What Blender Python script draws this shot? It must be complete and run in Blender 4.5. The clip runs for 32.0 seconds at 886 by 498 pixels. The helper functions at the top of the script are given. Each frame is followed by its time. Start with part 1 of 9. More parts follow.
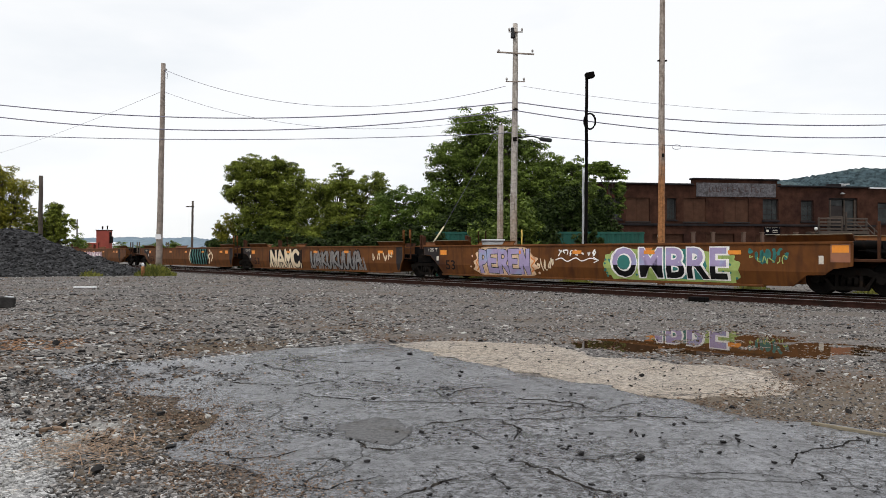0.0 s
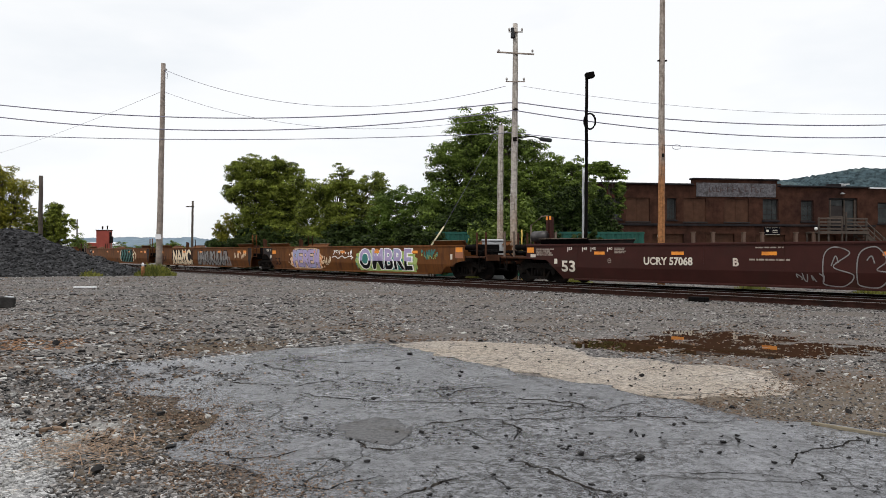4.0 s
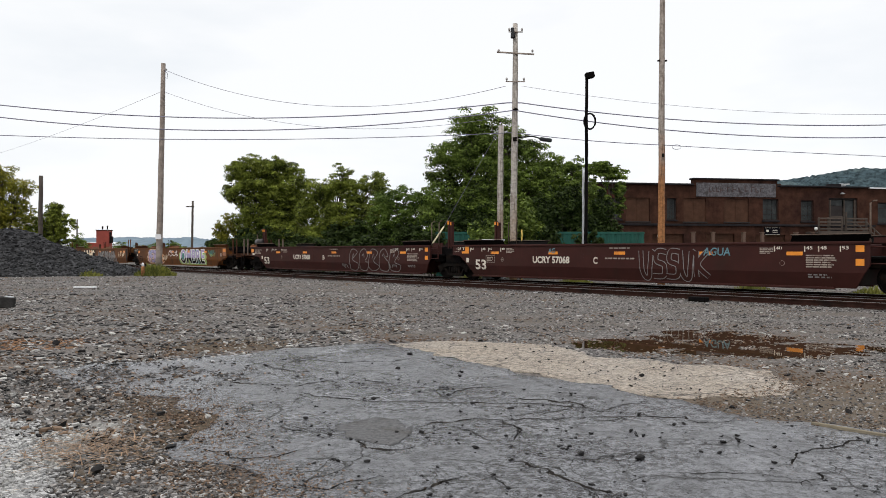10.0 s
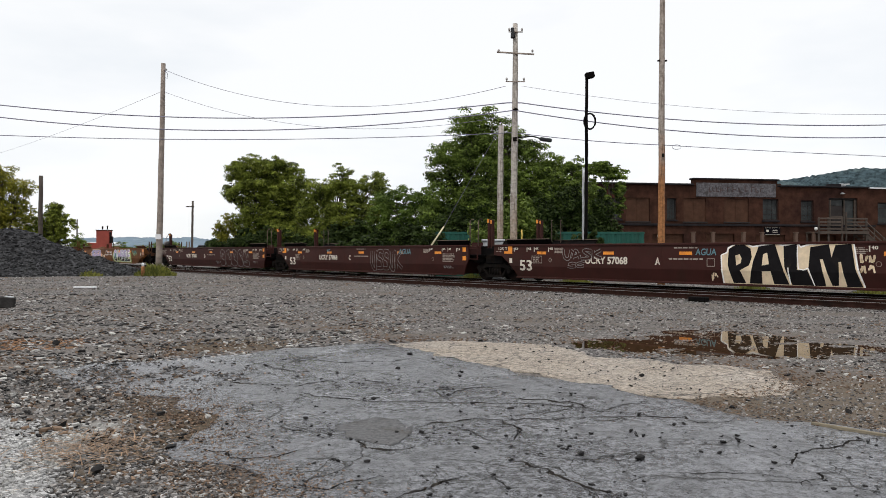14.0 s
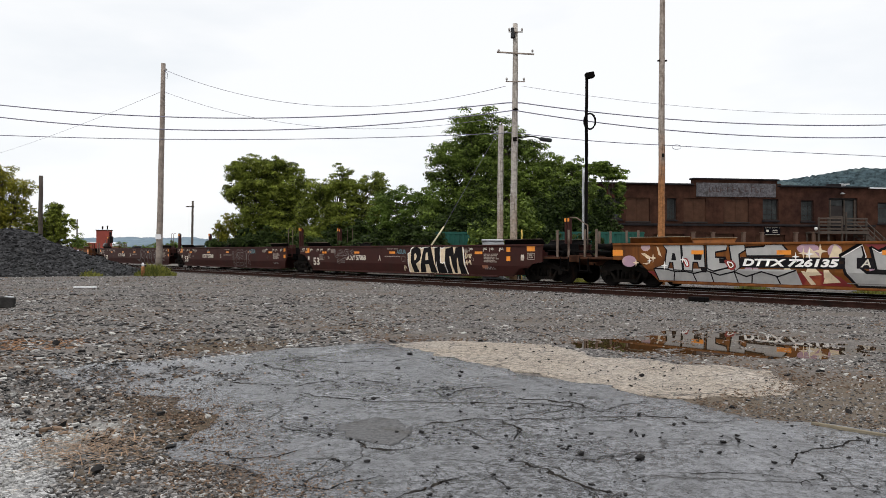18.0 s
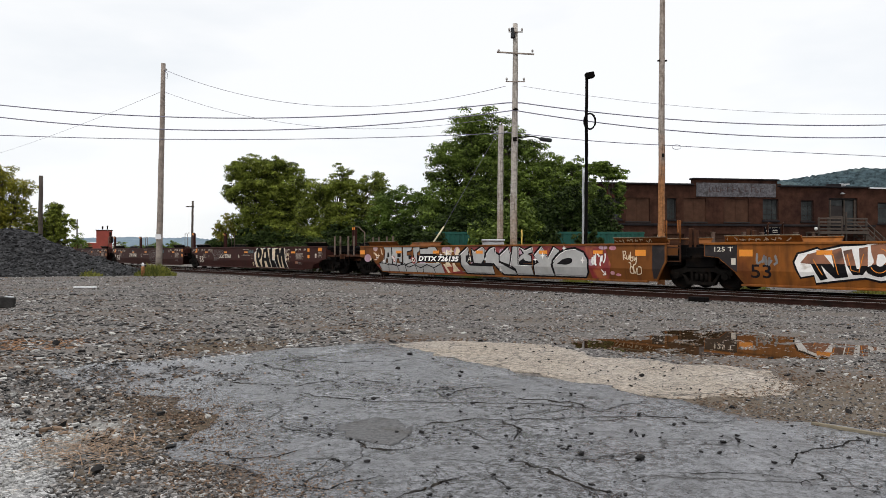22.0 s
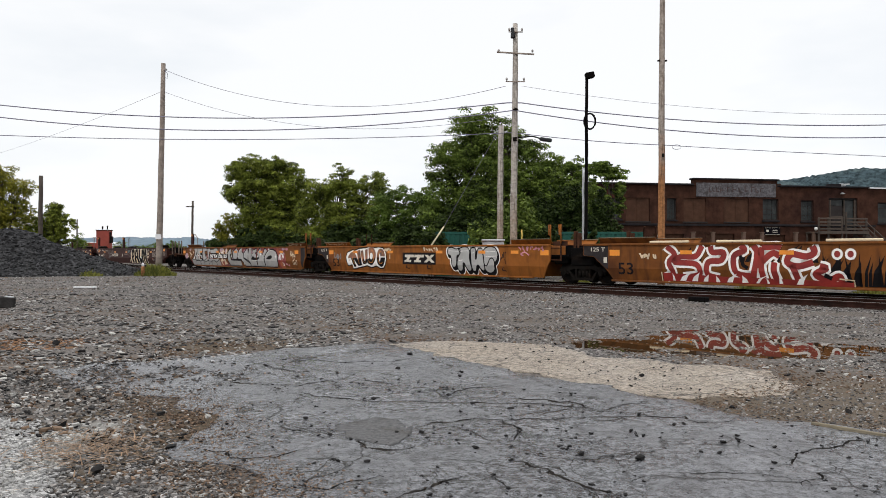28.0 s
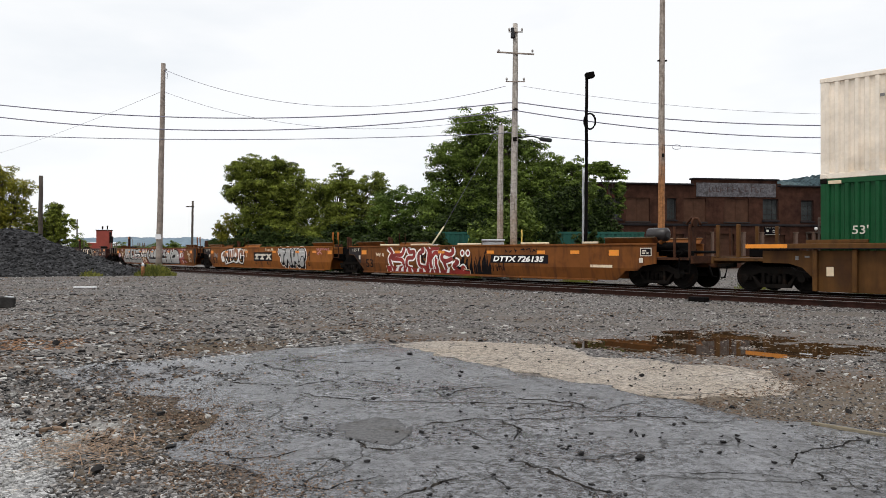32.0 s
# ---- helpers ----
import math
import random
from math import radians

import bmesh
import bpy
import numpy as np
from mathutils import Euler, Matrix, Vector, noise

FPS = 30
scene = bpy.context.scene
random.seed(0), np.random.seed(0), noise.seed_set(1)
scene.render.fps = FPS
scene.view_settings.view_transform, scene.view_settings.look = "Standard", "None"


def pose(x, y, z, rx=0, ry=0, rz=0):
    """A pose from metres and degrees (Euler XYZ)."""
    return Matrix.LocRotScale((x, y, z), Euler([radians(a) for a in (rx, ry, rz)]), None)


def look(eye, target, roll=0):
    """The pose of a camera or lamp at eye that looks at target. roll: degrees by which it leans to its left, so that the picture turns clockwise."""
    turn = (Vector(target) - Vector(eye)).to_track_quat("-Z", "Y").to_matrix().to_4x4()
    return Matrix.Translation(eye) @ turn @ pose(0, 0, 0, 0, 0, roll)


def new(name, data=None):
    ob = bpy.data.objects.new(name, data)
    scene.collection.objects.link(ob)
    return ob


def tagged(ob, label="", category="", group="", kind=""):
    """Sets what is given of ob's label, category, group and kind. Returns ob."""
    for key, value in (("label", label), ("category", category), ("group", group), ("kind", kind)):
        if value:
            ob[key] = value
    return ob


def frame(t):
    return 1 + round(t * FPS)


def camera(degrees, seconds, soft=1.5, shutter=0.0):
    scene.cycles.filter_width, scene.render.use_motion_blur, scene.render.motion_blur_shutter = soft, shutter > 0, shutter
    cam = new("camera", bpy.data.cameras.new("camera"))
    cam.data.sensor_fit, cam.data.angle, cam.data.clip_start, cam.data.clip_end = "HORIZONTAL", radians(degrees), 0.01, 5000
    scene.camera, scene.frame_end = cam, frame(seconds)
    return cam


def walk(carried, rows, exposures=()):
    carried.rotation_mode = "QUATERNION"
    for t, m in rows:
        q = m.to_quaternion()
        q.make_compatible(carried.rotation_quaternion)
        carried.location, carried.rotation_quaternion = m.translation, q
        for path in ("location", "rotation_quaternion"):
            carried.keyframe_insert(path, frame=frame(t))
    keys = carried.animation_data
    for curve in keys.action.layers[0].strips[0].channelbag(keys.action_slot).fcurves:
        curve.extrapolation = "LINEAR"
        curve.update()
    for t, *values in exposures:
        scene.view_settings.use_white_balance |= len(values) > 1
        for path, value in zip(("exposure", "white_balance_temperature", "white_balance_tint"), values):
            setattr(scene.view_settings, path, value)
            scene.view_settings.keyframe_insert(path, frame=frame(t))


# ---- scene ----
# camera: stands still at the edge of the lot
EYE = 1.47
cam = camera(60.0, 32.0, soft=0.7)
walk(cam, [(0.0, look((0, 0, EYE), (0, 100, EYE + 0.295))), (32.0, look((0, 0, EYE), (0, 100, EYE + 0.295)))])

# overcast sky, weak wide sun behind thin cloud
world = bpy.data.worlds.new("sky")
scene.world = world
world.use_nodes = True
wn, wl = world.node_tree.nodes, world.node_tree.links
wn.clear()
w_out, w_bg = wn.new("ShaderNodeOutputWorld"), wn.new("ShaderNodeBackground")
w_sky = wn.new("ShaderNodeTexSky")
w_sky.sky_type, w_sky.sun_disc = "NISHITA", False
w_sky.sun_elevation, w_sky.sun_rotation = radians(59), radians(-148)
w_co, w_map, w_noise, w_ramp = wn.new("ShaderNodeTexCoord"), wn.new("ShaderNodeMapping"), wn.new("ShaderNodeTexNoise"), wn.new("ShaderNodeValToRGB")
w_dim, w_mix = wn.new("ShaderNodeMix"), wn.new("ShaderNodeMix")
w_map.inputs["Scale"].default_value = (1.0, 1.0, 3.2)
w_noise.inputs["Scale"].default_value, w_noise.inputs["Detail"].default_value = 2.3, 5
w_ramp.color_ramp.elements[0].position, w_ramp.color_ramp.elements[0].color = 0.30, (0.90, 0.94, 0.985, 1)
w_ramp.color_ramp.elements[1].position, w_ramp.color_ramp.elements[1].color = 0.52, (1.08, 1.085, 1.09, 1)
w_dim.data_type = w_mix.data_type = "RGBA"
w_dim.blend_type = "MULTIPLY"
w_dim.inputs["Factor"].default_value = 1.0
w_dim.inputs["B"].default_value = (0.10, 0.10, 0.10, 1)
w_mix.inputs["Factor"].default_value = 0.88
wl.new(w_co.outputs["Generated"], w_map.inputs["Vector"])
wl.new(w_map.outputs["Vector"], w_noise.inputs["Vector"])
wl.new(w_noise.outputs["Fac"], w_ramp.inputs["Fac"])
wl.new(w_sky.outputs["Color"], w_dim.inputs["A"])
wl.new(w_dim.outputs["Result"], w_mix.inputs["A"])
wl.new(w_ramp.outputs["Color"], w_mix.inputs["B"])
wl.new(w_mix.outputs["Result"], w_bg.inputs["Color"])
w_bg.inputs["Strength"].default_value = 1.0
wl.new(w_bg.outputs["Background"], w_out.inputs["Surface"])
sun = new("sun", bpy.data.lights.new("sun", "SUN"))
sun.data.energy, sun.data.angle, sun.data.color = 1.5, radians(16), (1.0, 0.95, 0.88)
sun.matrix_world = look((-20, -20, 68), (0, 12, 0))
scene.view_settings.exposure = 0.0


# ---- materials ----
def mat(name, base, rough=0.6, metal=0.0, var=0.25, scale=3.0, other=None, patch=0.0, pscale=0.6, bump=0.15, bscale=40.0, spec=0.5, rand=0.0, coords="Object", island=0.0):
    """Principled paint with two scales of variation: fine tone noise and larger patches of another colour."""
    m = bpy.data.materials.new(name)
    m.use_nodes = True
    n, l = m.node_tree.nodes, m.node_tree.links
    bs = n["Principled BSDF"]
    bs.inputs["Roughness"].default_value, bs.inputs["Metallic"].default_value = rough, metal
    bs.inputs["Specular IOR Level"].default_value = spec
    co = n.new("ShaderNodeTexCoord")
    fine = n.new("ShaderNodeTexNoise")
    fine.inputs["Scale"].default_value, fine.inputs["Detail"].default_value, fine.inputs["Roughness"].default_value = scale, 8, 0.65
    l.new(co.outputs[coords], fine.inputs["Vector"])
    hsv = n.new("ShaderNodeHueSaturation")
    rng = n.new("ShaderNodeMapRange")
    rng.inputs["From Min"].default_value, rng.inputs["From Max"].default_value = 0.3, 0.7
    rng.inputs["To Min"].default_value, rng.inputs["To Max"].default_value = 1 - var, 1 + var
    l.new(fine.outputs["Fac"], rng.inputs["Value"])
    val = rng.outputs["Result"]
    if rand or island:
        src = n.new("ShaderNodeNewGeometry").outputs["Random Per Island"] if island else n.new("ShaderNodeObjectInfo").outputs["Random"]
        r2, mul = n.new("ShaderNodeMapRange"), n.new("ShaderNodeMath")
        mul.operation = "MULTIPLY"
        amount = island or rand
        r2.inputs["To Min"].default_value, r2.inputs["To Max"].default_value = 1 - amount, 1 + amount
        l.new(src, r2.inputs["Value"])
        l.new(val, mul.inputs[0])
        l.new(r2.outputs["Result"], mul.inputs[1])
        val = mul.outputs["Value"]
    l.new(val, hsv.inputs["Value"])
    hsv.inputs["Color"].default_value = (*base, 1)
    if other:
        big = n.new("ShaderNodeTexNoise")
        big.inputs["Scale"].default_value, big.inputs["Detail"].default_value, big.inputs["Distortion"].default_value = pscale, 6, 0.6
        l.new(co.outputs[coords], big.inputs["Vector"])
        ramp = n.new("ShaderNodeMapRange")
        ramp.inputs["From Min"].default_value, ramp.inputs["From Max"].default_value = 0.62 - patch, 0.72 - patch * 0.7
        l.new(big.outputs["Fac"], ramp.inputs["Value"])
        mx = n.new("ShaderNodeMix")
        mx.data_type = "RGBA"
        mx.inputs["A"].default_value, mx.inputs["B"].default_value = (*base, 1), (*other, 1)
        l.new(ramp.outputs["Result"], mx.inputs["Factor"])
        l.new(mx.outputs["Result"], hsv.inputs["Color"])
    l.new(hsv.outputs["Color"], bs.inputs["Base Color"])
    if bump:
        bn, bp = n.new("ShaderNodeTexNoise"), n.new("ShaderNodeBump")
        bn.inputs["Scale"].default_value, bn.inputs["Detail"].default_value = bscale, 6
        l.new(co.outputs[coords], bn.inputs["Vector"])
        l.new(bn.outputs["Fac"], bp.inputs["Height"])
        bp.inputs["Strength"].default_value, bp.inputs["Distance"].default_value = bump, 0.05
        l.new(bp.outputs["Normal"], bs.inputs["Normal"])
    return m


def streaked(name, base, rust, amount=0.35, rough=0.6, grime=(0.05, 0.035, 0.025)):
    """Weathered vehicle paint: vertical rain streaks of rust and grime, faded blotches."""
    m = mat(name, base, rough, 0.0, 0.2, 1.6, rust, 0.06, 0.7, 0.06, 25, spec=0.18)
    n, l = m.node_tree.nodes, m.node_tree.links
    bs = n["Principled BSDF"]
    src = bs.inputs["Base Color"].links[0].from_socket
    co, mp, st = n.new("ShaderNodeTexCoord"), n.new("ShaderNodeMapping"), n.new("ShaderNodeTexNoise")
    mp.inputs["Scale"].default_value = (2.6, 1.0, 0.5)
    st.inputs["Scale"].default_value, st.inputs["Detail"].default_value = 1.3, 7
    l.new(co.outputs["Object"], mp.inputs["Vector"])
    l.new(mp.outputs["Vector"], st.inputs["Vector"])
    rg, mx = n.new("ShaderNodeMapRange"), n.new("ShaderNodeMix")
    rg.inputs["From Min"].default_value, rg.inputs["From Max"].default_value = 0.48, 0.78
    rg.inputs["To Max"].default_value = amount * 1.5
    l.new(st.outputs["Fac"], rg.inputs["Value"])
    mx.data_type = "RGBA"
    l.new(rg.outputs["Result"], mx.inputs["Factor"])
    l.new(src, mx.inputs["A"])
    mx.inputs["B"].default_value = (*grime, 1)
    l.new(mx.outputs["Result"], bs.inputs["Base Color"])
    return m


MAT = {
    "brown": streaked("brown_car_paint", (0.040, 0.0106, 0.0080), (0.034, 0.0122, 0.0085), 0.3, 0.62, (0.026, 0.011, 0.008)),
    "tan": streaked("orange_car_paint", (0.265, 0.088, 0.0145), (0.155, 0.047, 0.011), 0.55, 0.65, (0.042, 0.017, 0.008)),
    "dull": streaked("dull_orange_car_paint", (0.130, 0.046, 0.0105), (0.078, 0.026, 0.008), 0.6, 0.65, (0.032, 0.013, 0.007)),
    "mid": streaked("brownish_orange_car_paint", (0.180, 0.061, 0.0125), (0.105, 0.034, 0.009), 0.6, 0.65, (0.038, 0.015, 0.008)),
    "primer": mat("dark_primer_patch", (0.030, 0.026, 0.027), 0.75, 0, 0.3, 3, (0.05, 0.040, 0.036), 0.06, 1.5, 0.05, 30, spec=0.12),
    "yellow": streaked("mustard_car_paint", (0.098, 0.043, 0.011), (0.058, 0.024, 0.008), 0.45, 0.65, (0.020, 0.010, 0.005)),
    "black": mat("black_grease", (0.0045, 0.004, 0.004), 0.8, 0.0, 0.4, 6, (0.012, 0.008, 0.006), 0.05, 1.5, 0.2, 30, spec=0.05),
    "steel": mat("worn_dark_steel", (0.0075, 0.006, 0.005), 0.75, 0.0, 0.4, 5, (0.018, 0.010, 0.006), 0.05, 2, 0.2, 30, spec=0.07),
    "wheel": mat("wheel_steel", (0.007, 0.0055, 0.005), 0.7, 0.0, 0.3, 8, (0.017, 0.009, 0.006), 0.05, 3, 0.1, 40, spec=0.08),
    "tank": mat("dusty_tank_paint", (0.018, 0.014, 0.014), 0.42, 0, 0.4, 5, (0.055, 0.048, 0.046), 0.06, 2, 0.1, 30, spec=0.5),
    "railtop": mat("polished_rail", (0.35, 0.34, 0.33), 0.3, 0.9, 0.15, 4, (0.2, 0.12, 0.08), 0.02, 1, 0.05, 30),
    "railside": mat("rusty_rail", (0.034, 0.015, 0.011), 0.8, 0.0, 0.4, 6, (0.016, 0.010, 0.008), 0.08, 1.2, 0.2, 40, spec=0.12),
    "tie": mat("creosoted_tie", (0.022, 0.016, 0.013), 0.85, 0.0, 0.4, 5, (0.045, 0.036, 0.03), 0.03, 2, 0.4, 30, rand=0.3),
    "stencildim": mat("worn_stencil", (0.30, 0.25, 0.21), 0.6, 0, 0.3, 6, (0.16, 0.11, 0.09), 0.06, 3, 0.02, 30),
    "whitepaint": mat("stencil_white", (0.62, 0.57, 0.49), 0.6, 0, 0.15, 5, (0.45, 0.36, 0.30), 0.03, 3, 0.02, 30),
    "graf_white": mat("spray_white", (0.90, 0.87, 0.84), 0.5, 0, 0.1, 4, (0.62, 0.56, 0.5), 0.02, 2, 0.02, 30),
    "graf_black": mat("spray_black", (0.010, 0.009, 0.010), 0.7, 0, 0.25, 5, (0.025, 0.019, 0.016), 0.02, 2, 0.02, 30, spec=0.08),
    "graf_silver": mat("spray_silver", (0.40, 0.39, 0.38), 0.42, 0.0, 0.16, 2.5, (0.36, 0.345, 0.33), 0.05, 1.2, 0.03, 30),
    "graf_lilac": mat("spray_lilac", (0.36, 0.29, 0.48), 0.5, 0, 0.15, 3, (0.30, 0.34, 0.52), 0.06, 1.5, 0.02, 30),
    "graf_teal": mat("spray_teal", (0.020, 0.16, 0.14), 0.5, 0, 0.2, 3, (0.015, 0.10, 0.10), 0.06, 1.5, 0.02, 30),
    "graf_green": mat("spray_lime", (0.33, 0.42, 0.12), 0.5, 0, 0.2, 3, (0.22, 0.32, 0.09), 0.06, 1.5, 0.02, 30),
    "graf_red": mat("spray_red", (0.27, 0.020, 0.014), 0.55, 0, 0.3, 2.5, (0.19, 0.014, 0.012), 0.08, 1.0, 0.02, 30),
    "graf_maroon": mat("spray_maroon", (0.21, 0.018, 0.018), 0.5, 0, 0.25, 2.5, (0.36, 0.10, 0.03), 0.06, 1.5, 0.02, 30),
    "graf_pink": mat("spray_pink", (0.50, 0.19, 0.24), 0.5, 0, 0.2, 3, (0.62, 0.34, 0.33), 0.05, 2, 0.02, 30),
    "graf_mauve": mat("spray_mauve", (0.42, 0.26, 0.33), 0.5, 0, 0.2, 3, (0.50, 0.36, 0.32), 0.08, 2, 0.02, 30),
    "graf_blue": mat("spray_light_blue", (0.10, 0.21, 0.25), 0.5, 0, 0.2, 3, (0.06, 0.12, 0.14), 0.05, 3, 0.02, 30),
    "graf_grey": mat("spray_grey", (0.20, 0.19, 0.185), 0.6, 0, 0.25, 4, (0.14, 0.10, 0.09), 0.06, 3, 0.02, 30),
    "graf_cream": mat("spray_cream", (0.72, 0.58, 0.40), 0.5, 0, 0.15, 4, (0.5, 0.36, 0.2), 0.04, 2, 0.02, 30),
    "graf_peach": mat("spray_peach", (0.70, 0.47, 0.30), 0.5, 0, 0.2, 4, (0.45, 0.20, 0.07), 0.06, 2, 0.02, 30),
    "graf_orange": mat("spray_orange", (0.62, 0.20, 0.035), 0.5, 0, 0.2, 4, (0.5, 0.22, 0.08), 0.04, 2, 0.02, 30),
    "graf_rust": mat("spray_fade_brown", (0.30, 0.12, 0.06), 0.5, 0, 0.2, 2, (0.10, 0.05, 0.035), 0.12, 0.9, 0.02, 30),
    "reflector": mat("orange_reflector", (0.80, 0.27, 0.02), 0.4, 0, 0.1, 5, (0.6, 0.18, 0.02), 0.03, 3, 0.02, 30),
    "stencilblack": mat("stencil_black", (0.012, 0.011, 0.013), 0.7, 0, 0.3, 5, (0.035, 0.02, 0.012), 0.04, 4, 0.02, 30, spec=0.08),
    "green_box": streaked("green_container_paint", (0.007, 0.066, 0.022), (0.008, 0.054, 0.020), 0.1, 0.45, (0.012, 0.06, 0.03)),
    "cream_box": streaked("cream_container_paint", (0.83, 0.74, 0.63), (0.72, 0.62, 0.50), 0.10, 0.5, (0.50, 0.38, 0.27)),
    "teal_box": streaked("teal_fence_paint", (0.018, 0.085, 0.066), (0.018, 0.055, 0.045), 0.3, 0.6, (0.02, 0.03, 0.025)),
    "pole": mat("weathered_pole_wood", (0.27, 0.225, 0.195), 0.85, 0, 0.35, 4, (0.20, 0.17, 0.15), 0.08, 1.0, 0.6, 18, spec=0.2),
    "pole_orange": mat("fresh_pole_wood", (0.30, 0.140, 0.062), 0.85, 0, 0.6, 9, (0.30, 0.235, 0.18), 0.14, 0.20, 0.6, 18, spec=0.15),
    "pole_dark": mat("dark_pole_wood", (0.07, 0.055, 0.045), 0.85, 0, 0.3, 4, (0.04, 0.03, 0.03), 0.05, 1, 0.4, 18),
    "blackmetal": mat("black_painted_metal", (0.006, 0.006, 0.009), 0.55, 0.0, 0.3, 4, (0.012, 0.012, 0.016), 0.05, 1, 0.1, 20),
    "galv": mat("galvanised_steel", (0.42, 0.43, 0.44), 0.45, 0.6, 0.15, 5, (0.32, 0.32, 0.33), 0.05, 1, 0.1, 20),
    "wire": mat("cable_sheath", (0.19, 0.18, 0.25), 0.6, 0, 0.1, 2, None, 0, 1, 0),
    "insulator": mat("glazed_insulator", (0.35, 0.33, 0.32), 0.25, 0, 0.1, 5, None, 0, 1, 0),
    "brick": mat("sooty_brick", (0.050, 0.0225, 0.0148), 0.9, 0, 0.6, 1.2, (0.036, 0.0165, 0.0125), 0.08, 0.25, 0.4, 12, spec=0.1),
    "board": mat("brown_boarding", (0.072, 0.036, 0.023), 0.85, 0, 0.25, 2, (0.060, 0.031, 0.020), 0.05, 0.5, 0.2, 10, spec=0.1),
    "stone_trim": mat("dark_roof_trim", (0.018, 0.016, 0.018), 0.8, 0, 0.3, 2, (0.032, 0.026, 0.026), 0.05, 0.5, 0.2, 10, spec=0.12),
    "signboard": mat("faded_sign_board", (0.095, 0.090, 0.098), 0.85, 0, 0.7, 7, (0.055, 0.046, 0.048), 0.10, 2.4, 0.2, 10),
    "sign_letters": mat("faded_sign_letters", (0.055, 0.034, 0.034), 0.85, 0, 0.4, 3, None, 0, 1, 0),
    "glass": mat("dusty_window_glass", (0.026, 0.029, 0.029), 0.5, 0, 0.5, 1.5, (0.045, 0.048, 0.048), 0.06, 0.8, 0.03, 6, spec=0.25),
    "frame": mat("grey_window_frame", (0.032, 0.027, 0.026), 0.8, 0, 0.2, 3, None, 0, 1, 0.1, 10, spec=0.15),
    "wood": mat("grey_deck_wood", (0.066, 0.049, 0.038), 0.85, 0, 0.3, 3, (0.042, 0.031, 0.025), 0.06, 1, 0.4, 12, rand=0.2),
    "stanchion": mat("weathered_stanchion_steel", (0.150, 0.112, 0.088), 0.7, 0, 0.3, 5, (0.07, 0.042, 0.030), 0.06, 2, 0.1, 30, spec=0.2),
    "dark_concrete": mat("dirty_dark_concrete", (0.035, 0.033, 0.032), 0.85, 0, 0.4, 6, (0.09, 0.085, 0.08), 0.05, 3, 0.4, 20, spec=0.15),
    "edging": mat("bleached_edging_wood", (0.21, 0.18, 0.13), 0.85, 0, 0.4, 6, (0.10, 0.085, 0.06), 0.08, 3, 0.3, 30, spec=0.15),
    "bollard": mat("tan_post_paint", (0.115, 0.070, 0.050), 0.8, 0, 0.2, 3, None, 0, 1, 0.2, 12),
    "black_sign": mat("black_sign_face", (0.005, 0.005, 0.007), 0.8, 0, 0.1, 3, None, 0, 1, 0, spec=0.04),
    "white_lamp": mat("white_lamp_glass", (0.85, 0.85, 0.83), 0.3, 0, 0.05, 3, None, 0, 1, 0),
    "red_wall": mat("red_painted_cladding", (0.26, 0.042, 0.026), 0.7, 0, 0.2, 0.8, (0.28, 0.05, 0.035), 0.08, 0.4, 0.1, 6),
    "white_roof": mat("white_roofing", (0.80, 0.82, 0.84), 0.6, 0, 0.06, 0.3, (0.7, 0.72, 0.74), 0.05, 0.1, 0.05, 2),
    "bark": mat("bark", (0.085, 0.065, 0.05), 0.9, 0, 0.35, 4, (0.05, 0.04, 0.03), 0.08, 1.5, 0.6, 14),
    # distance haze is mixed into both hill colours
    "hill": mat("haze_tinted_wooded_hill", (0.048, 0.070, 0.080), 1.0, 0, 0.9, 0.09, (0.076, 0.104, 0.110), 0.06, 0.02, 0.0, spec=0.0),
    "far_hill": mat("haze_blue_far_hill", (0.20, 0.27, 0.33), 1.0, 0, 0.15, 0.01, (0.24, 0.30, 0.34), 0.06, 0.004, 0.0),
    "rusty": mat("rusty_brown_steel", (0.060, 0.024, 0.012), 0.8, 0, 0.4, 4, (0.025, 0.012, 0.008), 0.08, 1.5, 0.2, 30, spec=0.15),
    "concrete": mat("grey_concrete", (0.26, 0.25, 0.235), 0.85, 0, 0.25, 3, (0.18, 0.17, 0.16), 0.06, 0.8, 0.3, 14),
    "yellowplastic": mat("yellow_plastic", (0.72, 0.50, 0.10), 0.45, 0, 0.15, 5, (0.5, 0.3, 0.08), 0.05, 3, 0.05, 20),
    "straw": mat("dry_straw", (0.25, 0.165, 0.105), 0.9, 0, 0.3, 3, None, 0, 1, 0, island=0.4),
    "pale_litter": mat("pale_plastic_litter", (0.72, 0.72, 0.74), 0.5, 0, 0.1, 6, None, 0, 1, 0.05, 30),
}


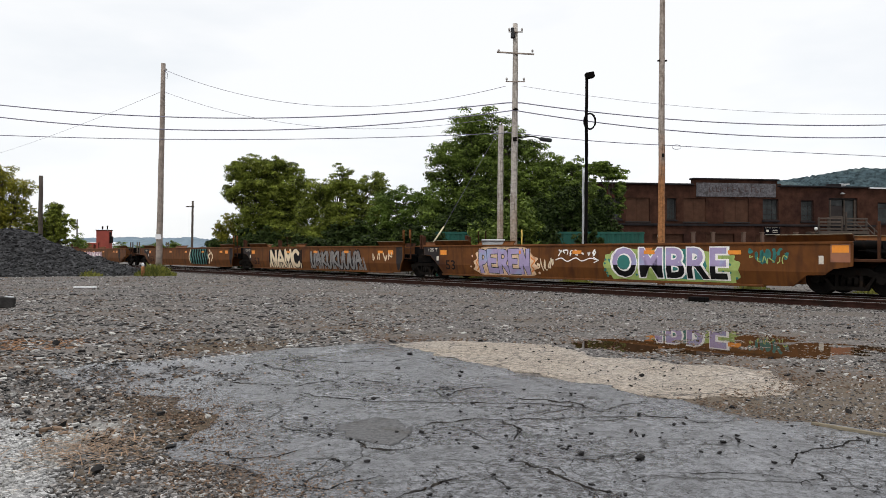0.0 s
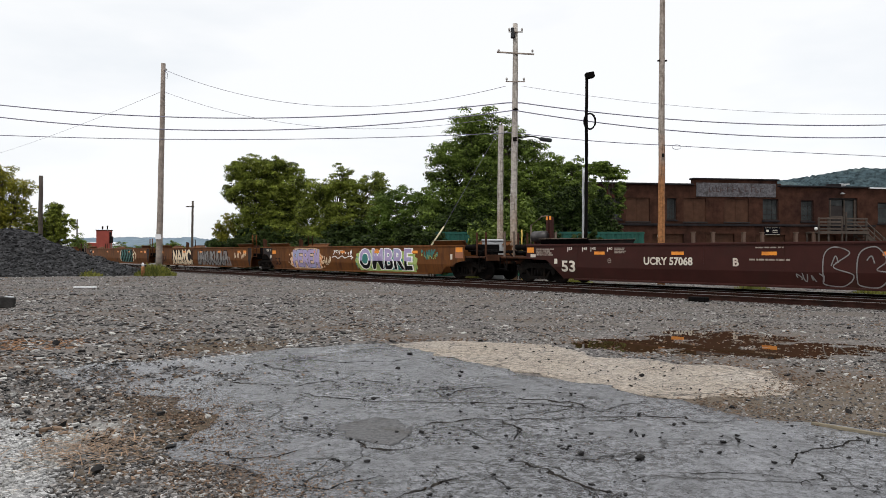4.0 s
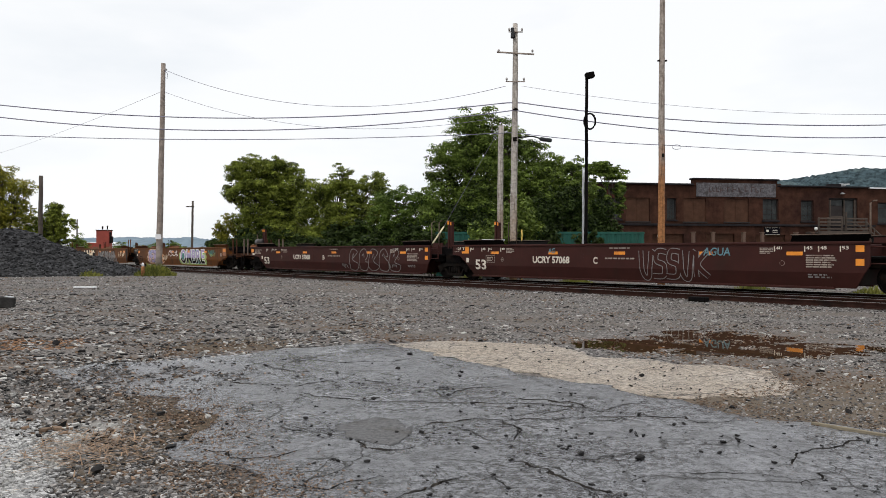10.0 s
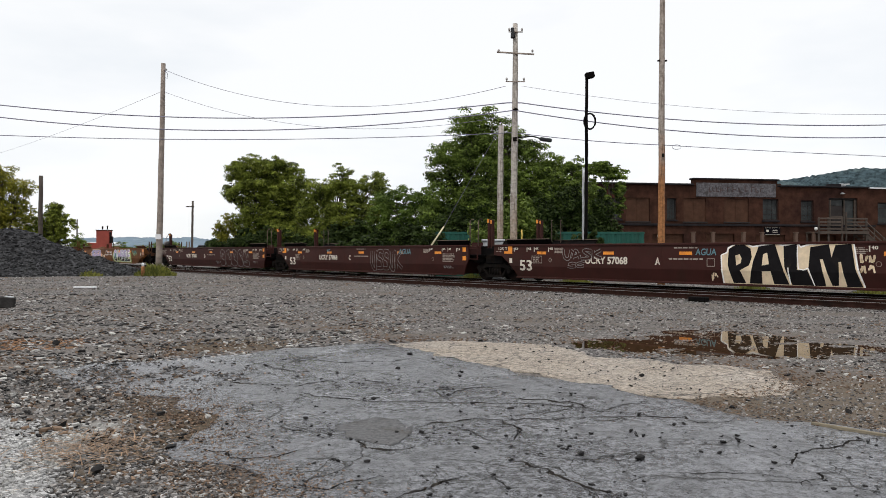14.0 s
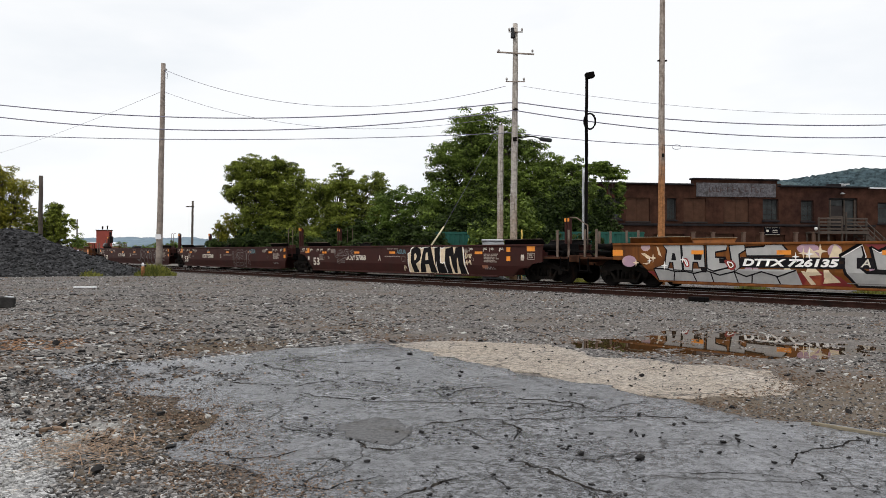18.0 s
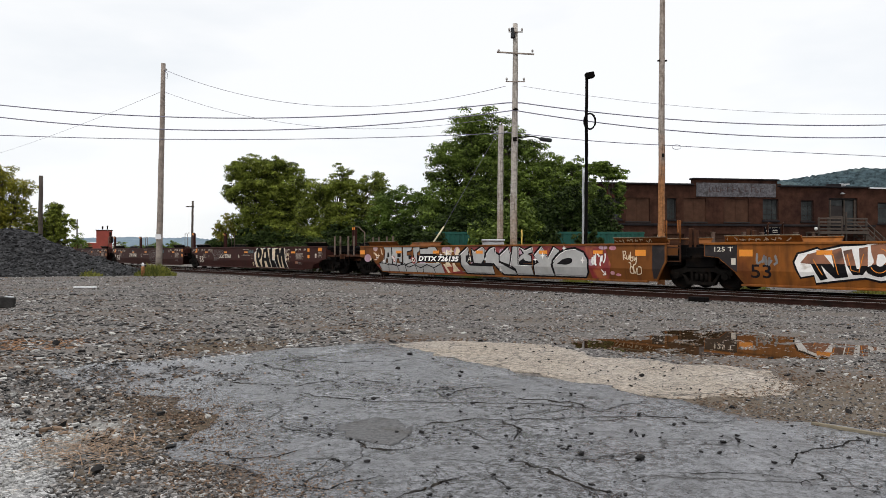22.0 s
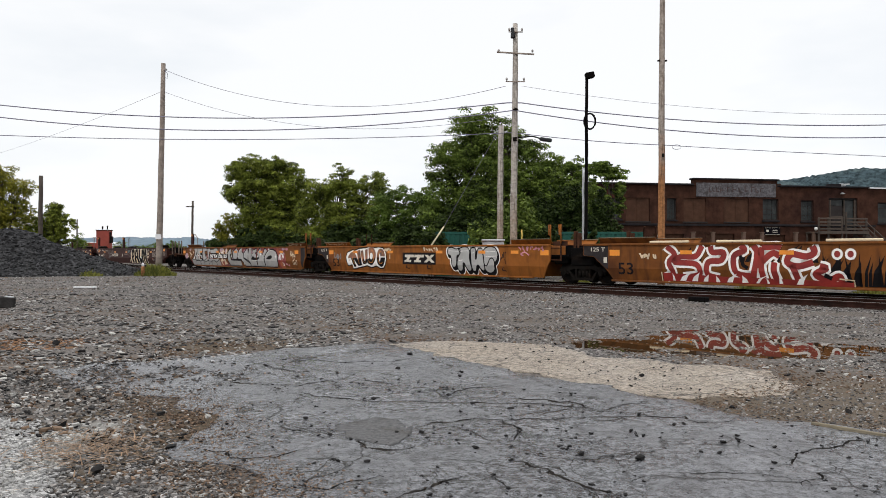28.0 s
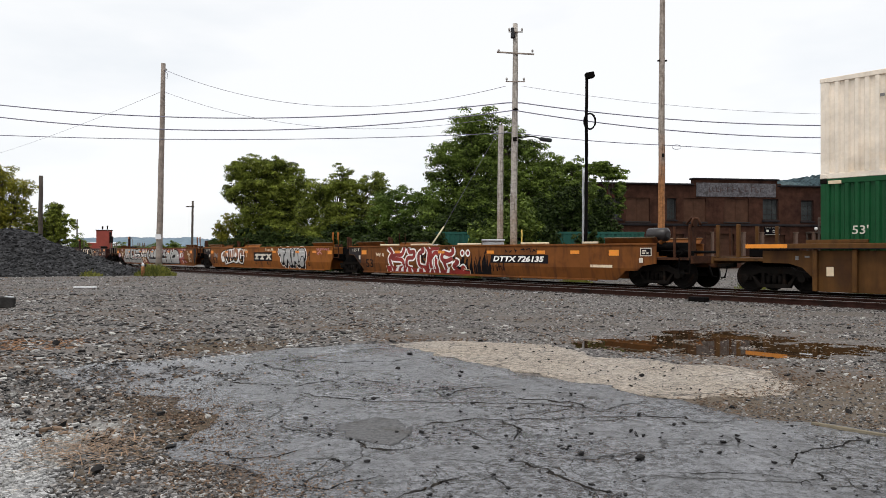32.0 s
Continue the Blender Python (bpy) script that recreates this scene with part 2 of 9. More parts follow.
def two_tone(name, low, high, z0, z1):
    """Pole timber that keeps its fresh colour near the ground and is bleached higher up, with long dark checks."""
    m = mat(name, low, 0.85, 0, 0.45, 7, None, 0, 1, 0.6, 18, spec=0.15)
    n, l = m.node_tree.nodes, m.node_tree.links
    hsv = next(k for k in n if k.type == "HUE_SAT")
    co, sep, nz, ad, rg, mx = (n.new("ShaderNode" + k) for k in ("TexCoord", "SeparateXYZ", "TexNoise", "Math", "MapRange", "Mix"))
    l.new(co.outputs["Object"], sep.inputs["Vector"])
    nz.inputs["Scale"].default_value = 2.2
    l.new(co.outputs["Object"], nz.inputs["Vector"])
    ad.operation = "MULTIPLY_ADD"
    l.new(nz.outputs["Fac"], ad.inputs[0])
    ad.inputs[1].default_value = 3.5
    l.new(sep.outputs["Z"], ad.inputs[2])
    rg.inputs["From Min"].default_value, rg.inputs["From Max"].default_value = z0 + 1.7, z1 + 1.7
    l.new(ad.outputs["Value"], rg.inputs["Value"])
    mx.data_type = "RGBA"
    mx.inputs["A"].default_value, mx.inputs["B"].default_value = (*low, 1), (*high, 1)
    l.new(rg.outputs["Result"], mx.inputs["Factor"])
    mp, st, sr, dk = (n.new("ShaderNode" + k) for k in ("Mapping", "TexNoise", "MapRange", "Mix"))
    mp.inputs["Scale"].default_value = (14, 14, 0.5)
    l.new(co.outputs["Object"], mp.inputs["Vector"])
    l.new(mp.outputs["Vector"], st.inputs["Vector"])
    st.inputs["Scale"].default_value = 1.6
    sr.inputs["From Min"].default_value, sr.inputs["From Max"].default_value, sr.inputs["To Max"].default_value = 0.52, 0.68, 0.75
    l.new(st.outputs["Fac"], sr.inputs["Value"])
    dk.data_type = "RGBA"
    l.new(sr.outputs["Result"], dk.inputs["Factor"])
    l.new(mx.outputs["Result"], dk.inputs["A"])
    dk.inputs["B"].default_value = (0.10, 0.055, 0.03, 1)
    l.new(dk.outputs["Result"], hsv.inputs["Color"])
    return m


def leaf_mat(name, dark, light):
    """Leaf: lit and shaded clumps imitated by tone, some light coming through."""
    m = bpy.data.materials.new(name)
    m.use_nodes = True
    n, l = m.node_tree.nodes, m.node_tree.links
    bs, out = n["Principled BSDF"], n["Material Output"]
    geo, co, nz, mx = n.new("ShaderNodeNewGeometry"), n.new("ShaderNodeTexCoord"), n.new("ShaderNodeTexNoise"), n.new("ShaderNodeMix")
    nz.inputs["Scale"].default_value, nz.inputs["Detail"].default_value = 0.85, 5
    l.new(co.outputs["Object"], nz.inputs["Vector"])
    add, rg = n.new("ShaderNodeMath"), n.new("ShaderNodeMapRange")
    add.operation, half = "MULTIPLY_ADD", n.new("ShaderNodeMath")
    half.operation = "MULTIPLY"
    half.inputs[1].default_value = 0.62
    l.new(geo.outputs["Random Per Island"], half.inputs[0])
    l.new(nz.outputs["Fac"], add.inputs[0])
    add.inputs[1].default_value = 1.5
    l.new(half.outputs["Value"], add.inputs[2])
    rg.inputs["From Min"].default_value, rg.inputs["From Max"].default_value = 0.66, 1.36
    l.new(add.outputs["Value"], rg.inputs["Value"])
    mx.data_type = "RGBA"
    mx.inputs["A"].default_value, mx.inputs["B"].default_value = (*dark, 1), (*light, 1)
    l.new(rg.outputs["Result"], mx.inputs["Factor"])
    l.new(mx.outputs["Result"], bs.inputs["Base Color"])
    bs.inputs["Roughness"].default_value = 0.6
    bs.inputs["Specular IOR Level"].default_value = 0.18
    tr, sh = n.new("ShaderNodeBsdfTranslucent"), n.new("ShaderNodeMixShader")
    l.new(mx.outputs["Result"], tr.inputs["Color"])
    sh.inputs["Fac"].default_value = 0.2
    l.new(bs.outputs["BSDF"], sh.inputs[1])
    l.new(tr.outputs["BSDF"], sh.inputs[2])
    l.new(sh.outputs["Shader"], out.inputs["Surface"])
    return m


LEAF = {
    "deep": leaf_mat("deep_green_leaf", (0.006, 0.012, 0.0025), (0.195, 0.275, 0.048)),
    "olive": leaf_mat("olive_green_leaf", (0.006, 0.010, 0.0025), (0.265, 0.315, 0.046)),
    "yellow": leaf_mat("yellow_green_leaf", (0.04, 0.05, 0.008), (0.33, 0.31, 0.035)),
    "grass": leaf_mat("grass_blade", (0.07, 0.085, 0.02), (0.27, 0.27, 0.06)),
    "weed": leaf_mat("pale_weed_leaf", (0.025, 0.045, 0.008), (0.19, 0.255, 0.050)),
    # leaf colour lowered to hold the shade under the crowns
    "shaded": leaf_mat("shade_dark_leaf", (0.005, 0.010, 0.003), (0.050, 0.078, 0.016)),
    "fresh": leaf_mat("fresh_green_leaf", (0.015, 0.032, 0.006), (0.17, 0.25, 0.045)),
}


# ---- shapes ----
class Shape:
    """A mesh in the making: simple solids gathered into one."""

    def __init__(self):
        self.v, self.f, self.s = [], [], []

    def add(self, verts, faces, smooth=False):
        b = len(self.v)
        self.v += [tuple(p) for p in verts]
        self.f += [tuple(b + i for i in f) for f in faces]
        self.s += [smooth] * len(faces)
        return self

    def box(self, c, d, rz=0.0, ch=None, ry=0.0):
        """Box of size d round c, edges chamfered by ch."""
        hx, hy, hz = (k / 2 for k in d)
        k = min(0.12 * min(d), 0.02) if ch is None else ch
        rot = Euler((0, radians(ry), radians(rz))).to_matrix() if rz or ry else None
        vs, idx = [], {}
        for sx in (-1, 1):
            for sy in (-1, 1):
                for sz in (-1, 1):
                    for ax in range(3):
                        p = [sx * (hx - k), sy * (hy - k), sz * (hz - k)]
                        p[ax] = (sx * hx, sy * hy, sz * hz)[ax]
                        idx[sx, sy, sz, ax] = len(vs)
                        q = rot @ Vector(p) if rot else p
                        vs.append((c[0] + q[0], c[1] + q[1], c[2] + q[2]))
        fs = []
        for ax in range(3):
            a, b = (ax + 1) % 3, (ax + 2) % 3
            for s in (-1, 1):
                quad = []
                for sa, sb in ((-1, -1), (1, -1), (1, 1), (-1, 1)):
                    sg = [0, 0, 0]
                    sg[ax], sg[a], sg[b] = s, sa, sb
                    quad.append(idx[(*sg, ax)])
                fs.append(quad if s > 0 else quad[::-1])
        for ax in range(3):
            a, b = (ax + 1) % 3, (ax + 2) % 3
            for sa in (-1, 1):
                for sb in (-1, 1):
                    e = []
                    for s, w in ((-1, a), (1, a), (1, b), (-1, b)):
                        sg = [0, 0, 0]
                        sg[ax], sg[a], sg[b] = s, sa, sb
                        e.append(idx[(*sg, w)])
                    fs.append(e if sa * sb < 0 else e[::-1])
        for sx in (-1, 1):
            for sy in (-1, 1):
                for sz in (-1, 1):
                    t = [idx[sx, sy, sz, ax] for ax in range(3)]
                    fs.append(t if sx * sy * sz > 0 else t[::-1])
        return self.add(vs, fs)

    def tube(self, pts, radii, n=8, caps=True):
        """Round tube through pts."""
        pts = [Vector(p) for p in pts]
        if not hasattr(radii, "__len__"):
            radii = [radii] * len(pts)
        vs, fs = [], []
        for i, p in enumerate(pts):
            d = (pts[min(i + 1, len(pts) - 1)] - pts[max(i - 1, 0)]).normalized()
            u = d.cross(Vector((0, 0, 1)) if abs(d.z) < 0.9 else Vector((1, 0, 0))).normalized()
            w = d.cross(u)
            for k in range(n):
                a = 2 * math.pi * k / n
                vs.append(p + (u * math.cos(a) + w * math.sin(a)) * radii[i])
        for i in range(len(pts) - 1):
            for k in range(n):
                fs.append((i * n + k, i * n + (k + 1) % n, (i + 1) * n + (k + 1) % n, (i + 1) * n + k))
        self.add(vs, fs, True)
        if caps:
            b = len(self.v) - len(vs)
            self.f += [tuple(b + k for k in range(n))[::-1], tuple(b + len(vs) - n + k for k in range(n))]
            self.s += [False, False]
        return self

    def plate(self, outline, y0, y1):
        """Outline in x, z given thickness from y0 to y1; y may be a function of z."""
        g0 = y0 if callable(y0) else (lambda z: y0)
        g1 = y1 if callable(y1) else (lambda z: y1)
        n = len(outline)
        vs = [(x, g0(z), z) for x, z in outline] + [(x, g1(z), z) for x, z in outline]
        fs = [tuple(range(n)), tuple(range(2 * n - 1, n - 1, -1))]
        fs += [(i, n + i, n + (i + 1) % n, (i + 1) % n) for i in range(n)]
        return self.add(vs, fs)

    def mesh(self, name):
        me = bpy.data.meshes.new(name)
        me.from_pydata(self.v, [], self.f)
        me.polygons.foreach_set("use_smooth", self.s)
        me.update()
        return me


def part(name, shape, material, parent=None, label="", at=None):
    """One mesh object under a thing or part."""
    me = shape.mesh(name) if isinstance(shape, Shape) else shape
    if not me.materials:
        me.materials.append(material)
    ob = new(name, me)
    if parent is not None:
        ob.parent = parent
    if at is not None:
        ob.matrix_basis = at
    if label:
        tagged(ob, label)
    return ob


def thing(name, label, category, at=None, group="", kind=""):
    ob = new(name)
    ob.empty_display_size = 0.2
    if at is not None:
        ob.matrix_basis = at
    return tagged(ob, label, category, group, kind)


def array_mesh(name, verts, faces, smooth=False):
    """Mesh from arrays of vertices and equal-sized faces."""
    me = bpy.data.meshes.new(name)
    verts, faces = np.asarray(verts, dtype=np.float32), np.asarray(faces, dtype=np.int32)
    k = faces.shape[1]
    me.vertices.add(len(verts))
    me.vertices.foreach_set("co", verts.ravel())
    me.loops.add(faces.size)
    me.loops.foreach_set("vertex_index", faces.ravel())
    me.polygons.add(len(faces))
    me.polygons.foreach_set("loop_start", np.arange(0, faces.size, k, dtype=np.int32))
    me.polygons.foreach_set("use_smooth", np.full(len(faces), smooth))
    me.update(calc_edges=True)
    return me


def wave(x, y, seed, size, octaves=4):
    """Smooth noise of about -1 to 1 over arrays x, y."""
    rng = np.random.RandomState(seed)
    out, amp = np.zeros_like(x, dtype=float), 1.0
    for o in range(octaves):
        for _ in range(4):
            a, ph = rng.uniform(0, 2 * np.pi), rng.uniform(0, 2 * np.pi)
            f = 2 * np.pi / size * 2 ** o * rng.uniform(0.7, 1.4)
            out = out + amp * 0.4 * np.sin(f * (np.cos(a) * x + np.sin(a) * y) + ph)
        amp *= 0.55
    return out


def ground_z(x, y):
    """Height of the lot: gentle relief with the hollow that holds the puddle."""
    x, y = np.asarray(x, dtype=float), np.asarray(y, dtype=float)
    near = np.clip((60 - np.hypot(x, y)) / 30, 0, 1)
    z = 0.012 + (0.007 * wave(x, y, 3, 5.0) + 0.006 * wave(x, y, 5, 0.9, 3)) * near
    e1 = ((x - 4.82) / 1.8) ** 2 + ((y - 11.6) / 1.0) ** 2
    e2 = ((x - 4.67) / 1.2) ** 2 + ((y - 13.0) / 1.5) ** 2
    e3 = ((x - 3.06) / 0.95) ** 2 + ((y - 12.1) / 0.85) ** 2
    hollow = np.maximum(np.maximum(np.exp(-e1 ** 2 * 0.7), np.exp(-e2 ** 2 * 0.7)), np.exp(-e3 ** 2 * 0.7))
    rim = np.exp(-(((x - 4.37) / 2.6) ** 2 + ((y - 12.2) / 2.3) ** 2) ** 2 * 0.5)
    return z - hollow * (0.050 + 0.012 * wave(x, y, 9, 0.8, 3)) + 0.006 * rim


def gz(x, y):
    return float(ground_z(np.array([x]), np.array([y]))[0])


# ---- ground ----
def gravel_mat():
    """Crushed stone lot: stones by cell colour, brown earth and pale stone patches."""
    m = bpy.data.materials.new("gravel_lot")
    m.use_nodes = True
    n, l = m.node_tree.nodes, m.node_tree.links
    bs = n["Principled BSDF"]
    co = n.new("ShaderNodeTexCoord")

    def tex(kind, scale, **kw):
        t = n.new(kind)
        t.inputs["Scale"].default_value = scale
        for k, v in kw.items():
            t.inputs[k].default_value = v
        l.new(co.outputs["Object"], t.inputs["Vector"])
        return t

    def mixed(a, b, fac):
        x = n.new("ShaderNodeMix")
        x.data_type = "RGBA"
        for key, v in (("A", a), ("B", b)):
            if isinstance(v, tuple):
                x.inputs[key].default_value = (*v, 1)
            else:
                l.new(v, x.inputs[key])
        l.new(fac, x.inputs["Factor"])
        return x.outputs["Result"]

    def span(v, lo, hi):
        r = n.new("ShaderNodeMapRange")
        r.inputs["From Min"].default_value, r.inputs["From Max"].default_value = lo, hi
        l.new(v, r.inputs["Value"])
        return r.outputs["Result"]

    def spot(x, y, rx, ry, noise_out):
        mp, ln, ad = n.new("ShaderNodeMapping"), n.new("ShaderNodeVectorMath"), n.new("ShaderNodeMath")
        mp.inputs["Location"].default_value = (-x / rx, -y / ry, 0)
        mp.inputs["Scale"].default_value = (1 / rx, 1 / ry, 0)
        l.new(co.outputs["Object"], mp.inputs["Vector"])
        ln.operation = "LENGTH"
        l.new(mp.outputs["Vector"], ln.inputs[0])
        ad.operation = "MULTIPLY_ADD"
        ad.inputs[1].default_value = 1.3
        l.new(noise_out, ad.inputs[0])
        l.new(ln.outputs["Value"], ad.inputs[2])
        return span(ad.outputs["Value"], 1.75, 1.45)

    cells = tex("ShaderNodeTexVoronoi", 26.0)
    cells2 = tex("ShaderNodeTexVoronoi", 11.0)
    patch = tex("ShaderNodeTexNoise", 0.35, Detail=7.0, Roughness=0.7)
    broad = tex("ShaderNodeTexNoise", 0.07, Detail=4.0)
    rag = tex("ShaderNodeTexNoise", 1.6, Detail=6.0)
    stone = n.new("ShaderNodeValToRGB")
    cr = stone.color_ramp
    cr.elements[0].position, cr.elements[0].color = 0.0, (0.016, 0.0145, 0.0135, 1)
    cr.elements[1].position, cr.elements[1].color = 1.0, (0.50, 0.47, 0.44, 1)
    e = cr.elements.new(0.55)
    e.color = (0.11, 0.100, 0.095, 1)
    l.new(cells.outputs["Color"], stone.inputs["Fac"])
    stone2 = n.new("ShaderNodeValToRGB")
    stone2.color_ramp.elements[0].color, stone2.color_ramp.elements[1].color = (0.055, 0.049, 0.046, 1), (0.20, 0.185, 0.177, 1)
    l.new(cells2.outputs["Color"], stone2.inputs["Fac"])
    half = n.new("ShaderNodeValue")
    half.outputs[0].default_value = 0.32
    col = mixed(stone.outputs["Color"], stone2.outputs["Color"], half.outputs[0])
    col = mixed(col, (0.138, 0.116, 0.100), span(patch.outputs["Fac"], 0.45, 0.62))
    col = mixed(col, (0.22, 0.215, 0.215), span(broad.outputs["Fac"], 0.60, 0.80))
    col = mixed(col, (0.200, 0.100, 0.046), spot(-6.9, 12.1, 1.5, 0.85, rag.outputs["Fac"]))
    col = mixed(col, (0.105, 0.080, 0.056), spot(-3.2, 12.1, 1.2, 0.9, rag.outputs["Fac"]))
    col = mixed(col, (0.100, 0.076, 0.053), spot(-2.6, 6.2, 1.0, 1.5, rag.outputs["Fac"]))
    col = mixed(col, (0.13, 0.103, 0.078), spot(4.4, 7.4, 2.4, 1.3, rag.outputs["Fac"]))
    col = mixed(col, (0.27, 0.26, 0.245), spot(-2.95, 5.3, 0.5, 1.3, rag.outputs["Fac"]))
    l.new(col, bs.inputs["Base Color"])
    bs.inputs["Roughness"].default_value = 0.85
    bs.inputs["Specular IOR Level"].default_value = 0.25
    b1, b2 = n.new("ShaderNodeBump"), n.new("ShaderNodeBump")
    l.new(cells.outputs["Distance"], b1.inputs["Height"])
    b1.invert = True
    b1.inputs["Strength"].default_value, b1.inputs["Distance"].default_value = 0.8, 0.03
    fine = tex("ShaderNodeTexNoise", 60.0, Detail=5.0)
    l.new(fine.outputs["Fac"], b2.inputs["Height"])
    b2.inputs["Strength"].default_value, b2.inputs["Distance"].default_value = 0.5, 0.02
    l.new(b1.outputs["Normal"], b2.inputs["Normal"])
    l.new(b2.outputs["Normal"], bs.inputs["Normal"])
    return m


def pavement_mat(name, base, dark, pale, rough, crack_scale):
    """Old cracked paving, damp in places."""
    m = mat(name, base, rough, 0, 0.36, 34, pale, 0.05, 0.9, 0, 40)
    n, l = m.node_tree.nodes, m.node_tree.links
    bs = n["Principled BSDF"]
    src = bs.inputs["Base Color"].links[0].from_socket
    co = n.new("ShaderNodeTexCoord")
    wob, mixv = n.new("ShaderNodeTexNoise"), n.new("ShaderNodeMix")
    wob.inputs["Scale"].default_value, wob.inputs["Detail"].default_value = 1.7, 6
    l.new(co.outputs["Object"], wob.inputs["Vector"])
    mixv.data_type = "VECTOR"
    mixv.inputs["Factor"].default_value = 0.35
    l.new(co.outputs["Object"], mixv.inputs[4])
    l.new(wob.outputs["Color"], mixv.inputs[5])
    vor = n.new("ShaderNodeTexVoronoi")
    vor.feature = "DISTANCE_TO_EDGE"
    vor.inputs["Scale"].default_value = crack_scale
    l.new(mixv.outputs[1], vor.inputs["Vector"])
    gate = n.new("ShaderNodeTexNoise")
    gate.inputs["Scale"].default_value, gate.inputs["Detail"].default_value = 0.8, 3
    l.new(co.outputs["Object"], gate.inputs["Vector"])
    wid = n.new("ShaderNodeMapRange")
    wid.inputs["From Min"].default_value, wid.inputs["From Max"].default_value = 0.38, 0.62
    wid.inputs["To Min"].default_value, wid.inputs["To Max"].default_value = 0.0010, 0.013
    l.new(gate.outputs["Fac"], wid.inputs["Value"])
    div, cr = n.new("ShaderNodeMath"), n.new("ShaderNodeMapRange")
    div.operation = "DIVIDE"
    l.new(vor.outputs["Distance"], div.inputs[0])
    l.new(wid.outputs["Result"], div.inputs[1])
    cr.inputs["From Min"].default_value, cr.inputs["From Max"].default_value = 0.35, 1.0
    l.new(div.outputs["Value"], cr.inputs["Value"])
    fine = n.new("ShaderNodeTexVoronoi")
    fine.feature = "DISTANCE_TO_EDGE"
    fine.inputs["Scale"].default_value = crack_scale * 3.1
    l.new(mixv.outputs[1], fine.inputs["Vector"])
    g2, fr = n.new("ShaderNodeTexNoise"), n.new("ShaderNodeMath")
    g2.inputs["Scale"].default_value, g2.inputs["Detail"].default_value = 1.9, 4
    l.new(co.outputs["Object"], g2.inputs["Vector"])
    w2 = n.new("ShaderNodeMapRange")
    w2.inputs["From Min"].default_value, w2.inputs["From Max"].default_value = 0.50, 0.72
    w2.inputs["To Min"].default_value, w2.inputs["To Max"].default_value = 0.0, 0.030
    l.new(g2.outputs["Fac"], w2.inputs["Value"])
    fr.operation = "GREATER_THAN"
    l.new(fine.outputs["Distance"], fr.inputs[0])
    l.new(w2.outputs["Result"], fr.inputs[1])
    # dark flecks paint in wet pits and the shading of small bumps
    spk, sr, m1, m2 = n.new("ShaderNodeTexNoise"), n.new("ShaderNodeMapRange"), n.new("ShaderNodeMath"), n.new("ShaderNodeMath")
    spk.inputs["Scale"].default_value, spk.inputs["Detail"].default_value, spk.inputs["Roughness"].default_value = 16, 9, 0.85
    l.new(co.outputs["Object"], spk.inputs["Vector"])
    sr.inputs["From Min"].default_value, sr.inputs["From Max"].default_value = 0.43, 0.55
    sr.inputs["To Min"].default_value = 0.15
    l.new(spk.outputs["Fac"], sr.inputs["Value"])
    m1.operation = m2.operation = "MULTIPLY"
    l.new(fr.outputs["Value"], m1.inputs[0])
    l.new(cr.outputs["Result"], m1.inputs[1])
    l.new(m1.outputs["Value"], m2.inputs[0])
    l.new(sr.outputs["Result"], m2.inputs[1])
    mx = n.new("ShaderNodeMix")
    mx.data_type = "RGBA"
    mx.inputs["A"].default_value = (*dark, 1)
    l.new(src, mx.inputs["B"])
    l.new(m2.outputs["Value"], mx.inputs["Factor"])
    l.new(mx.outputs["Result"], bs.inputs["Base Color"])
    grain, b1, b2 = n.new("ShaderNodeTexNoise"), n.new("ShaderNodeBump"), n.new("ShaderNodeBump")
    grain.inputs["Scale"].default_value, grain.inputs["Detail"].default_value = 70, 6
    l.new(co.outputs["Object"], grain.inputs["Vector"])
    lumps, both = n.new("ShaderNodeTexNoise"), n.new("ShaderNodeMath")
    lumps.inputs["Scale"].default_value, lumps.inputs["Detail"].default_value = 9, 5
    l.new(co.outputs["Object"], lumps.inputs["Vector"])
    both.operation = "MULTIPLY_ADD"
    both.inputs[1].default_value = 0.9
    l.new(lumps.outputs["Fac"], both.inputs[0])
    l.new(grain.outputs["Fac"], both.inputs[2])
    l.new(both.outputs["Value"], b1.inputs["Height"])
    b1.inputs["Strength"].default_value, b1.inputs["Distance"].default_value = 0.8, 0.02
    l.new(m1.outputs["Value"], b2.inputs["Height"])
    b2.inputs["Strength"].default_value, b2.inputs["Distance"].default_value = 0.7, 0.02
    l.new(b1.outputs["Normal"], b2.inputs["Normal"])
    l.new(b2.outputs["Normal"], bs.inputs["Normal"])
    damp, dr = n.new("ShaderNodeTexNoise"), n.new("ShaderNodeMapRange")
    damp.inputs["Scale"].default_value, damp.inputs["Detail"].default_value = 0.7, 5
    l.new(co.outputs["Object"], damp.inputs["Vector"])
    dr.inputs["From Min"].default_value, dr.inputs["From Max"].default_value = 0.35, 0.65
    dr.inputs["To Min"].default_value, dr.inputs["To Max"].default_value = rough - 0.14, rough + 0.12
    l.new(damp.outputs["Fac"], dr.inputs["Value"])
    l.new(dr.outputs["Result"], bs.inputs["Roughness"])
    return m


GRAVEL = gravel_mat()
ASPHALT = pavement_mat("old_damp_asphalt", (0.200, 0.204, 0.220), (0.010, 0.009, 0.009), (0.290, 0.295, 0.315), 0.25, 1.15)
CONCRETE = pavement_mat("tan_worn_paving", (0.44, 0.372, 0.300), (0.05, 0.039, 0.03), (0.53, 0.465, 0.40), 0.60, 1.5)


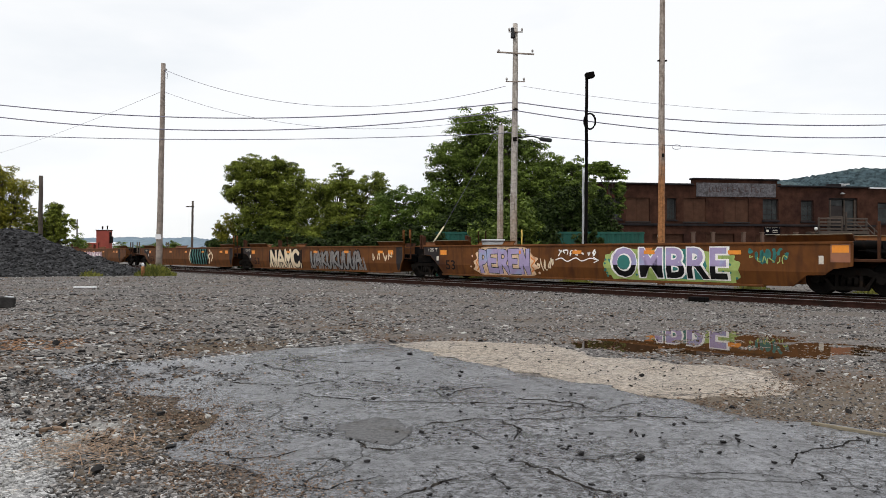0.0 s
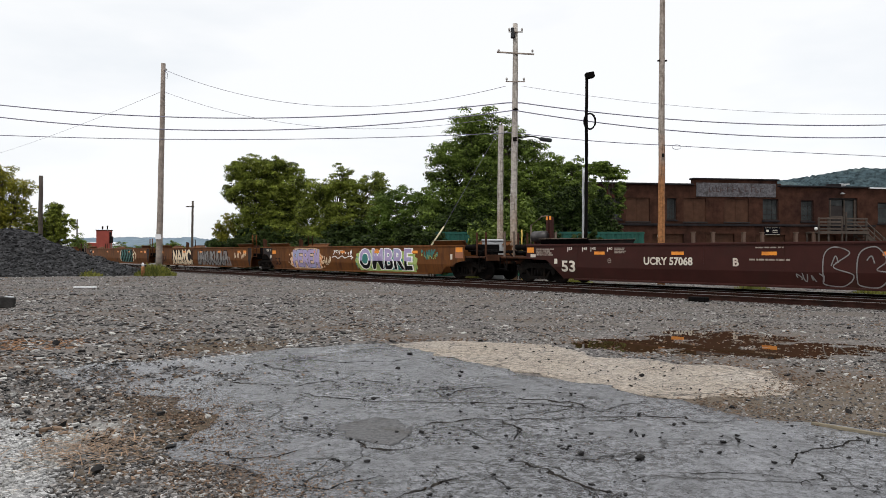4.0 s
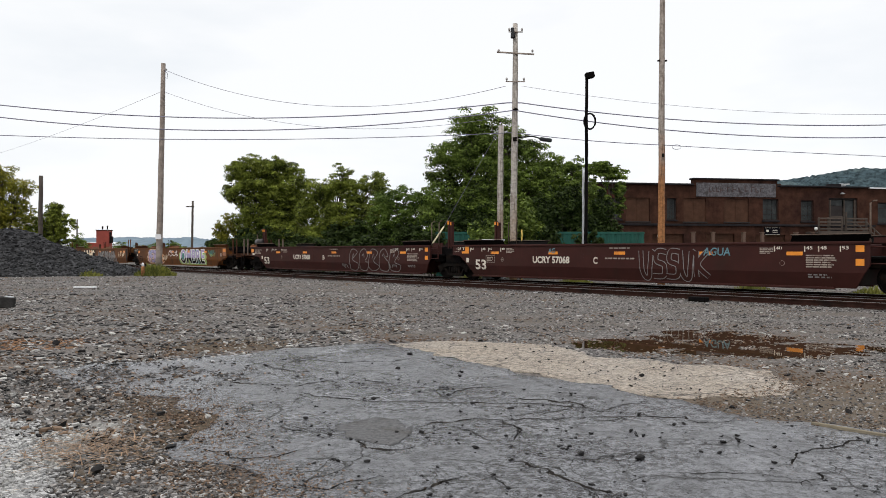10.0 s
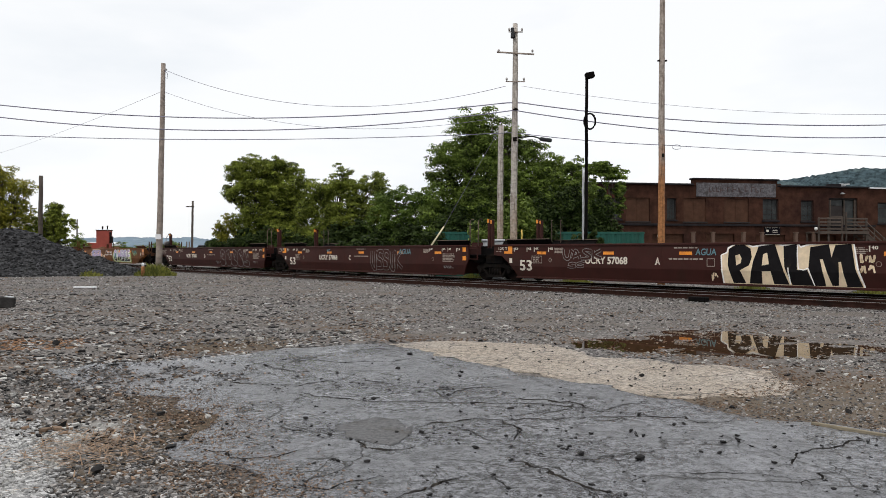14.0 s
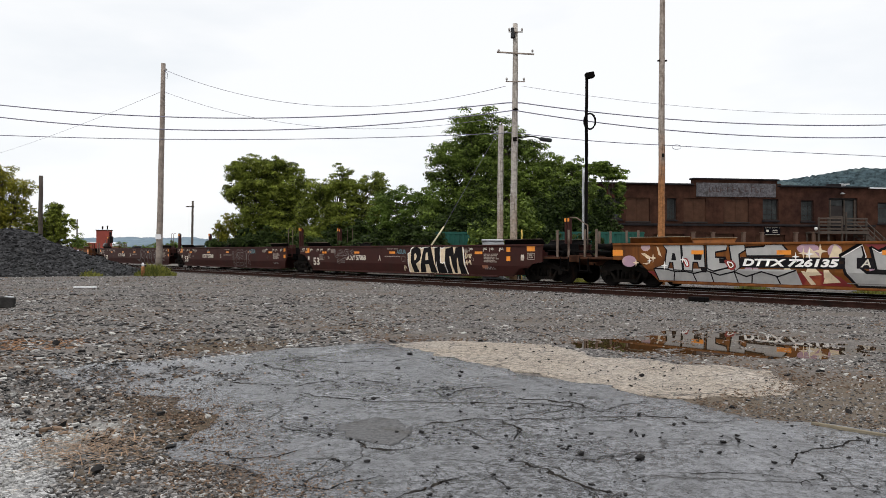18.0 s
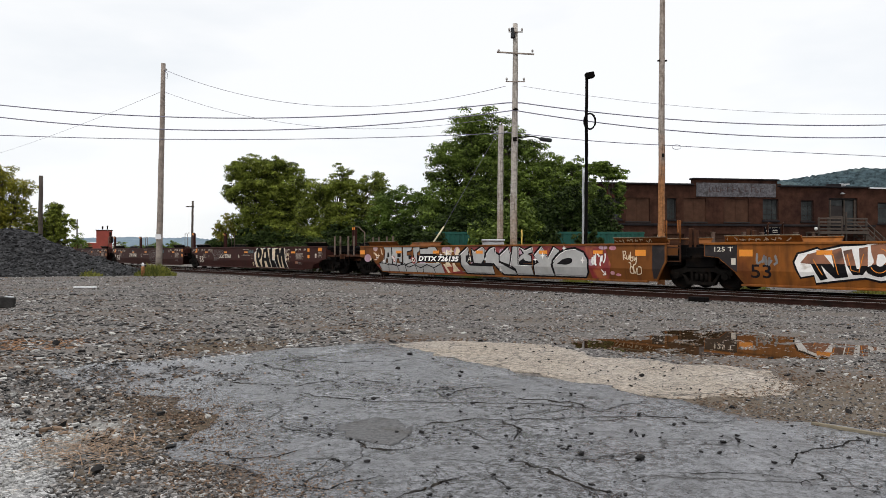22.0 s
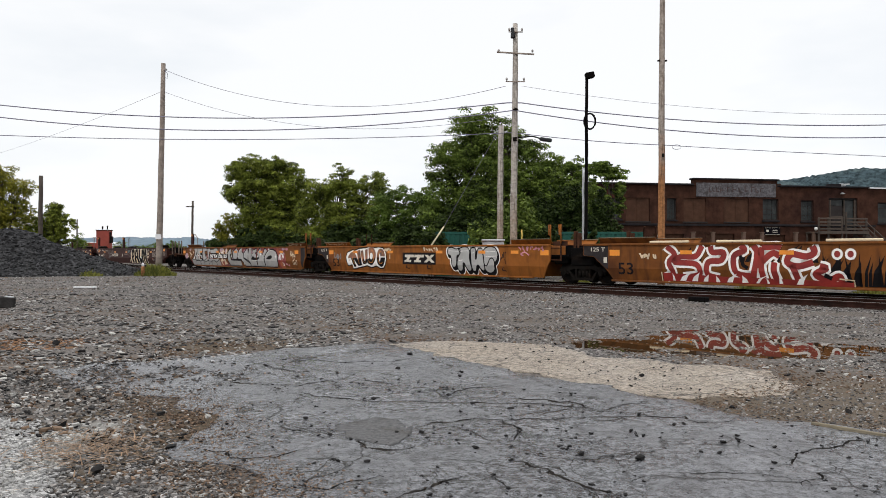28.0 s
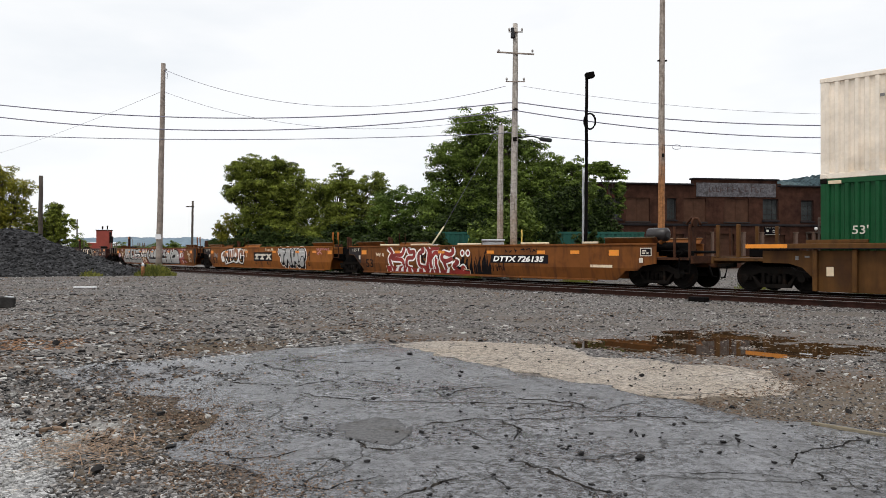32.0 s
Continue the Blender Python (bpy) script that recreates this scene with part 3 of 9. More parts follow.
def graded(lo, hi, step, far_lo, far_hi):
    mid = list(np.arange(lo, hi + step / 2, step))
    out, d, p = [], step, hi
    while p < far_hi:
        d *= 1.25
        p += d
        out.append(min(p, far_hi))
    low, d, p = [], step, lo
    while p > far_lo:
        d *= 1.25
        p -= d
        low.append(max(p, far_lo))
    return np.array(low[::-1] + mid + out)


gx, gy = graded(-13, 13, 0.11, -3500, 3500), graded(3.5, 24, 0.11, -400, 4000)
mx_, my_ = np.meshgrid(gx, gy)
gverts = np.stack([mx_.ravel(), my_.ravel(), ground_z(mx_, my_).ravel()], 1)
ii = np.arange(len(gx) * len(gy)).reshape(len(gy), len(gx))
gfaces = np.stack([ii[:-1, :-1].ravel(), ii[:-1, 1:].ravel(), ii[1:, 1:].ravel(), ii[1:, :-1].ravel()], 1)
ground = part("ground", array_mesh("ground", gverts, gfaces, True), GRAVEL)
tagged(ground, "grey crushed-stone lot with brown earth patches", "ground", kind="structure")


def slab(name, corners, material, label, category, lift=0.012, seed=1, rag=0.10, step=0.16, cracks=(), filler=None):
    """Paving that follows the ground, with a ragged broken edge."""
    from mathutils.geometry import delaunay_2d_cdt
    ring = []
    for i, (ax, ay) in enumerate(corners):
        bx, by = corners[(i + 1) % len(corners)]
        k = max(2, int(math.hypot(bx - ax, by - ay) / 0.07))
        for j in range(k):
            f = j / k
            x, y = ax + (bx - ax) * f, ay + (by - ay) * f
            dx, dy = wave(np.array([x]), np.array([y]), seed, 1.1, 5)[0], wave(np.array([x]), np.array([y]), seed + 50, 1.1, 5)[0]
            ring.append(Vector((x + rag * dx, y + rag * dy)))
    n = len(ring)
    xs, ys = [p.x for p in ring], [p.y for p in ring]
    pts = list(ring)
    for x in np.arange(min(xs), max(xs), step):
        for y in np.arange(min(ys), max(ys), step):
            pts.append(Vector((x + 0.02 * math.sin(37 * y), y + 0.02 * math.sin(29 * x))))
    edges, centre = [(i, (i + 1) % n) for i in range(n)], set()
    for line in cracks:
        left, mid, right = crack_run(*line)
        for run in (left, mid, right):
            b = len(pts)
            pts += [Vector(p) for p in run]
            edges += [(b + i, b + i + 1) for i in range(len(run) - 1)]
            if run is mid:
                centre |= set(range(b, b + len(run)))
    vs, es, fs, source, _, _ = delaunay_2d_cdt(pts, edges, [list(range(n))], 1, 1e-5)
    arr = np.array([(p.x, p.y) for p in vs])
    z = ground_z(arr[:, 0], arr[:, 1]) + lift
    deep = np.array([any(k in centre for k in src) for src in source])
    z[deep] -= 0.022
    s = Shape()
    s.add([(arr[i, 0], arr[i, 1], z[i]) for i in range(len(arr))], [tuple(f) for f in fs], True)
    count = {}
    for f in fs:
        for a, b in zip(f, list(f[1:]) + [f[0]]):
            key = (min(a, b), max(a, b))
            count[key] = count.get(key, 0) + 1
    low = {}
    for (a, b), c in count.items():
        if c == 1:
            for k in (a, b):
                if k not in low:
                    low[k] = len(s.v)
                    s.v.append((arr[k, 0], arr[k, 1], z[k] - lift - 0.02))
            s.f.append((a, b, low[b], low[a]))
            s.s.append(False)
    ob = part(name, s, material)
    if filler:
        ob.data.materials.append(filler)
        for poly, f in zip(ob.data.polygons, fs):
            if deep[list(f)].any():
                poly.material_index, poly.use_smooth = 1, False
    return tagged(ob, label, category, kind="structure")


def crack_run(width, *line):
    """Edges and bottom of an open crack through the points of line, wandering and swelling on its way."""
    left, mid, right = [], [], []
    pts = []
    for (ax, ay), (bx, by) in zip(line, line[1:]):
        k = max(2, int(math.hypot(bx - ax, by - ay) / 0.035))
        pts += [(ax + (bx - ax) * i / k, ay + (by - ay) * i / k) for i in range(k)]
    pts = np.array(pts + [line[-1]])
    pts = pts + 0.035 * np.stack([wave(pts[:, 0], pts[:, 1], 70, 0.45, 5), wave(pts[:, 0], pts[:, 1], 90, 0.45, 5)], 1)
    swell_ = 1 + 0.75 * wave(pts[:, 0], pts[:, 1], 80, 0.22, 4)
    for i, p in enumerate(pts):
        d = pts[min(i + 1, len(pts) - 1)] - pts[max(i - 1, 0)]
        d = d / (np.hypot(*d) or 1)
        taper = min(1.0, (i + 0.4) / 5, (len(pts) - i - 0.6) / 5)
        w = max(0.004, width / 2 * swell_[i] * taper)
        left.append((p[0] - d[1] * w, p[1] + d[0] * w))
        mid.append((p[0], p[1]))
        right.append((p[0] + d[1] * w, p[1] - d[0] * w))
    return left, mid, right


# open cracks in the asphalt: width, then the way of each
FAR_CRACKS = [(0.03, (-1.57, 8.17), (-1.43, 8.46), (-1.17, 8.64), (-1.07, 8.84)),
               (0.03, (-1.23, 8.60), (-1.16, 8.24), (-1.08, 8.01)),
               (0.022, (-1.95, 10.16), (-1.32, 10.01), (-0.71, 10.01), (-0.35, 10.38)),
               (0.02, (-1.31, 10.84), (-1.18, 11.21), (-0.94, 11.41)),
               (0.018, (-0.92, 8.68), (-0.57, 8.38)),
               (0.022, (-0.53, 7.40), (0.25, 7.29), (0.96, 7.24), (1.35, 6.98)),
               (0.026, (-0.19, 6.41), (0.13, 6.54), (0.28, 6.65), (0.47, 6.58), (0.87, 6.58), (1.29, 6.70), (1.54, 6.63)),
               (0.024, (0.47, 6.58), (0.62, 6.25), (0.62, 6.06), (0.57, 5.88))]
NEAR_CRACKS = [(0.028, (-0.89, 6.31), (-0.67, 5.96), (-0.52, 5.64), (-0.27, 5.66)),
               (0.018, (-0.91, 4.72), (-0.73, 4.70), (-0.61, 4.80), (-0.42, 4.89)),
               (0.028, (-0.29, 4.52), (-0.19, 4.65), (-0.02, 4.80), (0.17, 4.99)),
               (0.016, (0.28, 5.02), (0.35, 4.83), (0.36, 4.67)),
               (0.032, (0.47, 5.38), (0.62, 5.12), (0.77, 4.93), (0.90, 4.68), (1.00, 4.51)),
               (0.03, (0.69, 7.55), (1.22, 7.35), (1.35, 6.98)),
               (0.022, (1.34, 6.93), (1.64, 7.13), (1.91, 7.32)),
               (0.026, (1.61, 6.63), (2.10, 6.70), (2.10, 6.39), (2.44, 6.48))]
SIDE_CRACKS = [(0.02, (3.32, 5.88), (3.06, 5.82), (2.81, 5.61), (2.61, 5.53), (2.53, 5.33), (2.35, 5.19)),
               (0.02, (2.59, 5.12), (2.35, 4.86), (2.28, 4.80)),
               (0.018, (1.58, 4.99), (2.02, 4.99), (2.24, 4.89)),
               (0.03, (-1.76, 9.17), (-2.15, 9.52), (-2.45, 10.01)),
               (0.03, (-1.59, 8.28), (-1.87, 8.28), (-2.26, 8.42), (-2.42, 8.46)),
               (0.03, (-3.68, 8.01), (-3.30, 8.11), (-2.76, 7.88)),
               (0.024, (-1.79, 5.66), (-1.60, 5.53), (-1.44, 5.38), (-1.16, 5.41), (-1.07, 5.57)),
               (0.02, (-1.13, 4.78), (-0.99, 4.63), (-0.91, 4.72)),
               (0.02, (0.03, 7.69), (0.27, 8.11), (0.74, 8.28)),
               (0.02, (-1.50, 7.79), (-1.03, 7.58), (-0.53, 7.40))]
# dirt colour kept dark to add the shade the shallow grooves lack
CRACKFILL = mat("shaded_crack_dirt", (0.030, 0.027, 0.025), 0.95, 0, 0.5, 30, (0.075, 0.066, 0.056), 0.05, 6, 0.5, 60, spec=0.1)
slab("asphalt_patch", [(-4.9, 9.5), (-4.3, 10.0), (-3.0, 10.7), (-1.45, 11.95), (-0.85, 12.0), (0.47, 9.74), (1.61, 8.22), (2.26, 7.39), (2.7, 6.6), (5.2, 5.6),
                       (7.5, 3.2), (7.0, -3.0), (-0.6, -3.0), (-0.75, 4.2), (-1.35, 5.0), (-1.9, 5.6), (-1.95, 6.7), (-2.7, 7.5), (-3.9, 8.1)],
     ASPHALT, "old cracked blue-grey asphalt, damp", "pavement", 0.014, 4, cracks=FAR_CRACKS + NEAR_CRACKS + SIDE_CRACKS, filler=CRACKFILL)
slab("tan_paving", [(-0.92, 12.0), (0.15, 12.5), (1.7, 11.95), (2.1, 10.5), (3.1, 9.95), (4.0, 9.4), (3.85, 8.3), (3.35, 7.7), (2.3, 7.42), (1.64, 8.26), (0.5, 9.78)],
     CONCRETE, "worn tan paving with fine cracks", "pavement", 0.010, 8, 0.07)
slab("pothole", [(-0.88, 6.4), (-0.62, 6.7), (-0.38, 6.65), (-0.24, 6.35), (-0.22, 5.95), (-0.42, 5.68), (-0.6, 5.72), (-0.78, 6.0)],
     mat("pothole_fill", (0.150, 0.149, 0.152), 0.8, 0, 0.5, 30, (0.12, 0.115, 0.11), 0.08, 3, 0.9, 60, spec=0.3), "shallow pothole filled with grit", "pothole", 0.017, 12, 0.045, 0.1)

# puddle: still brown water in the hollow
WATER = bpy.data.materials.new("muddy_water")
WATER.use_nodes = True
wb = WATER.node_tree.nodes["Principled BSDF"]
wb.inputs["Base Color"].default_value, wb.inputs["Roughness"].default_value, wb.inputs["IOR"].default_value = (0.045, 0.026, 0.012, 1), 0.015, 1.33
s = Shape()
s.add([(1.5, 9.6, -0.010), (7.5, 9.6, -0.010), (7.5, 15.2, -0.010), (1.5, 15.2, -0.010)], [(0, 1, 2, 3)])
tagged(part("water", s, WATER), "still brown puddle reflecting the train", "puddle", kind="structure")


# leaf bits and scum afloat on the puddle
def floating(n, seed, size, material, label):
    rng = np.random.RandomState(seed)
    x, y = rng.uniform(2.2, 6.8, n), rng.uniform(10.3, 14.2, n)
    d = -0.010 - ground_z(x, y)
    k = (d > 0.0) & (d < 0.012 + 0.03 * (rng.uniform(0, 1, n) < 0.12))
    x, y = x[k], y[k]
    n = len(x)
    a, w = rng.uniform(0, 2 * np.pi, n), size * rng.uniform(0.5, 1.4, n)
    c, sn = np.cos(a) * w, np.sin(a) * w
    z = np.full(n, -0.0085)
    v = np.stack([np.stack([x + c, y + sn, z], 1), np.stack([x - sn * 0.5, y + c * 0.5, z + 0.003], 1), np.stack([x - c, y - sn, z], 1), np.stack([x + sn * 0.5, y - c * 0.5, z + 0.002], 1)], 1).reshape(-1, 3)
    tagged(part("floating_litter", array_mesh("floating_litter", v, np.arange(4 * n).reshape(-1, 4)), material), label, "litter", kind="stuff")


floating(1500, 3, 0.03, MAT["concrete"], "pale flecks floating at the puddle's edge")
floating(900, 4, 0.025, MAT["straw"], "dead leaf bits floating on the puddle")

# ---- stones ----
def stone_bank(seed, flat=1.0):
    """A few rough stone forms."""
    rng = np.random.RandomState(seed)
    base = np.array([(x, y, z) for x in (-1, 1) for y in (-1, 1) for z in (-1, 1)], dtype=float)
    faces = np.array([(0, 1, 3), (0, 3, 2), (4, 6, 7), (4, 7, 5), (0, 4, 5), (0, 5, 1), (2, 3, 7), (2, 7, 6), (0, 2, 6), (0, 6, 4), (1, 5, 7), (1, 7, 3)])
    bank = [base * rng.uniform(0.35, 0.62, (8, 3)) * np.array([1, rng.uniform(0.5, 1), rng.uniform(0.22, 0.55) * flat]) for _ in range(24)]
    return bank, faces


def scatter(name, x, y, size, material, label, category, seed, lift=0.0, zs=None, sink=0.15, flat=1.0):
    bank, faces = stone_bank(seed, flat)
    rng = np.random.RandomState(seed + 1)
    n = len(x)
    z = (ground_z(x, y) if zs is None else zs) + lift
    forms = np.array(bank)[rng.randint(0, len(bank), n)]
    a = rng.uniform(0, 2 * np.pi, n)
    c, sn = np.cos(a)[:, None], np.sin(a)[:, None]
    px, py, pz = forms[:, :, 0] * c - forms[:, :, 1] * sn, forms[:, :, 0] * sn + forms[:, :, 1] * c, forms[:, :, 2]
    tilt = rng.uniform(-0.5, 0.5, n)[:, None] * flat
    pz = pz + px * tilt
    v = np.stack([px * size[:, None] + x[:, None], py * size[:, None] + y[:, None], pz * size[:, None] + (z + size * (0.35 - sink) * flat)[:, None]], 2).reshape(-1, 3)
    f = (faces[None] + (np.arange(n) * 8)[:, None, None]).reshape(-1, 3)
    ob = part(name, array_mesh(name, v, f), material)
    return tagged(ob, label, category, kind="stuff")


def inside(x, y, corners):
    hit = np.zeros(len(x), bool)
    for i, (ax, ay) in enumerate(corners):
        bx, by = corners[(i + 1) % len(corners)]
        cross = ((ay > y) != (by > y)) & (x < (bx - ax) * (y - ay) / (by - ay + 1e-9) + ax)
        hit ^= cross
    return hit


PAVED = [(-4.4, 9.5), (-4.0, 9.9), (-2.8, 10.5), (-1.4, 11.8), (0.15, 12.4), (1.7, 11.9), (2.1, 10.5), (4.0, 9.3), (3.8, 8.3), (3.3, 7.7), (2.4, 7.3), (2.7, 6.6), (5.2, 5.6), (7.5, 3.2), (-0.75, 3.2), (-0.85, 4.4), (-1.45, 5.1), (-2.0, 5.7), (-2.05, 6.8), (-2.8, 7.6), (-3.6, 8.2)]
rng = np.random.RandomState(11)
n = 112000
yy = 3.9 * (46 / 3.9) ** rng.uniform(0, 1, n)
xx = rng.uniform(-0.66, 0.66, n) * yy
keep = ~inside(xx, yy, PAVED) & ((np.hypot((xx - 4.4) / 2.2, (yy - 7.4) / 1.2) > 1) | (rng.uniform(0, 1, n) < 0.95)) & (ground_z(xx, yy) > -0.013 - 0.012 * (rng.uniform(0, 1, n) < 0.12))
keep &= (yy < 9) | (wave(xx * 0.45, yy, 35, 1.3) + rng.uniform(-0.75, 0.75, n) > -0.30)
xx, yy = xx[keep], yy[keep]
sz = (0.014 + 0.022 * rng.uniform(0, 1, len(xx)) ** 3) * (0.85 + yy / 30) * np.where(np.hypot((xx - 4.4) / 2.2, (yy - 7.4) / 1.2) > 1, 1, 0.75)
kindr = wave(xx, yy, 21, 4.0) + rng.uniform(-1, 1, len(xx))
GREY = mat("grey_crushed_stone", (0.180, 0.168, 0.160), 0.85, 0, 0.3, 30, None, 0, 1, 0, island=0.9, spec=0.25)
BROWN = mat("brown_crushed_stone", (0.155, 0.106, 0.074), 0.9, 0, 0.3, 30, None, 0, 1, 0, island=0.65, spec=0.2)
PALE = mat("pale_limestone_chips", (0.40, 0.39, 0.37), 0.8, 0, 0.25, 30, None, 0, 1, 0, island=0.4)
DARK = mat("black_cinder_stone", (0.014, 0.013, 0.013), 0.85, 0, 0.3, 30, None, 0, 1, 0, island=0.6, spec=0.2)
pale_zone = (np.hypot((xx + 2.95) / 0.45, (yy - 5.2) / 1.1) + 0.3 * wave(xx, yy, 31, 0.8) < 1.0) | (rng.uniform(0, 1, len(xx)) < 0.07 + 0.09 * wave(xx * 0.4, yy, 33, 1.5))
brownz = (kindr + 0.9 * np.exp(-((yy - 12) / 6) ** 2) - np.clip(xx / 14, 0, 0.8) > 0.85) & ~pale_zone
greyz = ~pale_zone & ~brownz
tone = rng.uniform(0, 1, len(xx))
SLATE = mat("dark_grey_crushed_stone", (0.078, 0.075, 0.074), 0.85, 0, 0.3, 30, None, 0, 1, 0, island=0.8, spec=0.25)
ASH = mat("light_grey_crushed_stone", (0.285, 0.272, 0.262), 0.85, 0, 0.3, 30, None, 0, 1, 0, island=0.6, spec=0.25)
for lo, hi, material, label, seed in ((0.0, 0.36, SLATE, "loose dark grey crushed stones on the lot", 1), (0.36, 0.70, GREY, "loose grey crushed stones on the lot", 4), (0.70, 1.0, ASH, "loose light grey crushed stones on the lot", 10)):
    pick = greyz & (tone >= lo) & (tone < hi)
    scatter("gravel", xx[pick], yy[pick], sz[pick], material, label, "gravel", seed)
scatter("gravel", xx[brownz], yy[brownz], sz[brownz], BROWN, "loose brown stones on bare earth", "gravel", 2)
scatter("gravel", xx[pale_zone], yy[pale_zone], sz[pale_zone] * 1.1, PALE, "pale limestone chips", "gravel", 3)
n = 2600
yy = 4.2 * (13.5 / 4.2) ** rng.uniform(0, 1, n)
xx = rng.uniform(-0.66, -0.24, n) * yy
keep = ~inside(xx, yy, PAVED) & (wave(xx, yy, 37, 1.6) + rng.uniform(-0.8, 0.8, n) > 0.05)
xx, yy = xx[keep], yy[keep]
sz = 0.026 + 0.040 * rng.uniform(0, 1, len(xx)) ** 2
for lo, hi, material, label, seed in ((0.0, 0.36, DARK, "flat dark shale pieces", 51), (0.36, 0.72, BROWN, "flat brown shale pieces", 52), (0.72, 1.0, PALE, "flat pale stone pieces", 53)):
    pick = rng.uniform(0, 1, len(xx))
    pick = (pick >= lo) & (pick < hi) & (yy > 5.7)
    scatter("gravel", xx[pick], yy[pick], sz[pick], material, label + " on the earth", "gravel", seed, 0.004)
n = 6500
yy = rng.uniform(4.2, 6.7, n)
xx = -2.28 - 0.66 * (yy - 4.47) + rng.normal(0, 0.12, n) - np.abs(rng.normal(0, 0.34, n))
keep = wave(xx, yy, 46, 0.5) + rng.uniform(-0.8, 0.8, n) > -0.45
xx, yy = xx[keep], yy[keep]
scatter("gravel", xx, yy, 0.011 + 0.030 * rng.uniform(0, 1, len(xx)) ** 2, mat("white_limestone", (0.37, 0.365, 0.36), 0.8, 0, 0.25, 30, None, 0, 1, 0, island=0.4), "coarse white limestone pieces", "gravel", 54, 0.006)
n = 9000
yy = 3.9 * (12.4 / 3.9) ** rng.uniform(0, 1, n)
xx = rng.uniform(-0.66, 0.66, n) * yy
clump = wave(xx, yy, 41, 2.2)
keep = inside(xx, yy, PAVED) & (clump + rng.uniform(-1.2, 1.0, n) > 0.1)
xx, yy = xx[keep], yy[keep]
sz = 0.005 + 0.026 * rng.uniform(0, 1, len(xx)) ** 4
scatter("gravel", xx, yy, sz, DARK, "dark stones strewn over the asphalt", "gravel", 5, 0.012)
# tiny dark stones stand in for the dark pits of the asphalt
n = 26000
yy = 3.9 * (12.4 / 3.9) ** rng.uniform(0, 1, n)
xx = rng.uniform(-0.66, 0.66, n) * yy
keep = inside(xx, yy, PAVED) & (wave(xx * 0.5, yy, 43, 0.9) + 0.6 * wave(xx, yy, 44, 0.25) + rng.uniform(-0.9, 0.5, n) > 0.05)
scatter("grit", xx[keep], yy[keep], 0.003 + 0.006 * rng.uniform(0, 1, keep.sum()) ** 3, DARK, "fine dark grit standing in for asphalt pits", "grit", 55, 0.0125)
n = 260
yy = 5.5 * (20 / 5.5) ** rng.uniform(0, 1, n)
xx = rng.uniform(-0.62, 0.62, n) * yy
keep = ~inside(xx, yy, PAVED) & (ground_z(xx, yy) > -0.01)
scatter("gravel", xx[keep], yy[keep], 0.03 + 0.05 * rng.uniform(0, 1, keep.sum()) ** 2, DARK, "larger dark stones among the gravel", "gravel", 6)
# flat split stones, thick on the bare side of the lot
n = 12000
yy = 8.3 * (26 / 8.3) ** rng.uniform(0, 1, n)
xx = np.where(rng.uniform(0, 1, n) < 0.62, rng.uniform(-0.66, -0.05, n), rng.uniform(-0.66, 0.66, n)) * yy
keep = ~inside(xx, yy, PAVED) & ((xx < 2.0) | (yy > 12.5)) & (ground_z(xx, yy) > -0.008) & (wave(xx * 0.35, yy, 38, 1.7) + rng.uniform(-0.8, 0.8, n) > 0.0)
xx, yy = xx[keep], yy[keep]
sz = (0.026 + 0.055 * rng.uniform(0, 1, len(xx)) ** 3) * (0.8 + yy / 28)
tone = rng.uniform(0, 1, len(xx))
for lo, hi, material, label, seed in ((0.0, 0.34, SLATE, "flat slate-grey stones bedded in the lot", 57), (0.34, 0.66, ASH, "flat light grey stones bedded in the lot", 58), (0.66, 0.80, PALE, "flat pale stones bedded in the lot", 59), (0.80, 1.0, DARK, "flat black stones bedded in the lot", 60)):
    pick = (tone >= lo) & (tone < hi)
    scatter("gravel", xx[pick], yy[pick], sz[pick], material, label, "gravel", seed, 0.002, flat=0.55)
# stones strewn over the thin tongue of the asphalt
n = 9000
xx, yy = rng.normal(-3.3, 0.95, n), rng.normal(8.9, 0.55, n)
keep = (xx < -1.6) & (wave(xx, yy, 45, 0.8) + rng.uniform(-0.7, 0.7, n) > 0.25 + 0.35 * (xx + 3.3))
xx, yy = xx[keep], yy[keep]
tone = rng.uniform(0, 1, len(xx))
for lo, hi, material, label, seed in ((0.0, 0.5, SLATE, "dark grit over the thin edge of the asphalt", 61), (0.5, 0.8, GREY, "grey grit over the thin edge of the asphalt", 62), (0.8, 1.0, BROWN, "brown grit over the thin edge of the asphalt", 63)):
    pick = (tone >= lo) & (tone < hi)
    scatter("gravel", xx[pick], yy[pick], 0.008 + 0.035 * rng.uniform(0, 1, pick.sum()) ** 4, material, label, "gravel", seed, 0.012)
# grit and stones washed over the broken edges of the paving
n = 8000
t_ = rng.uniform(0, 1, n)
edge_x = np.interp(t_, [0, 0.3, 0.55, 0.8, 1], [-0.75, -1.45, -2.05, -2.9, -4.3])
edge_y = np.interp(t_, [0, 0.3, 0.55, 0.8, 1], [4.3, 5.1, 6.8, 7.6, 9.3])
xx, yy = edge_x + rng.normal(0.0, 0.26, n), edge_y + rng.normal(0.0, 0.24, n)
scatter("gravel", xx, yy, 0.005 + 0.014 * rng.uniform(0, 1, n) ** 3, BROWN, "brown grit washed over the edge of the asphalt", "gravel", 7, 0.012)
n = 1300
t_ = rng.uniform(0, 1, n)
edge_x = np.interp(t_, [0, 0.2, 0.45, 0.7, 1], [4.0, 3.7, 2.5, 2.8, 5.2])
edge_y = np.interp(t_, [0, 0.2, 0.45, 0.7, 1], [9.3, 8.2, 7.35, 6.6, 5.6])
xx, yy = edge_x + rng.normal(0.1, 0.16, n), edge_y + rng.normal(0.08, 0.14, n)
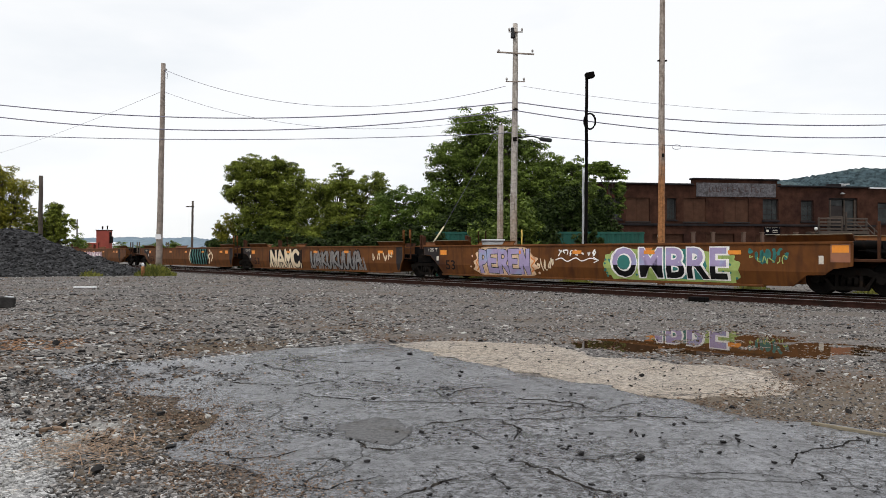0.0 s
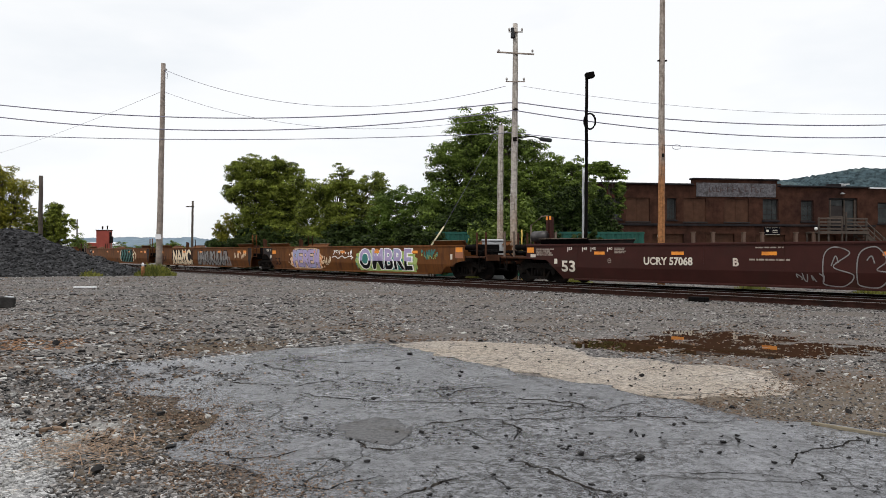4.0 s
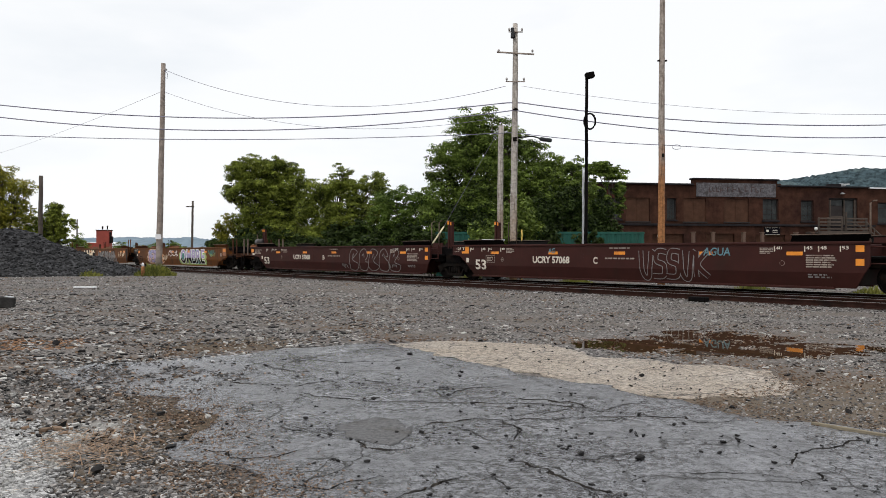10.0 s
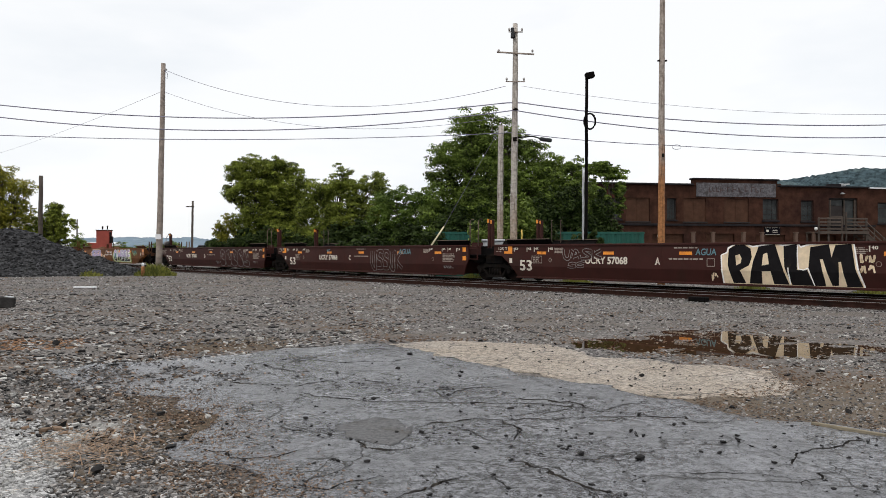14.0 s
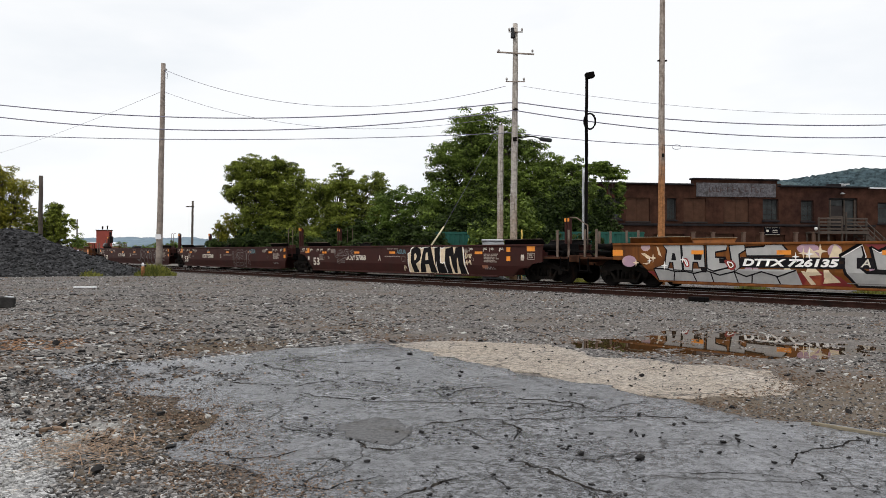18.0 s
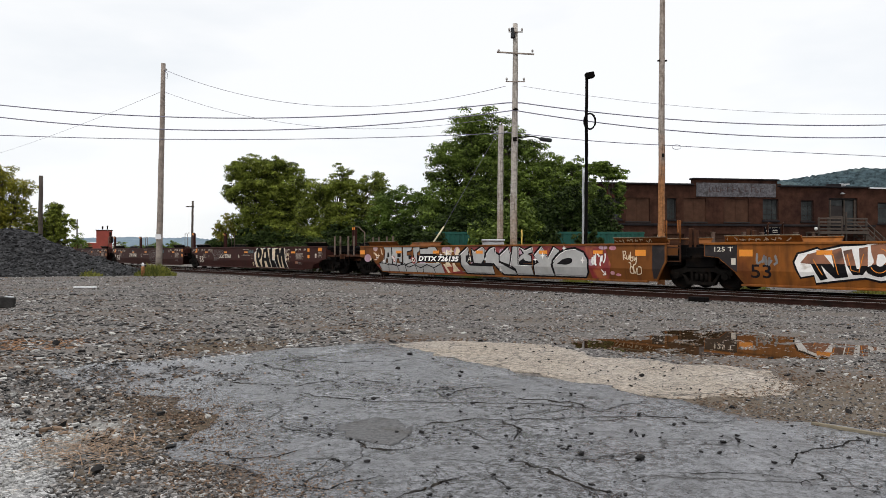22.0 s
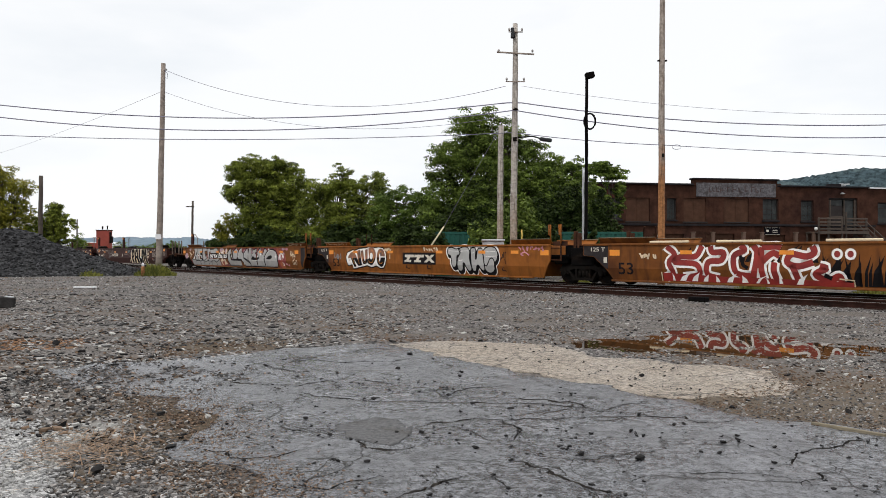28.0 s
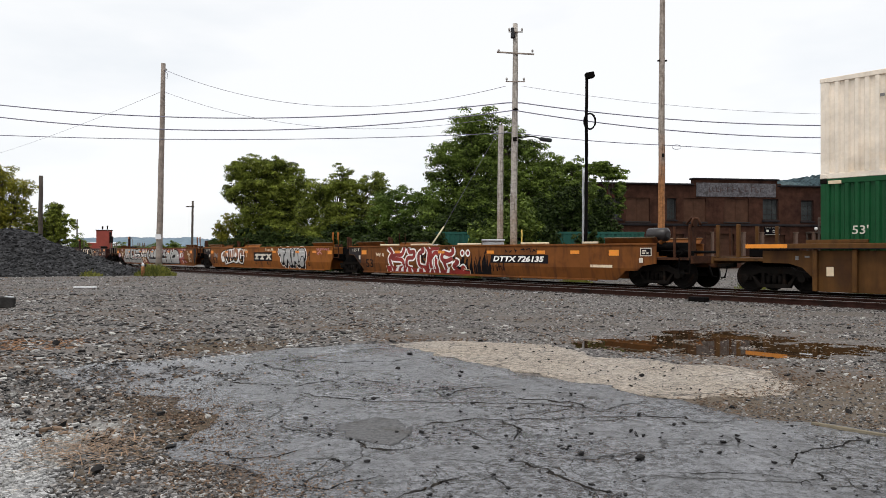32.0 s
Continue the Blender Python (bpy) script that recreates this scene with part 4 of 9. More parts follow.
scatter("gravel", xx, yy, 0.007 + 0.015 * rng.uniform(0, 1, n) ** 3, BROWN, "brown grit along the paving edge", "gravel", 8, 0.012)
# grit lodged in and beside the open cracks
cx_, cy_ = [], []
for line in FAR_CRACKS + NEAR_CRACKS + SIDE_CRACKS:
    _, run, _ = crack_run(*line)
    run = np.array(run)
    m = len(run) * 5
    pick = run[rng.randint(0, len(run), m)]
    cx_.append(pick[:, 0] + rng.normal(0, line[0] * 0.8, m))
    cy_.append(pick[:, 1] + rng.normal(0, line[0] * 0.8, m))
cx_, cy_ = np.concatenate(cx_), np.concatenate(cy_)
scatter("grit", cx_, cy_, 0.003 + 0.008 * rng.uniform(0, 1, len(cx_)) ** 2, DARK, "dark grit lodged in long asphalt cracks", "grit", 15, 0.011)
# a handful of larger loose lumps
rl = random.Random(8)
MORE_LUMPS = tuple((rl.uniform(-1.6, 2.0), rl.uniform(5.2, 10.8), rl.uniform(0.028, 0.05)) for _ in range(34))
for lx, ly, ls in ((1.36, 5.3, 0.075), (0.97, 5.4, 0.055), (1.5, 6.1, 0.05), (-2.25, 5.0, 0.08), (1.72, 6.7, 0.055), (2.28, 8.8, 0.07), (-0.46, 10.7, 0.075), (-6.0, 11.9, 0.13), (0.62, 7.0, 0.06), (-0.68, 7.5, 0.05), (2.1, 5.75, 0.05), (-0.55, 9.4, 0.06)) + MORE_LUMPS:
    bm = bmesh.new()
    rl = random.Random(int(1000 * ls + 100 * lx))
    for _ in range(13):
        d = Vector((rl.gauss(0, 1), rl.gauss(0, 0.8), rl.gauss(0, 0.7))).normalized()
        bm.verts.new(Vector((d.x * 0.6, d.y * 0.5, d.z * 0.38)) * ls)
    bmesh.ops.convex_hull(bm, input=bm.verts[:])
    me = bpy.data.meshes.new("lump")
    bm.to_mesh(me)
    bm.free()
    ob = part("loose_stone", me, DARK, None, "", pose(lx, ly, gz(lx, ly) + 0.012 + ls * 0.22, 0, 0, 40 * lx))
    tagged(ob, "dark angular lump of stone lying loose", "stone", "loose dark stones")


# ---- foliage ----
def leaves(blobs, count, size, seed, fill=0.35, aspect=0.5):
    """Small leaves spread over and through overlapping clumps."""
    rng = np.random.RandomState(seed)
    sub = []
    for cx, cy, cz, rx, ry, rz in blobs:
        k = max(16, int(46 * (rx * ry * rz) ** (1 / 3)))
        for _ in range(k):
            d = rng.normal(0, 1, 3)
            d /= np.linalg.norm(d)
            r = rng.uniform(0.30, 1.08)
            t = rng.uniform(0.12, 0.32) * (1.12 - 0.3 * r)
            sub.append((cx + d[0] * rx * r, cy + d[1] * ry * r, cz + d[2] * rz * r, rx * t * 1.25, ry * t * 1.25, rz * t * 0.80))
    sub = np.array(sub)
    wts = (sub[:, 3] * sub[:, 4] * sub[:, 5]) ** (2 / 3)
    pick = rng.choice(len(sub), count, p=wts / wts.sum())
    d = rng.normal(0, 1, (count, 3))
    d[:, 2] = np.where(rng.uniform(0, 1, count) < 0.5, np.abs(d[:, 2]), d[:, 2])
    d /= np.linalg.norm(d, axis=1)[:, None]
    r = np.where(rng.uniform(0, 1, count) < fill, rng.uniform(0.2, 1, count), rng.uniform(0.8, 1.15, count))
    p = sub[pick, :3] + d * sub[pick, 3:] * r[:, None]
    nrm = d + rng.normal(0, 0.6, (count, 3)) + np.array([0, 0, 0.7])
    nrm /= np.linalg.norm(nrm, axis=1)[:, None]
    t = np.cross(nrm, rng.normal(0, 1, (count, 3)))
    t /= np.linalg.norm(t, axis=1)[:, None]
    b = np.cross(nrm, t)
    sz = size * rng.uniform(0.6, 1.3, count)[:, None]
    v = np.stack([p + t * sz, p + b * sz * aspect + nrm * sz * 0.12, p - t * sz, p - b * sz * aspect + nrm * sz * 0.12], 1).reshape(-1, 3)
    v[:, 2] = np.maximum(v[:, 2], 0.05)
    f = np.arange(count * 4).reshape(-1, 4)
    return v, f


def tree(x, y, blobs, count, size, material, label, seed, trunk=0.22, name="tree"):
    """Tapered trunk, limbs towards each clump, crown of small leaves. Clumps are (dx, dy, z, rx, ry, rz) from the foot."""
    th = thing(name, label, "tree" if name == "tree" else "bush", pose(x, y, gz(x, y) - 0.03))
    rng = random.Random(seed)
    s = Shape()
    top = max(b[2] for b in blobs)
    pts, p = [], Vector((0, 0, 0))
    for i in range(7):
        pts.append(p.copy())
        p = p + Vector((rng.uniform(-0.14, 0.14), rng.uniform(-0.1, 0.1), top / 6.5))
    s.tube(pts, [trunk * (1.25 if i == 0 else 1 - 0.125 * i) for i in range(7)], 8)
    for bx, by, bz, rx, ry, rz in blobs:
        start = pts[min(5, max(1, int(bz / top * 3.5)))]
        end = Vector((bx, by, bz))
        mid = (start + end) / 2 + Vector((rng.uniform(-0.3, 0.3), rng.uniform(-0.3, 0.3), rng.uniform(0.1, 0.5)))
        s.tube([start, mid, end], [trunk * 0.5, trunk * 0.33, trunk * 0.14], 6)
        for _ in range(5):
            d = Vector((rng.uniform(-1, 1) * rx, rng.uniform(-1, 1) * ry, rng.uniform(-0.5, 1) * rz)) * 0.85
            s.tube([mid, (mid + end + d) / 2 + Vector((0, 0, 0.15)), end + d], [trunk * 0.2, trunk * 0.12, trunk * 0.04], 4)
    part("trunk", s, MAT["bark"], th)
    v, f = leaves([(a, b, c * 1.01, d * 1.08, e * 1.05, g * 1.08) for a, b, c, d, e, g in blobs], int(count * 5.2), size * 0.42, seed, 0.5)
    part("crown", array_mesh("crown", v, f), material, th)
    return th


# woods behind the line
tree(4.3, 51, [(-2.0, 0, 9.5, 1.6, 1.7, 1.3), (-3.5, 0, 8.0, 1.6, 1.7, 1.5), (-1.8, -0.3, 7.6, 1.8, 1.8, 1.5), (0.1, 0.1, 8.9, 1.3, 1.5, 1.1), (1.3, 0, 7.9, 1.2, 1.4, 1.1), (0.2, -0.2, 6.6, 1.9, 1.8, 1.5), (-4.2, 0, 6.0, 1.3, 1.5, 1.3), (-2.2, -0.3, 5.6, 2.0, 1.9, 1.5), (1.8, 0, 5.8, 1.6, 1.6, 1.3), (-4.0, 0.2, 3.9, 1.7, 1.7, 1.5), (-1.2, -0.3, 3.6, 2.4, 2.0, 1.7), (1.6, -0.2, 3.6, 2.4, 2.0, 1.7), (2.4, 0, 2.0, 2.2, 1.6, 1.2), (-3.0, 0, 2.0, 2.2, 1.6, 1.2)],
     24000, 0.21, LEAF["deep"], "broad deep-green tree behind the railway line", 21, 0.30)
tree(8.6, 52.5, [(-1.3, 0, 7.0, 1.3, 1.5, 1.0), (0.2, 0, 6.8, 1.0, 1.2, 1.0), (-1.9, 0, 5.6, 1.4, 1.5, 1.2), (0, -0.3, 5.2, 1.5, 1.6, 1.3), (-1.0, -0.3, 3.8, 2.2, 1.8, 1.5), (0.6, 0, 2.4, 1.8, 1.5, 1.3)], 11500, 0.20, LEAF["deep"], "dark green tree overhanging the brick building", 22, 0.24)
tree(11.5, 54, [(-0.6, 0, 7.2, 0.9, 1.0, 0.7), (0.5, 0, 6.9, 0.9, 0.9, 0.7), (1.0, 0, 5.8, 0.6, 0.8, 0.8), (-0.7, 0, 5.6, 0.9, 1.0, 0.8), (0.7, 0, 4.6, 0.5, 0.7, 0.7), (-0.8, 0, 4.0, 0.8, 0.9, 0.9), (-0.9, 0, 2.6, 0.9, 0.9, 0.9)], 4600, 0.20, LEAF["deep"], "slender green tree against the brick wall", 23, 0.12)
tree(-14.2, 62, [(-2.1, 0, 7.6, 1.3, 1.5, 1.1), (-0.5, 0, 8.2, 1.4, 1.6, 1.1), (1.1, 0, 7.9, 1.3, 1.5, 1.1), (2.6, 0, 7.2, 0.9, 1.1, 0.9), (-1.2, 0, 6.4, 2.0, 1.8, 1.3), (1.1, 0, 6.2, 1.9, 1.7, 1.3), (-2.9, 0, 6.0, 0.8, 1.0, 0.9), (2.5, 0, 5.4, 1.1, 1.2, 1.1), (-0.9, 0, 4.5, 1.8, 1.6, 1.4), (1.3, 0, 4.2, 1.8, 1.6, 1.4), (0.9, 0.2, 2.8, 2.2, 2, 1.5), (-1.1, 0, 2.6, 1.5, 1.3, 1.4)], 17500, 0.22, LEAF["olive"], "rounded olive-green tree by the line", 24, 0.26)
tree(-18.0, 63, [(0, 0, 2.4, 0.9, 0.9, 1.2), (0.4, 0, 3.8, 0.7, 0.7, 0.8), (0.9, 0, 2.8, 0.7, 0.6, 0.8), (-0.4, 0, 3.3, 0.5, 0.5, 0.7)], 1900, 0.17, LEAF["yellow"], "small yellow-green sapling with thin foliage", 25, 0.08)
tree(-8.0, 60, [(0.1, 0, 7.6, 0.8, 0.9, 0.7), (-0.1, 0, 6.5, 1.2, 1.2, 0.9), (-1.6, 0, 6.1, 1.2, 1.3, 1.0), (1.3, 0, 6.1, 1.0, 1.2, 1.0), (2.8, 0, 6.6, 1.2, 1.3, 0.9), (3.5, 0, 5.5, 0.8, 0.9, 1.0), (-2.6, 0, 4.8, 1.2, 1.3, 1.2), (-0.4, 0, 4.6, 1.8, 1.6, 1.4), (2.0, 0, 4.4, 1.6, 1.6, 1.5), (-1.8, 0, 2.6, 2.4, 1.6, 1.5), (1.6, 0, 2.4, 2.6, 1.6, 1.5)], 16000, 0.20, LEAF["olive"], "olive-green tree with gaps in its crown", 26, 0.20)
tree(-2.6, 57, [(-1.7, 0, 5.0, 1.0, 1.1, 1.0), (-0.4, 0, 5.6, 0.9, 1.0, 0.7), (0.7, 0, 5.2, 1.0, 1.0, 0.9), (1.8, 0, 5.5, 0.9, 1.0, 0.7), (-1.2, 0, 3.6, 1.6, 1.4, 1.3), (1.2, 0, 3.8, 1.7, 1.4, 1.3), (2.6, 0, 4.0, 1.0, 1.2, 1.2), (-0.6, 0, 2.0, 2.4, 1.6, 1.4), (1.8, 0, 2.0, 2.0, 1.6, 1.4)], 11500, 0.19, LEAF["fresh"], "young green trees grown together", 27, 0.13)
for bx, by, w, h, seed in ((-11.2, 56, 2.2, 1.9, 31), (-6.6, 53, 2.4, 1.6, 32), (-2.2, 50, 2.2, 1.5, 33), (0.6, 47, 1.6, 1.6, 34), (3.9, 40.0, 1.2, 3.5, 35), (2.3, 40.5, 1.1, 2.8, 38), (5.2, 40.5, 1.0, 2.7, 36), (7.6, 40, 0.9, 2.2, 37), (-4.8, 46, 1.6, 2.1, 39), (-0.6, 43, 1.4, 2.2, 40), (9.3, 41.5, 0.9, 1.7, 41), (-8.8, 51, 2.0, 2.0, 42)):
    v, f = leaves([(0, 0, h * 0.55, w, 0.9, h * 0.55), (w * 0.4, 0, h * 0.75, w * 0.5, 0.6, h * 0.4), (-w * 0.5, 0, h * 0.6, w * 0.5, 0.6, h * 0.5)], 3600, 0.13, seed)
    th = thing("bush", "green scrub beside the track", "bush", pose(bx, by, gz(bx, by)), "trackside scrub")
    # most of this scrub takes the leaf colour with shade painted in
    part("foliage", array_mesh("foliage", v, f), LEAF["weed"] if seed in (34, 35, 38) else LEAF["shaded"], th)
    st = Shape()
    for k in range(7):
        a = k * 0.9
        st.tube([(0.15 * math.cos(a), 0.1 * math.sin(a), 0), (0.5 * w * math.cos(a), 0.3 * math.sin(a), h * 0.7)], [0.03, 0.01], 5)
    part("stems", st, MAT["bark"], th)
# undergrowth between the trees, leaf colour darkened for the shade under the crowns
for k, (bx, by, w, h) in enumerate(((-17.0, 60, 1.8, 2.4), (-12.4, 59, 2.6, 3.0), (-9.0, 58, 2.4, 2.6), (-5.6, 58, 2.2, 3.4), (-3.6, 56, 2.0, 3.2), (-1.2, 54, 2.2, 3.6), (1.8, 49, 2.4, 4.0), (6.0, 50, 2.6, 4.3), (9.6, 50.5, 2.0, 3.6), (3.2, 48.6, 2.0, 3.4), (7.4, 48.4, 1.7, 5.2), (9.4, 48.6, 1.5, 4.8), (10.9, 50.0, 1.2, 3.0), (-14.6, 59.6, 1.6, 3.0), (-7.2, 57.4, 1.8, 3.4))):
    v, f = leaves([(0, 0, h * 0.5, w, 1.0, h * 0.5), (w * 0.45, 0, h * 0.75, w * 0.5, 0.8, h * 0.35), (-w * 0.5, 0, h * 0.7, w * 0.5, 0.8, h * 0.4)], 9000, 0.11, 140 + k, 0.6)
    th = thing("thicket", "dense green undergrowth below the trees, shade in its leaf colour", "bush", pose(bx, by, gz(bx, by)), "undergrowth")
    part("foliage", array_mesh("foliage", v, f), LEAF["shaded"], th)
    st = Shape()
    for j in range(8):
        a = j * 0.8
        st.tube([(0.2 * math.cos(a), 0.1 * math.sin(a), 0), (0.6 * w * math.cos(a), 0.4 * math.sin(a), h * 0.75)], [0.04, 0.012], 5)
    part("stems", st, MAT["bark"], th)
# trees by the stone heap
tree(-32.4, 57, [(-0.8, 0, 6.6, 1.6, 1.5, 1.4), (0.9, 0, 5.9, 1.1, 1.1, 1.1), (-3.4, 0, 7.0, 1.6, 1.5, 1.3), (-2.6, 0, 5.6, 1.7, 1.6, 1.7), (-0.2, 0, 4.2, 1.7, 1.6, 1.4), (1.3, 0, 3.8, 0.9, 1, 1.0), (-2.4, 0, 3.4, 2.0, 1.7, 1.5), (-5, 0, 5.4, 2.0, 1.7, 2.0)], 9500, 0.21, LEAF["yellow"], "yellowing tree behind the stone heap", 28, 0.2)
tree(-29.6, 58, [(0.2, 0, 4.2, 0.9, 1.0, 0.9), (0.9, 0, 3.3, 0.8, 0.9, 0.8), (-0.5, 0, 3.0, 1.1, 1.1, 1.1), (0.6, 0, 2.3, 0.9, 0.9, 0.7)], 3600, 0.20, LEAF["olive"], "small dark tree behind the stone heap", 29, 0.14)
# far trees near the horizon
for tx, ty, h, w, seed in ((-57, 120, 3.0, 1.7, 61), (-45.5, 130, 2.4, 1.4, 62), (-47.6, 131, 1.9, 1.2, 63), (-43.2, 129, 1.8, 1.4, 64), (-49.5, 133, 1.9, 1.1, 65), (-63, 150, 2.3, 2.2, 66), (-59.6, 151, 2.0, 2.5, 67), (-56.0, 149, 2.2, 2.2, 68)):
    tree(tx, ty, [(0, 0, h * 0.85, w * 0.8, 1, h * 0.5), (w * 0.5, 0, h * 0.6, w * 0.6, 1, h * 0.4), (-w * 0.5, 0, h * 0.55, w * 0.6, 1, h * 0.4)], 1500, 0.22, LEAF["deep"], "small dark tree far down the line", seed, 0.12)


# grass tufts at the pole foot and by the track
def grass(name, cx, cy, rx, ry, count, height, seed, label, base=None):
    rng = np.random.RandomState(seed)
    a, r = rng.uniform(0, 2 * np.pi, count), np.sqrt(rng.uniform(0, 1, count))
    x, y = cx + rx * r * np.cos(a), cy + ry * r * np.sin(a)
    z = ground_z(x, y) if base is None else np.full(count, base)
    h = height * rng.uniform(0.25, 1.25, count) * (1.2 - 0.95 * r)
    lean, dirn = h * rng.uniform(0.1, 0.7, count), rng.uniform(0, 2 * np.pi, count)
    wd, wa = rng.uniform(0.012, 0.03, count), rng.uniform(0, 2 * np.pi, count)
    dx, dy = np.cos(wa) * wd, np.sin(wa) * wd
    lx, ly = np.cos(dirn) * lean, np.sin(dirn) * lean
    v = np.stack([np.stack([x - dx, y - dy, z - 0.01], 1), np.stack([x + dx, y + dy, z - 0.01], 1),
                  np.stack([x + lx * 0.4 + dx * 0.7, y + ly * 0.4 + dy * 0.7, z + h * 0.65], 1), np.stack([x + lx, y + ly, z + h], 1)], 1).reshape(-1, 3)
    ob = part(name, array_mesh(name, v, np.arange(count * 4).reshape(-1, 4)), LEAF["grass"])
    return tagged(ob, label, "grass", kind="stuff")


grass("grass", -17.1, 45.6, 1.25, 0.8, 2000, 0.62, 71, "green grass tuft round the foot of a pole")
grass("grass", -20.6, 44.8, 0.8, 0.5, 500, 0.35, 72, "thin weeds beside the stone heap")


# ---- distance ----
def ridge(name, x0, x1, y, prof, depth, material, label, seed, rows=14, cols=520):
    """A long hill, front slope and back, crest height by prof."""
    xs = np.linspace(x0, x1, cols)
    crest = np.array([prof((x - x0) / (x1 - x0)) for x in xs])
    crest = crest * (1 + 0.045 * wave(xs, xs * 0, seed, (x1 - x0) / 9, 5)) + 1.8 * wave(xs, xs * 0 + 3, seed + 1, 30, 4)
    vs = []
    for r in range(rows):
        f = r / (rows - 1)
        g = math.sin(min(1, f * 1.25) * math.pi / 2) if f < 0.8 else math.cos((f - 0.8) / 0.2 * math.pi / 2)
        for i, x in enumerate(xs):
            vs.append((x, y + depth * f, -2 + max(crest[i], 1) * g))
    vs = np.array(vs)
    vs[:, 2] += np.random.RandomState(seed).uniform(-0.5, 0.5, len(vs)) * y / 180
    idx = np.arange(rows * cols).reshape(rows, cols)
    f = np.stack([idx[:-1, :-1].ravel(), idx[:-1, 1:].ravel(), idx[1:, 1:].ravel(), idx[1:, :-1].ravel()], 1)
    return tagged(part(name, array_mesh(name, vs, f, True), material), label, "hill", kind="structure")


def swell(k, lo, hi):
    return lambda f: lo + (hi - lo) * math.sin(min(1, max(0, f * k)) * math.pi / 2) ** 1.3


# the ridges' blue-grey is haze put into their colour
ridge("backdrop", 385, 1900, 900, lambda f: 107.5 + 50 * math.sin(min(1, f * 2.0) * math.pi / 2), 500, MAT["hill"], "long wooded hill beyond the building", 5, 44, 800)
ridge("backdrop", -1600, -500, 2200, lambda f: 20 + 28 * math.sin(f * math.pi), 700, MAT["far_hill"], "low hills on the horizon, painted haze blue", 6)
ridge("backdrop", -700, 900, 2600, lambda f: 22 + 12 * math.sin(f * 5), 700, MAT["far_hill"], "hazy blue hills far away", 7)

# ---- brick building ----
BLD = pose(14.2, 63, 0, 0, 0, 10.1)
bld = thing("brick_building", "two-storey sooty brick factory with boarded windows", "building", BLD)
BL, BR, TOP = -5.2, 46.0, 6.98
openings = [(-1.08, 0.49, 4.1, 5.87), (0.88, 2.97, 3.95, 5.9), (4.47, 5.35, 4.1, 5.9), (5.98, 8.03, 3.95, 5.9), (9.68, 11.92, 3.95, 5.9), (13.23, 14.71, 4.1, 5.92), (16.85, 18.04, 4.05, 5.85),
            (19.5, 22.3, 3.15, 6.1), (24.3, 26.9, 3.9, 5.75), (29.0, 31.0, 4.0, 5.8)]
docks = [(8.03, 10.61, 0.9, 2.95), (12.6, 15.35, 0.9, 2.87), (3.2, 6.0, 0.9, 2.9), (17.4, 20.2, 0.9, 2.85)]
cuts = sorted({BL, BR, *(o[0] for o in openings + docks), *(o[1] for o in openings + docks)})
wall = Shape()
for a, b in zip(cuts, cuts[1:]):
    spans = sorted((o[2], o[3]) for o in openings + docks if o[0] <= a + 1e-6 and o[1] >= b - 1e-6)
    z = -0.1
    for lo, hi in spans + [(TOP, TOP)]:
        if lo > z:
            wall.box(((a + b) / 2, 0.2, (z + lo) / 2), (b - a, 0.4, lo - z), ch=0.0)
        z = max(z, hi)
part("wall", wall, MAT["brick"], bld, "sooty dark red brick front")
s = Shape()
s.box((BL + 0.2, 10, TOP / 2), (0.4, 19.5, TOP), ch=0).box((BR - 0.2, 10, TOP / 2), (0.4, 19.5, TOP), ch=0).box(((BL + BR) / 2, 20, TOP / 2), (BR - BL, 0.4, TOP), ch=0)
part("side_wall", s, MAT["brick"], bld)
part("roof", Shape().box(((BL + BR) / 2, 10, TOP - 0.25), (BR - BL - 0.85, 19.2, 0.25)), MAT["stone_trim"], bld)
part("cornice", Shape().box(((BL + 6.8) / 2, 0.1, TOP + 0.07), (6.8 - BL, 0.75, 0.14)), MAT["stone_trim"], bld)
part("cornice", Shape().box((19.05, 0.1, TOP + 0.06), (8.5, 0.7, 0.12)), MAT["stone_trim"], bld)
part("roof_edge", Shape().box(((23.32 + BR) / 2, 0.1, TOP + 0.0), (BR - 23.32, 0.75, 0.10)), MAT["white_roof"], bld, "white metal roof edge")
par = part("parapet", Shape().box((10.7, 0.17, 7.22), (7.75, 0.44, 0.56)), MAT["brick"], bld)
part("coping", Shape().box((10.7, 0.15, 7.55), (7.95, 0.7, 0.12)), MAT["stone_trim"], par)
part("ledge", Shape().box(((BL + 24) / 2, -0.06, 3.68), (24 - BL, 0.16, 0.18)), MAT["stone_trim"], bld)
sg = part("sign_board", Shape().box((10.75, -0.05, 6.64), (7.3, 0.08, 1.16)), MAT["signboard"], bld, "faded grey painted sign board")
rs = random.Random(4)
x = 8.2
while x < 13.4:
    w = rs.uniform(0.18, 0.36)
    z = 6.68 + rs.uniform(-0.06, 0.06)
    part("letter_bar", Shape().box((x + 0.045, -0.1, z), (0.09, 0.012, rs.uniform(0.30, 0.5))).box((x + w / 2 + 0.05, -0.1, z + rs.choice((-0.16, 0.0, 0.16))), (w - 0.02, 0.010, 0.09)), MAT["sign_letters"], sg)
    x += w + rs.uniform(0.08, 0.3)
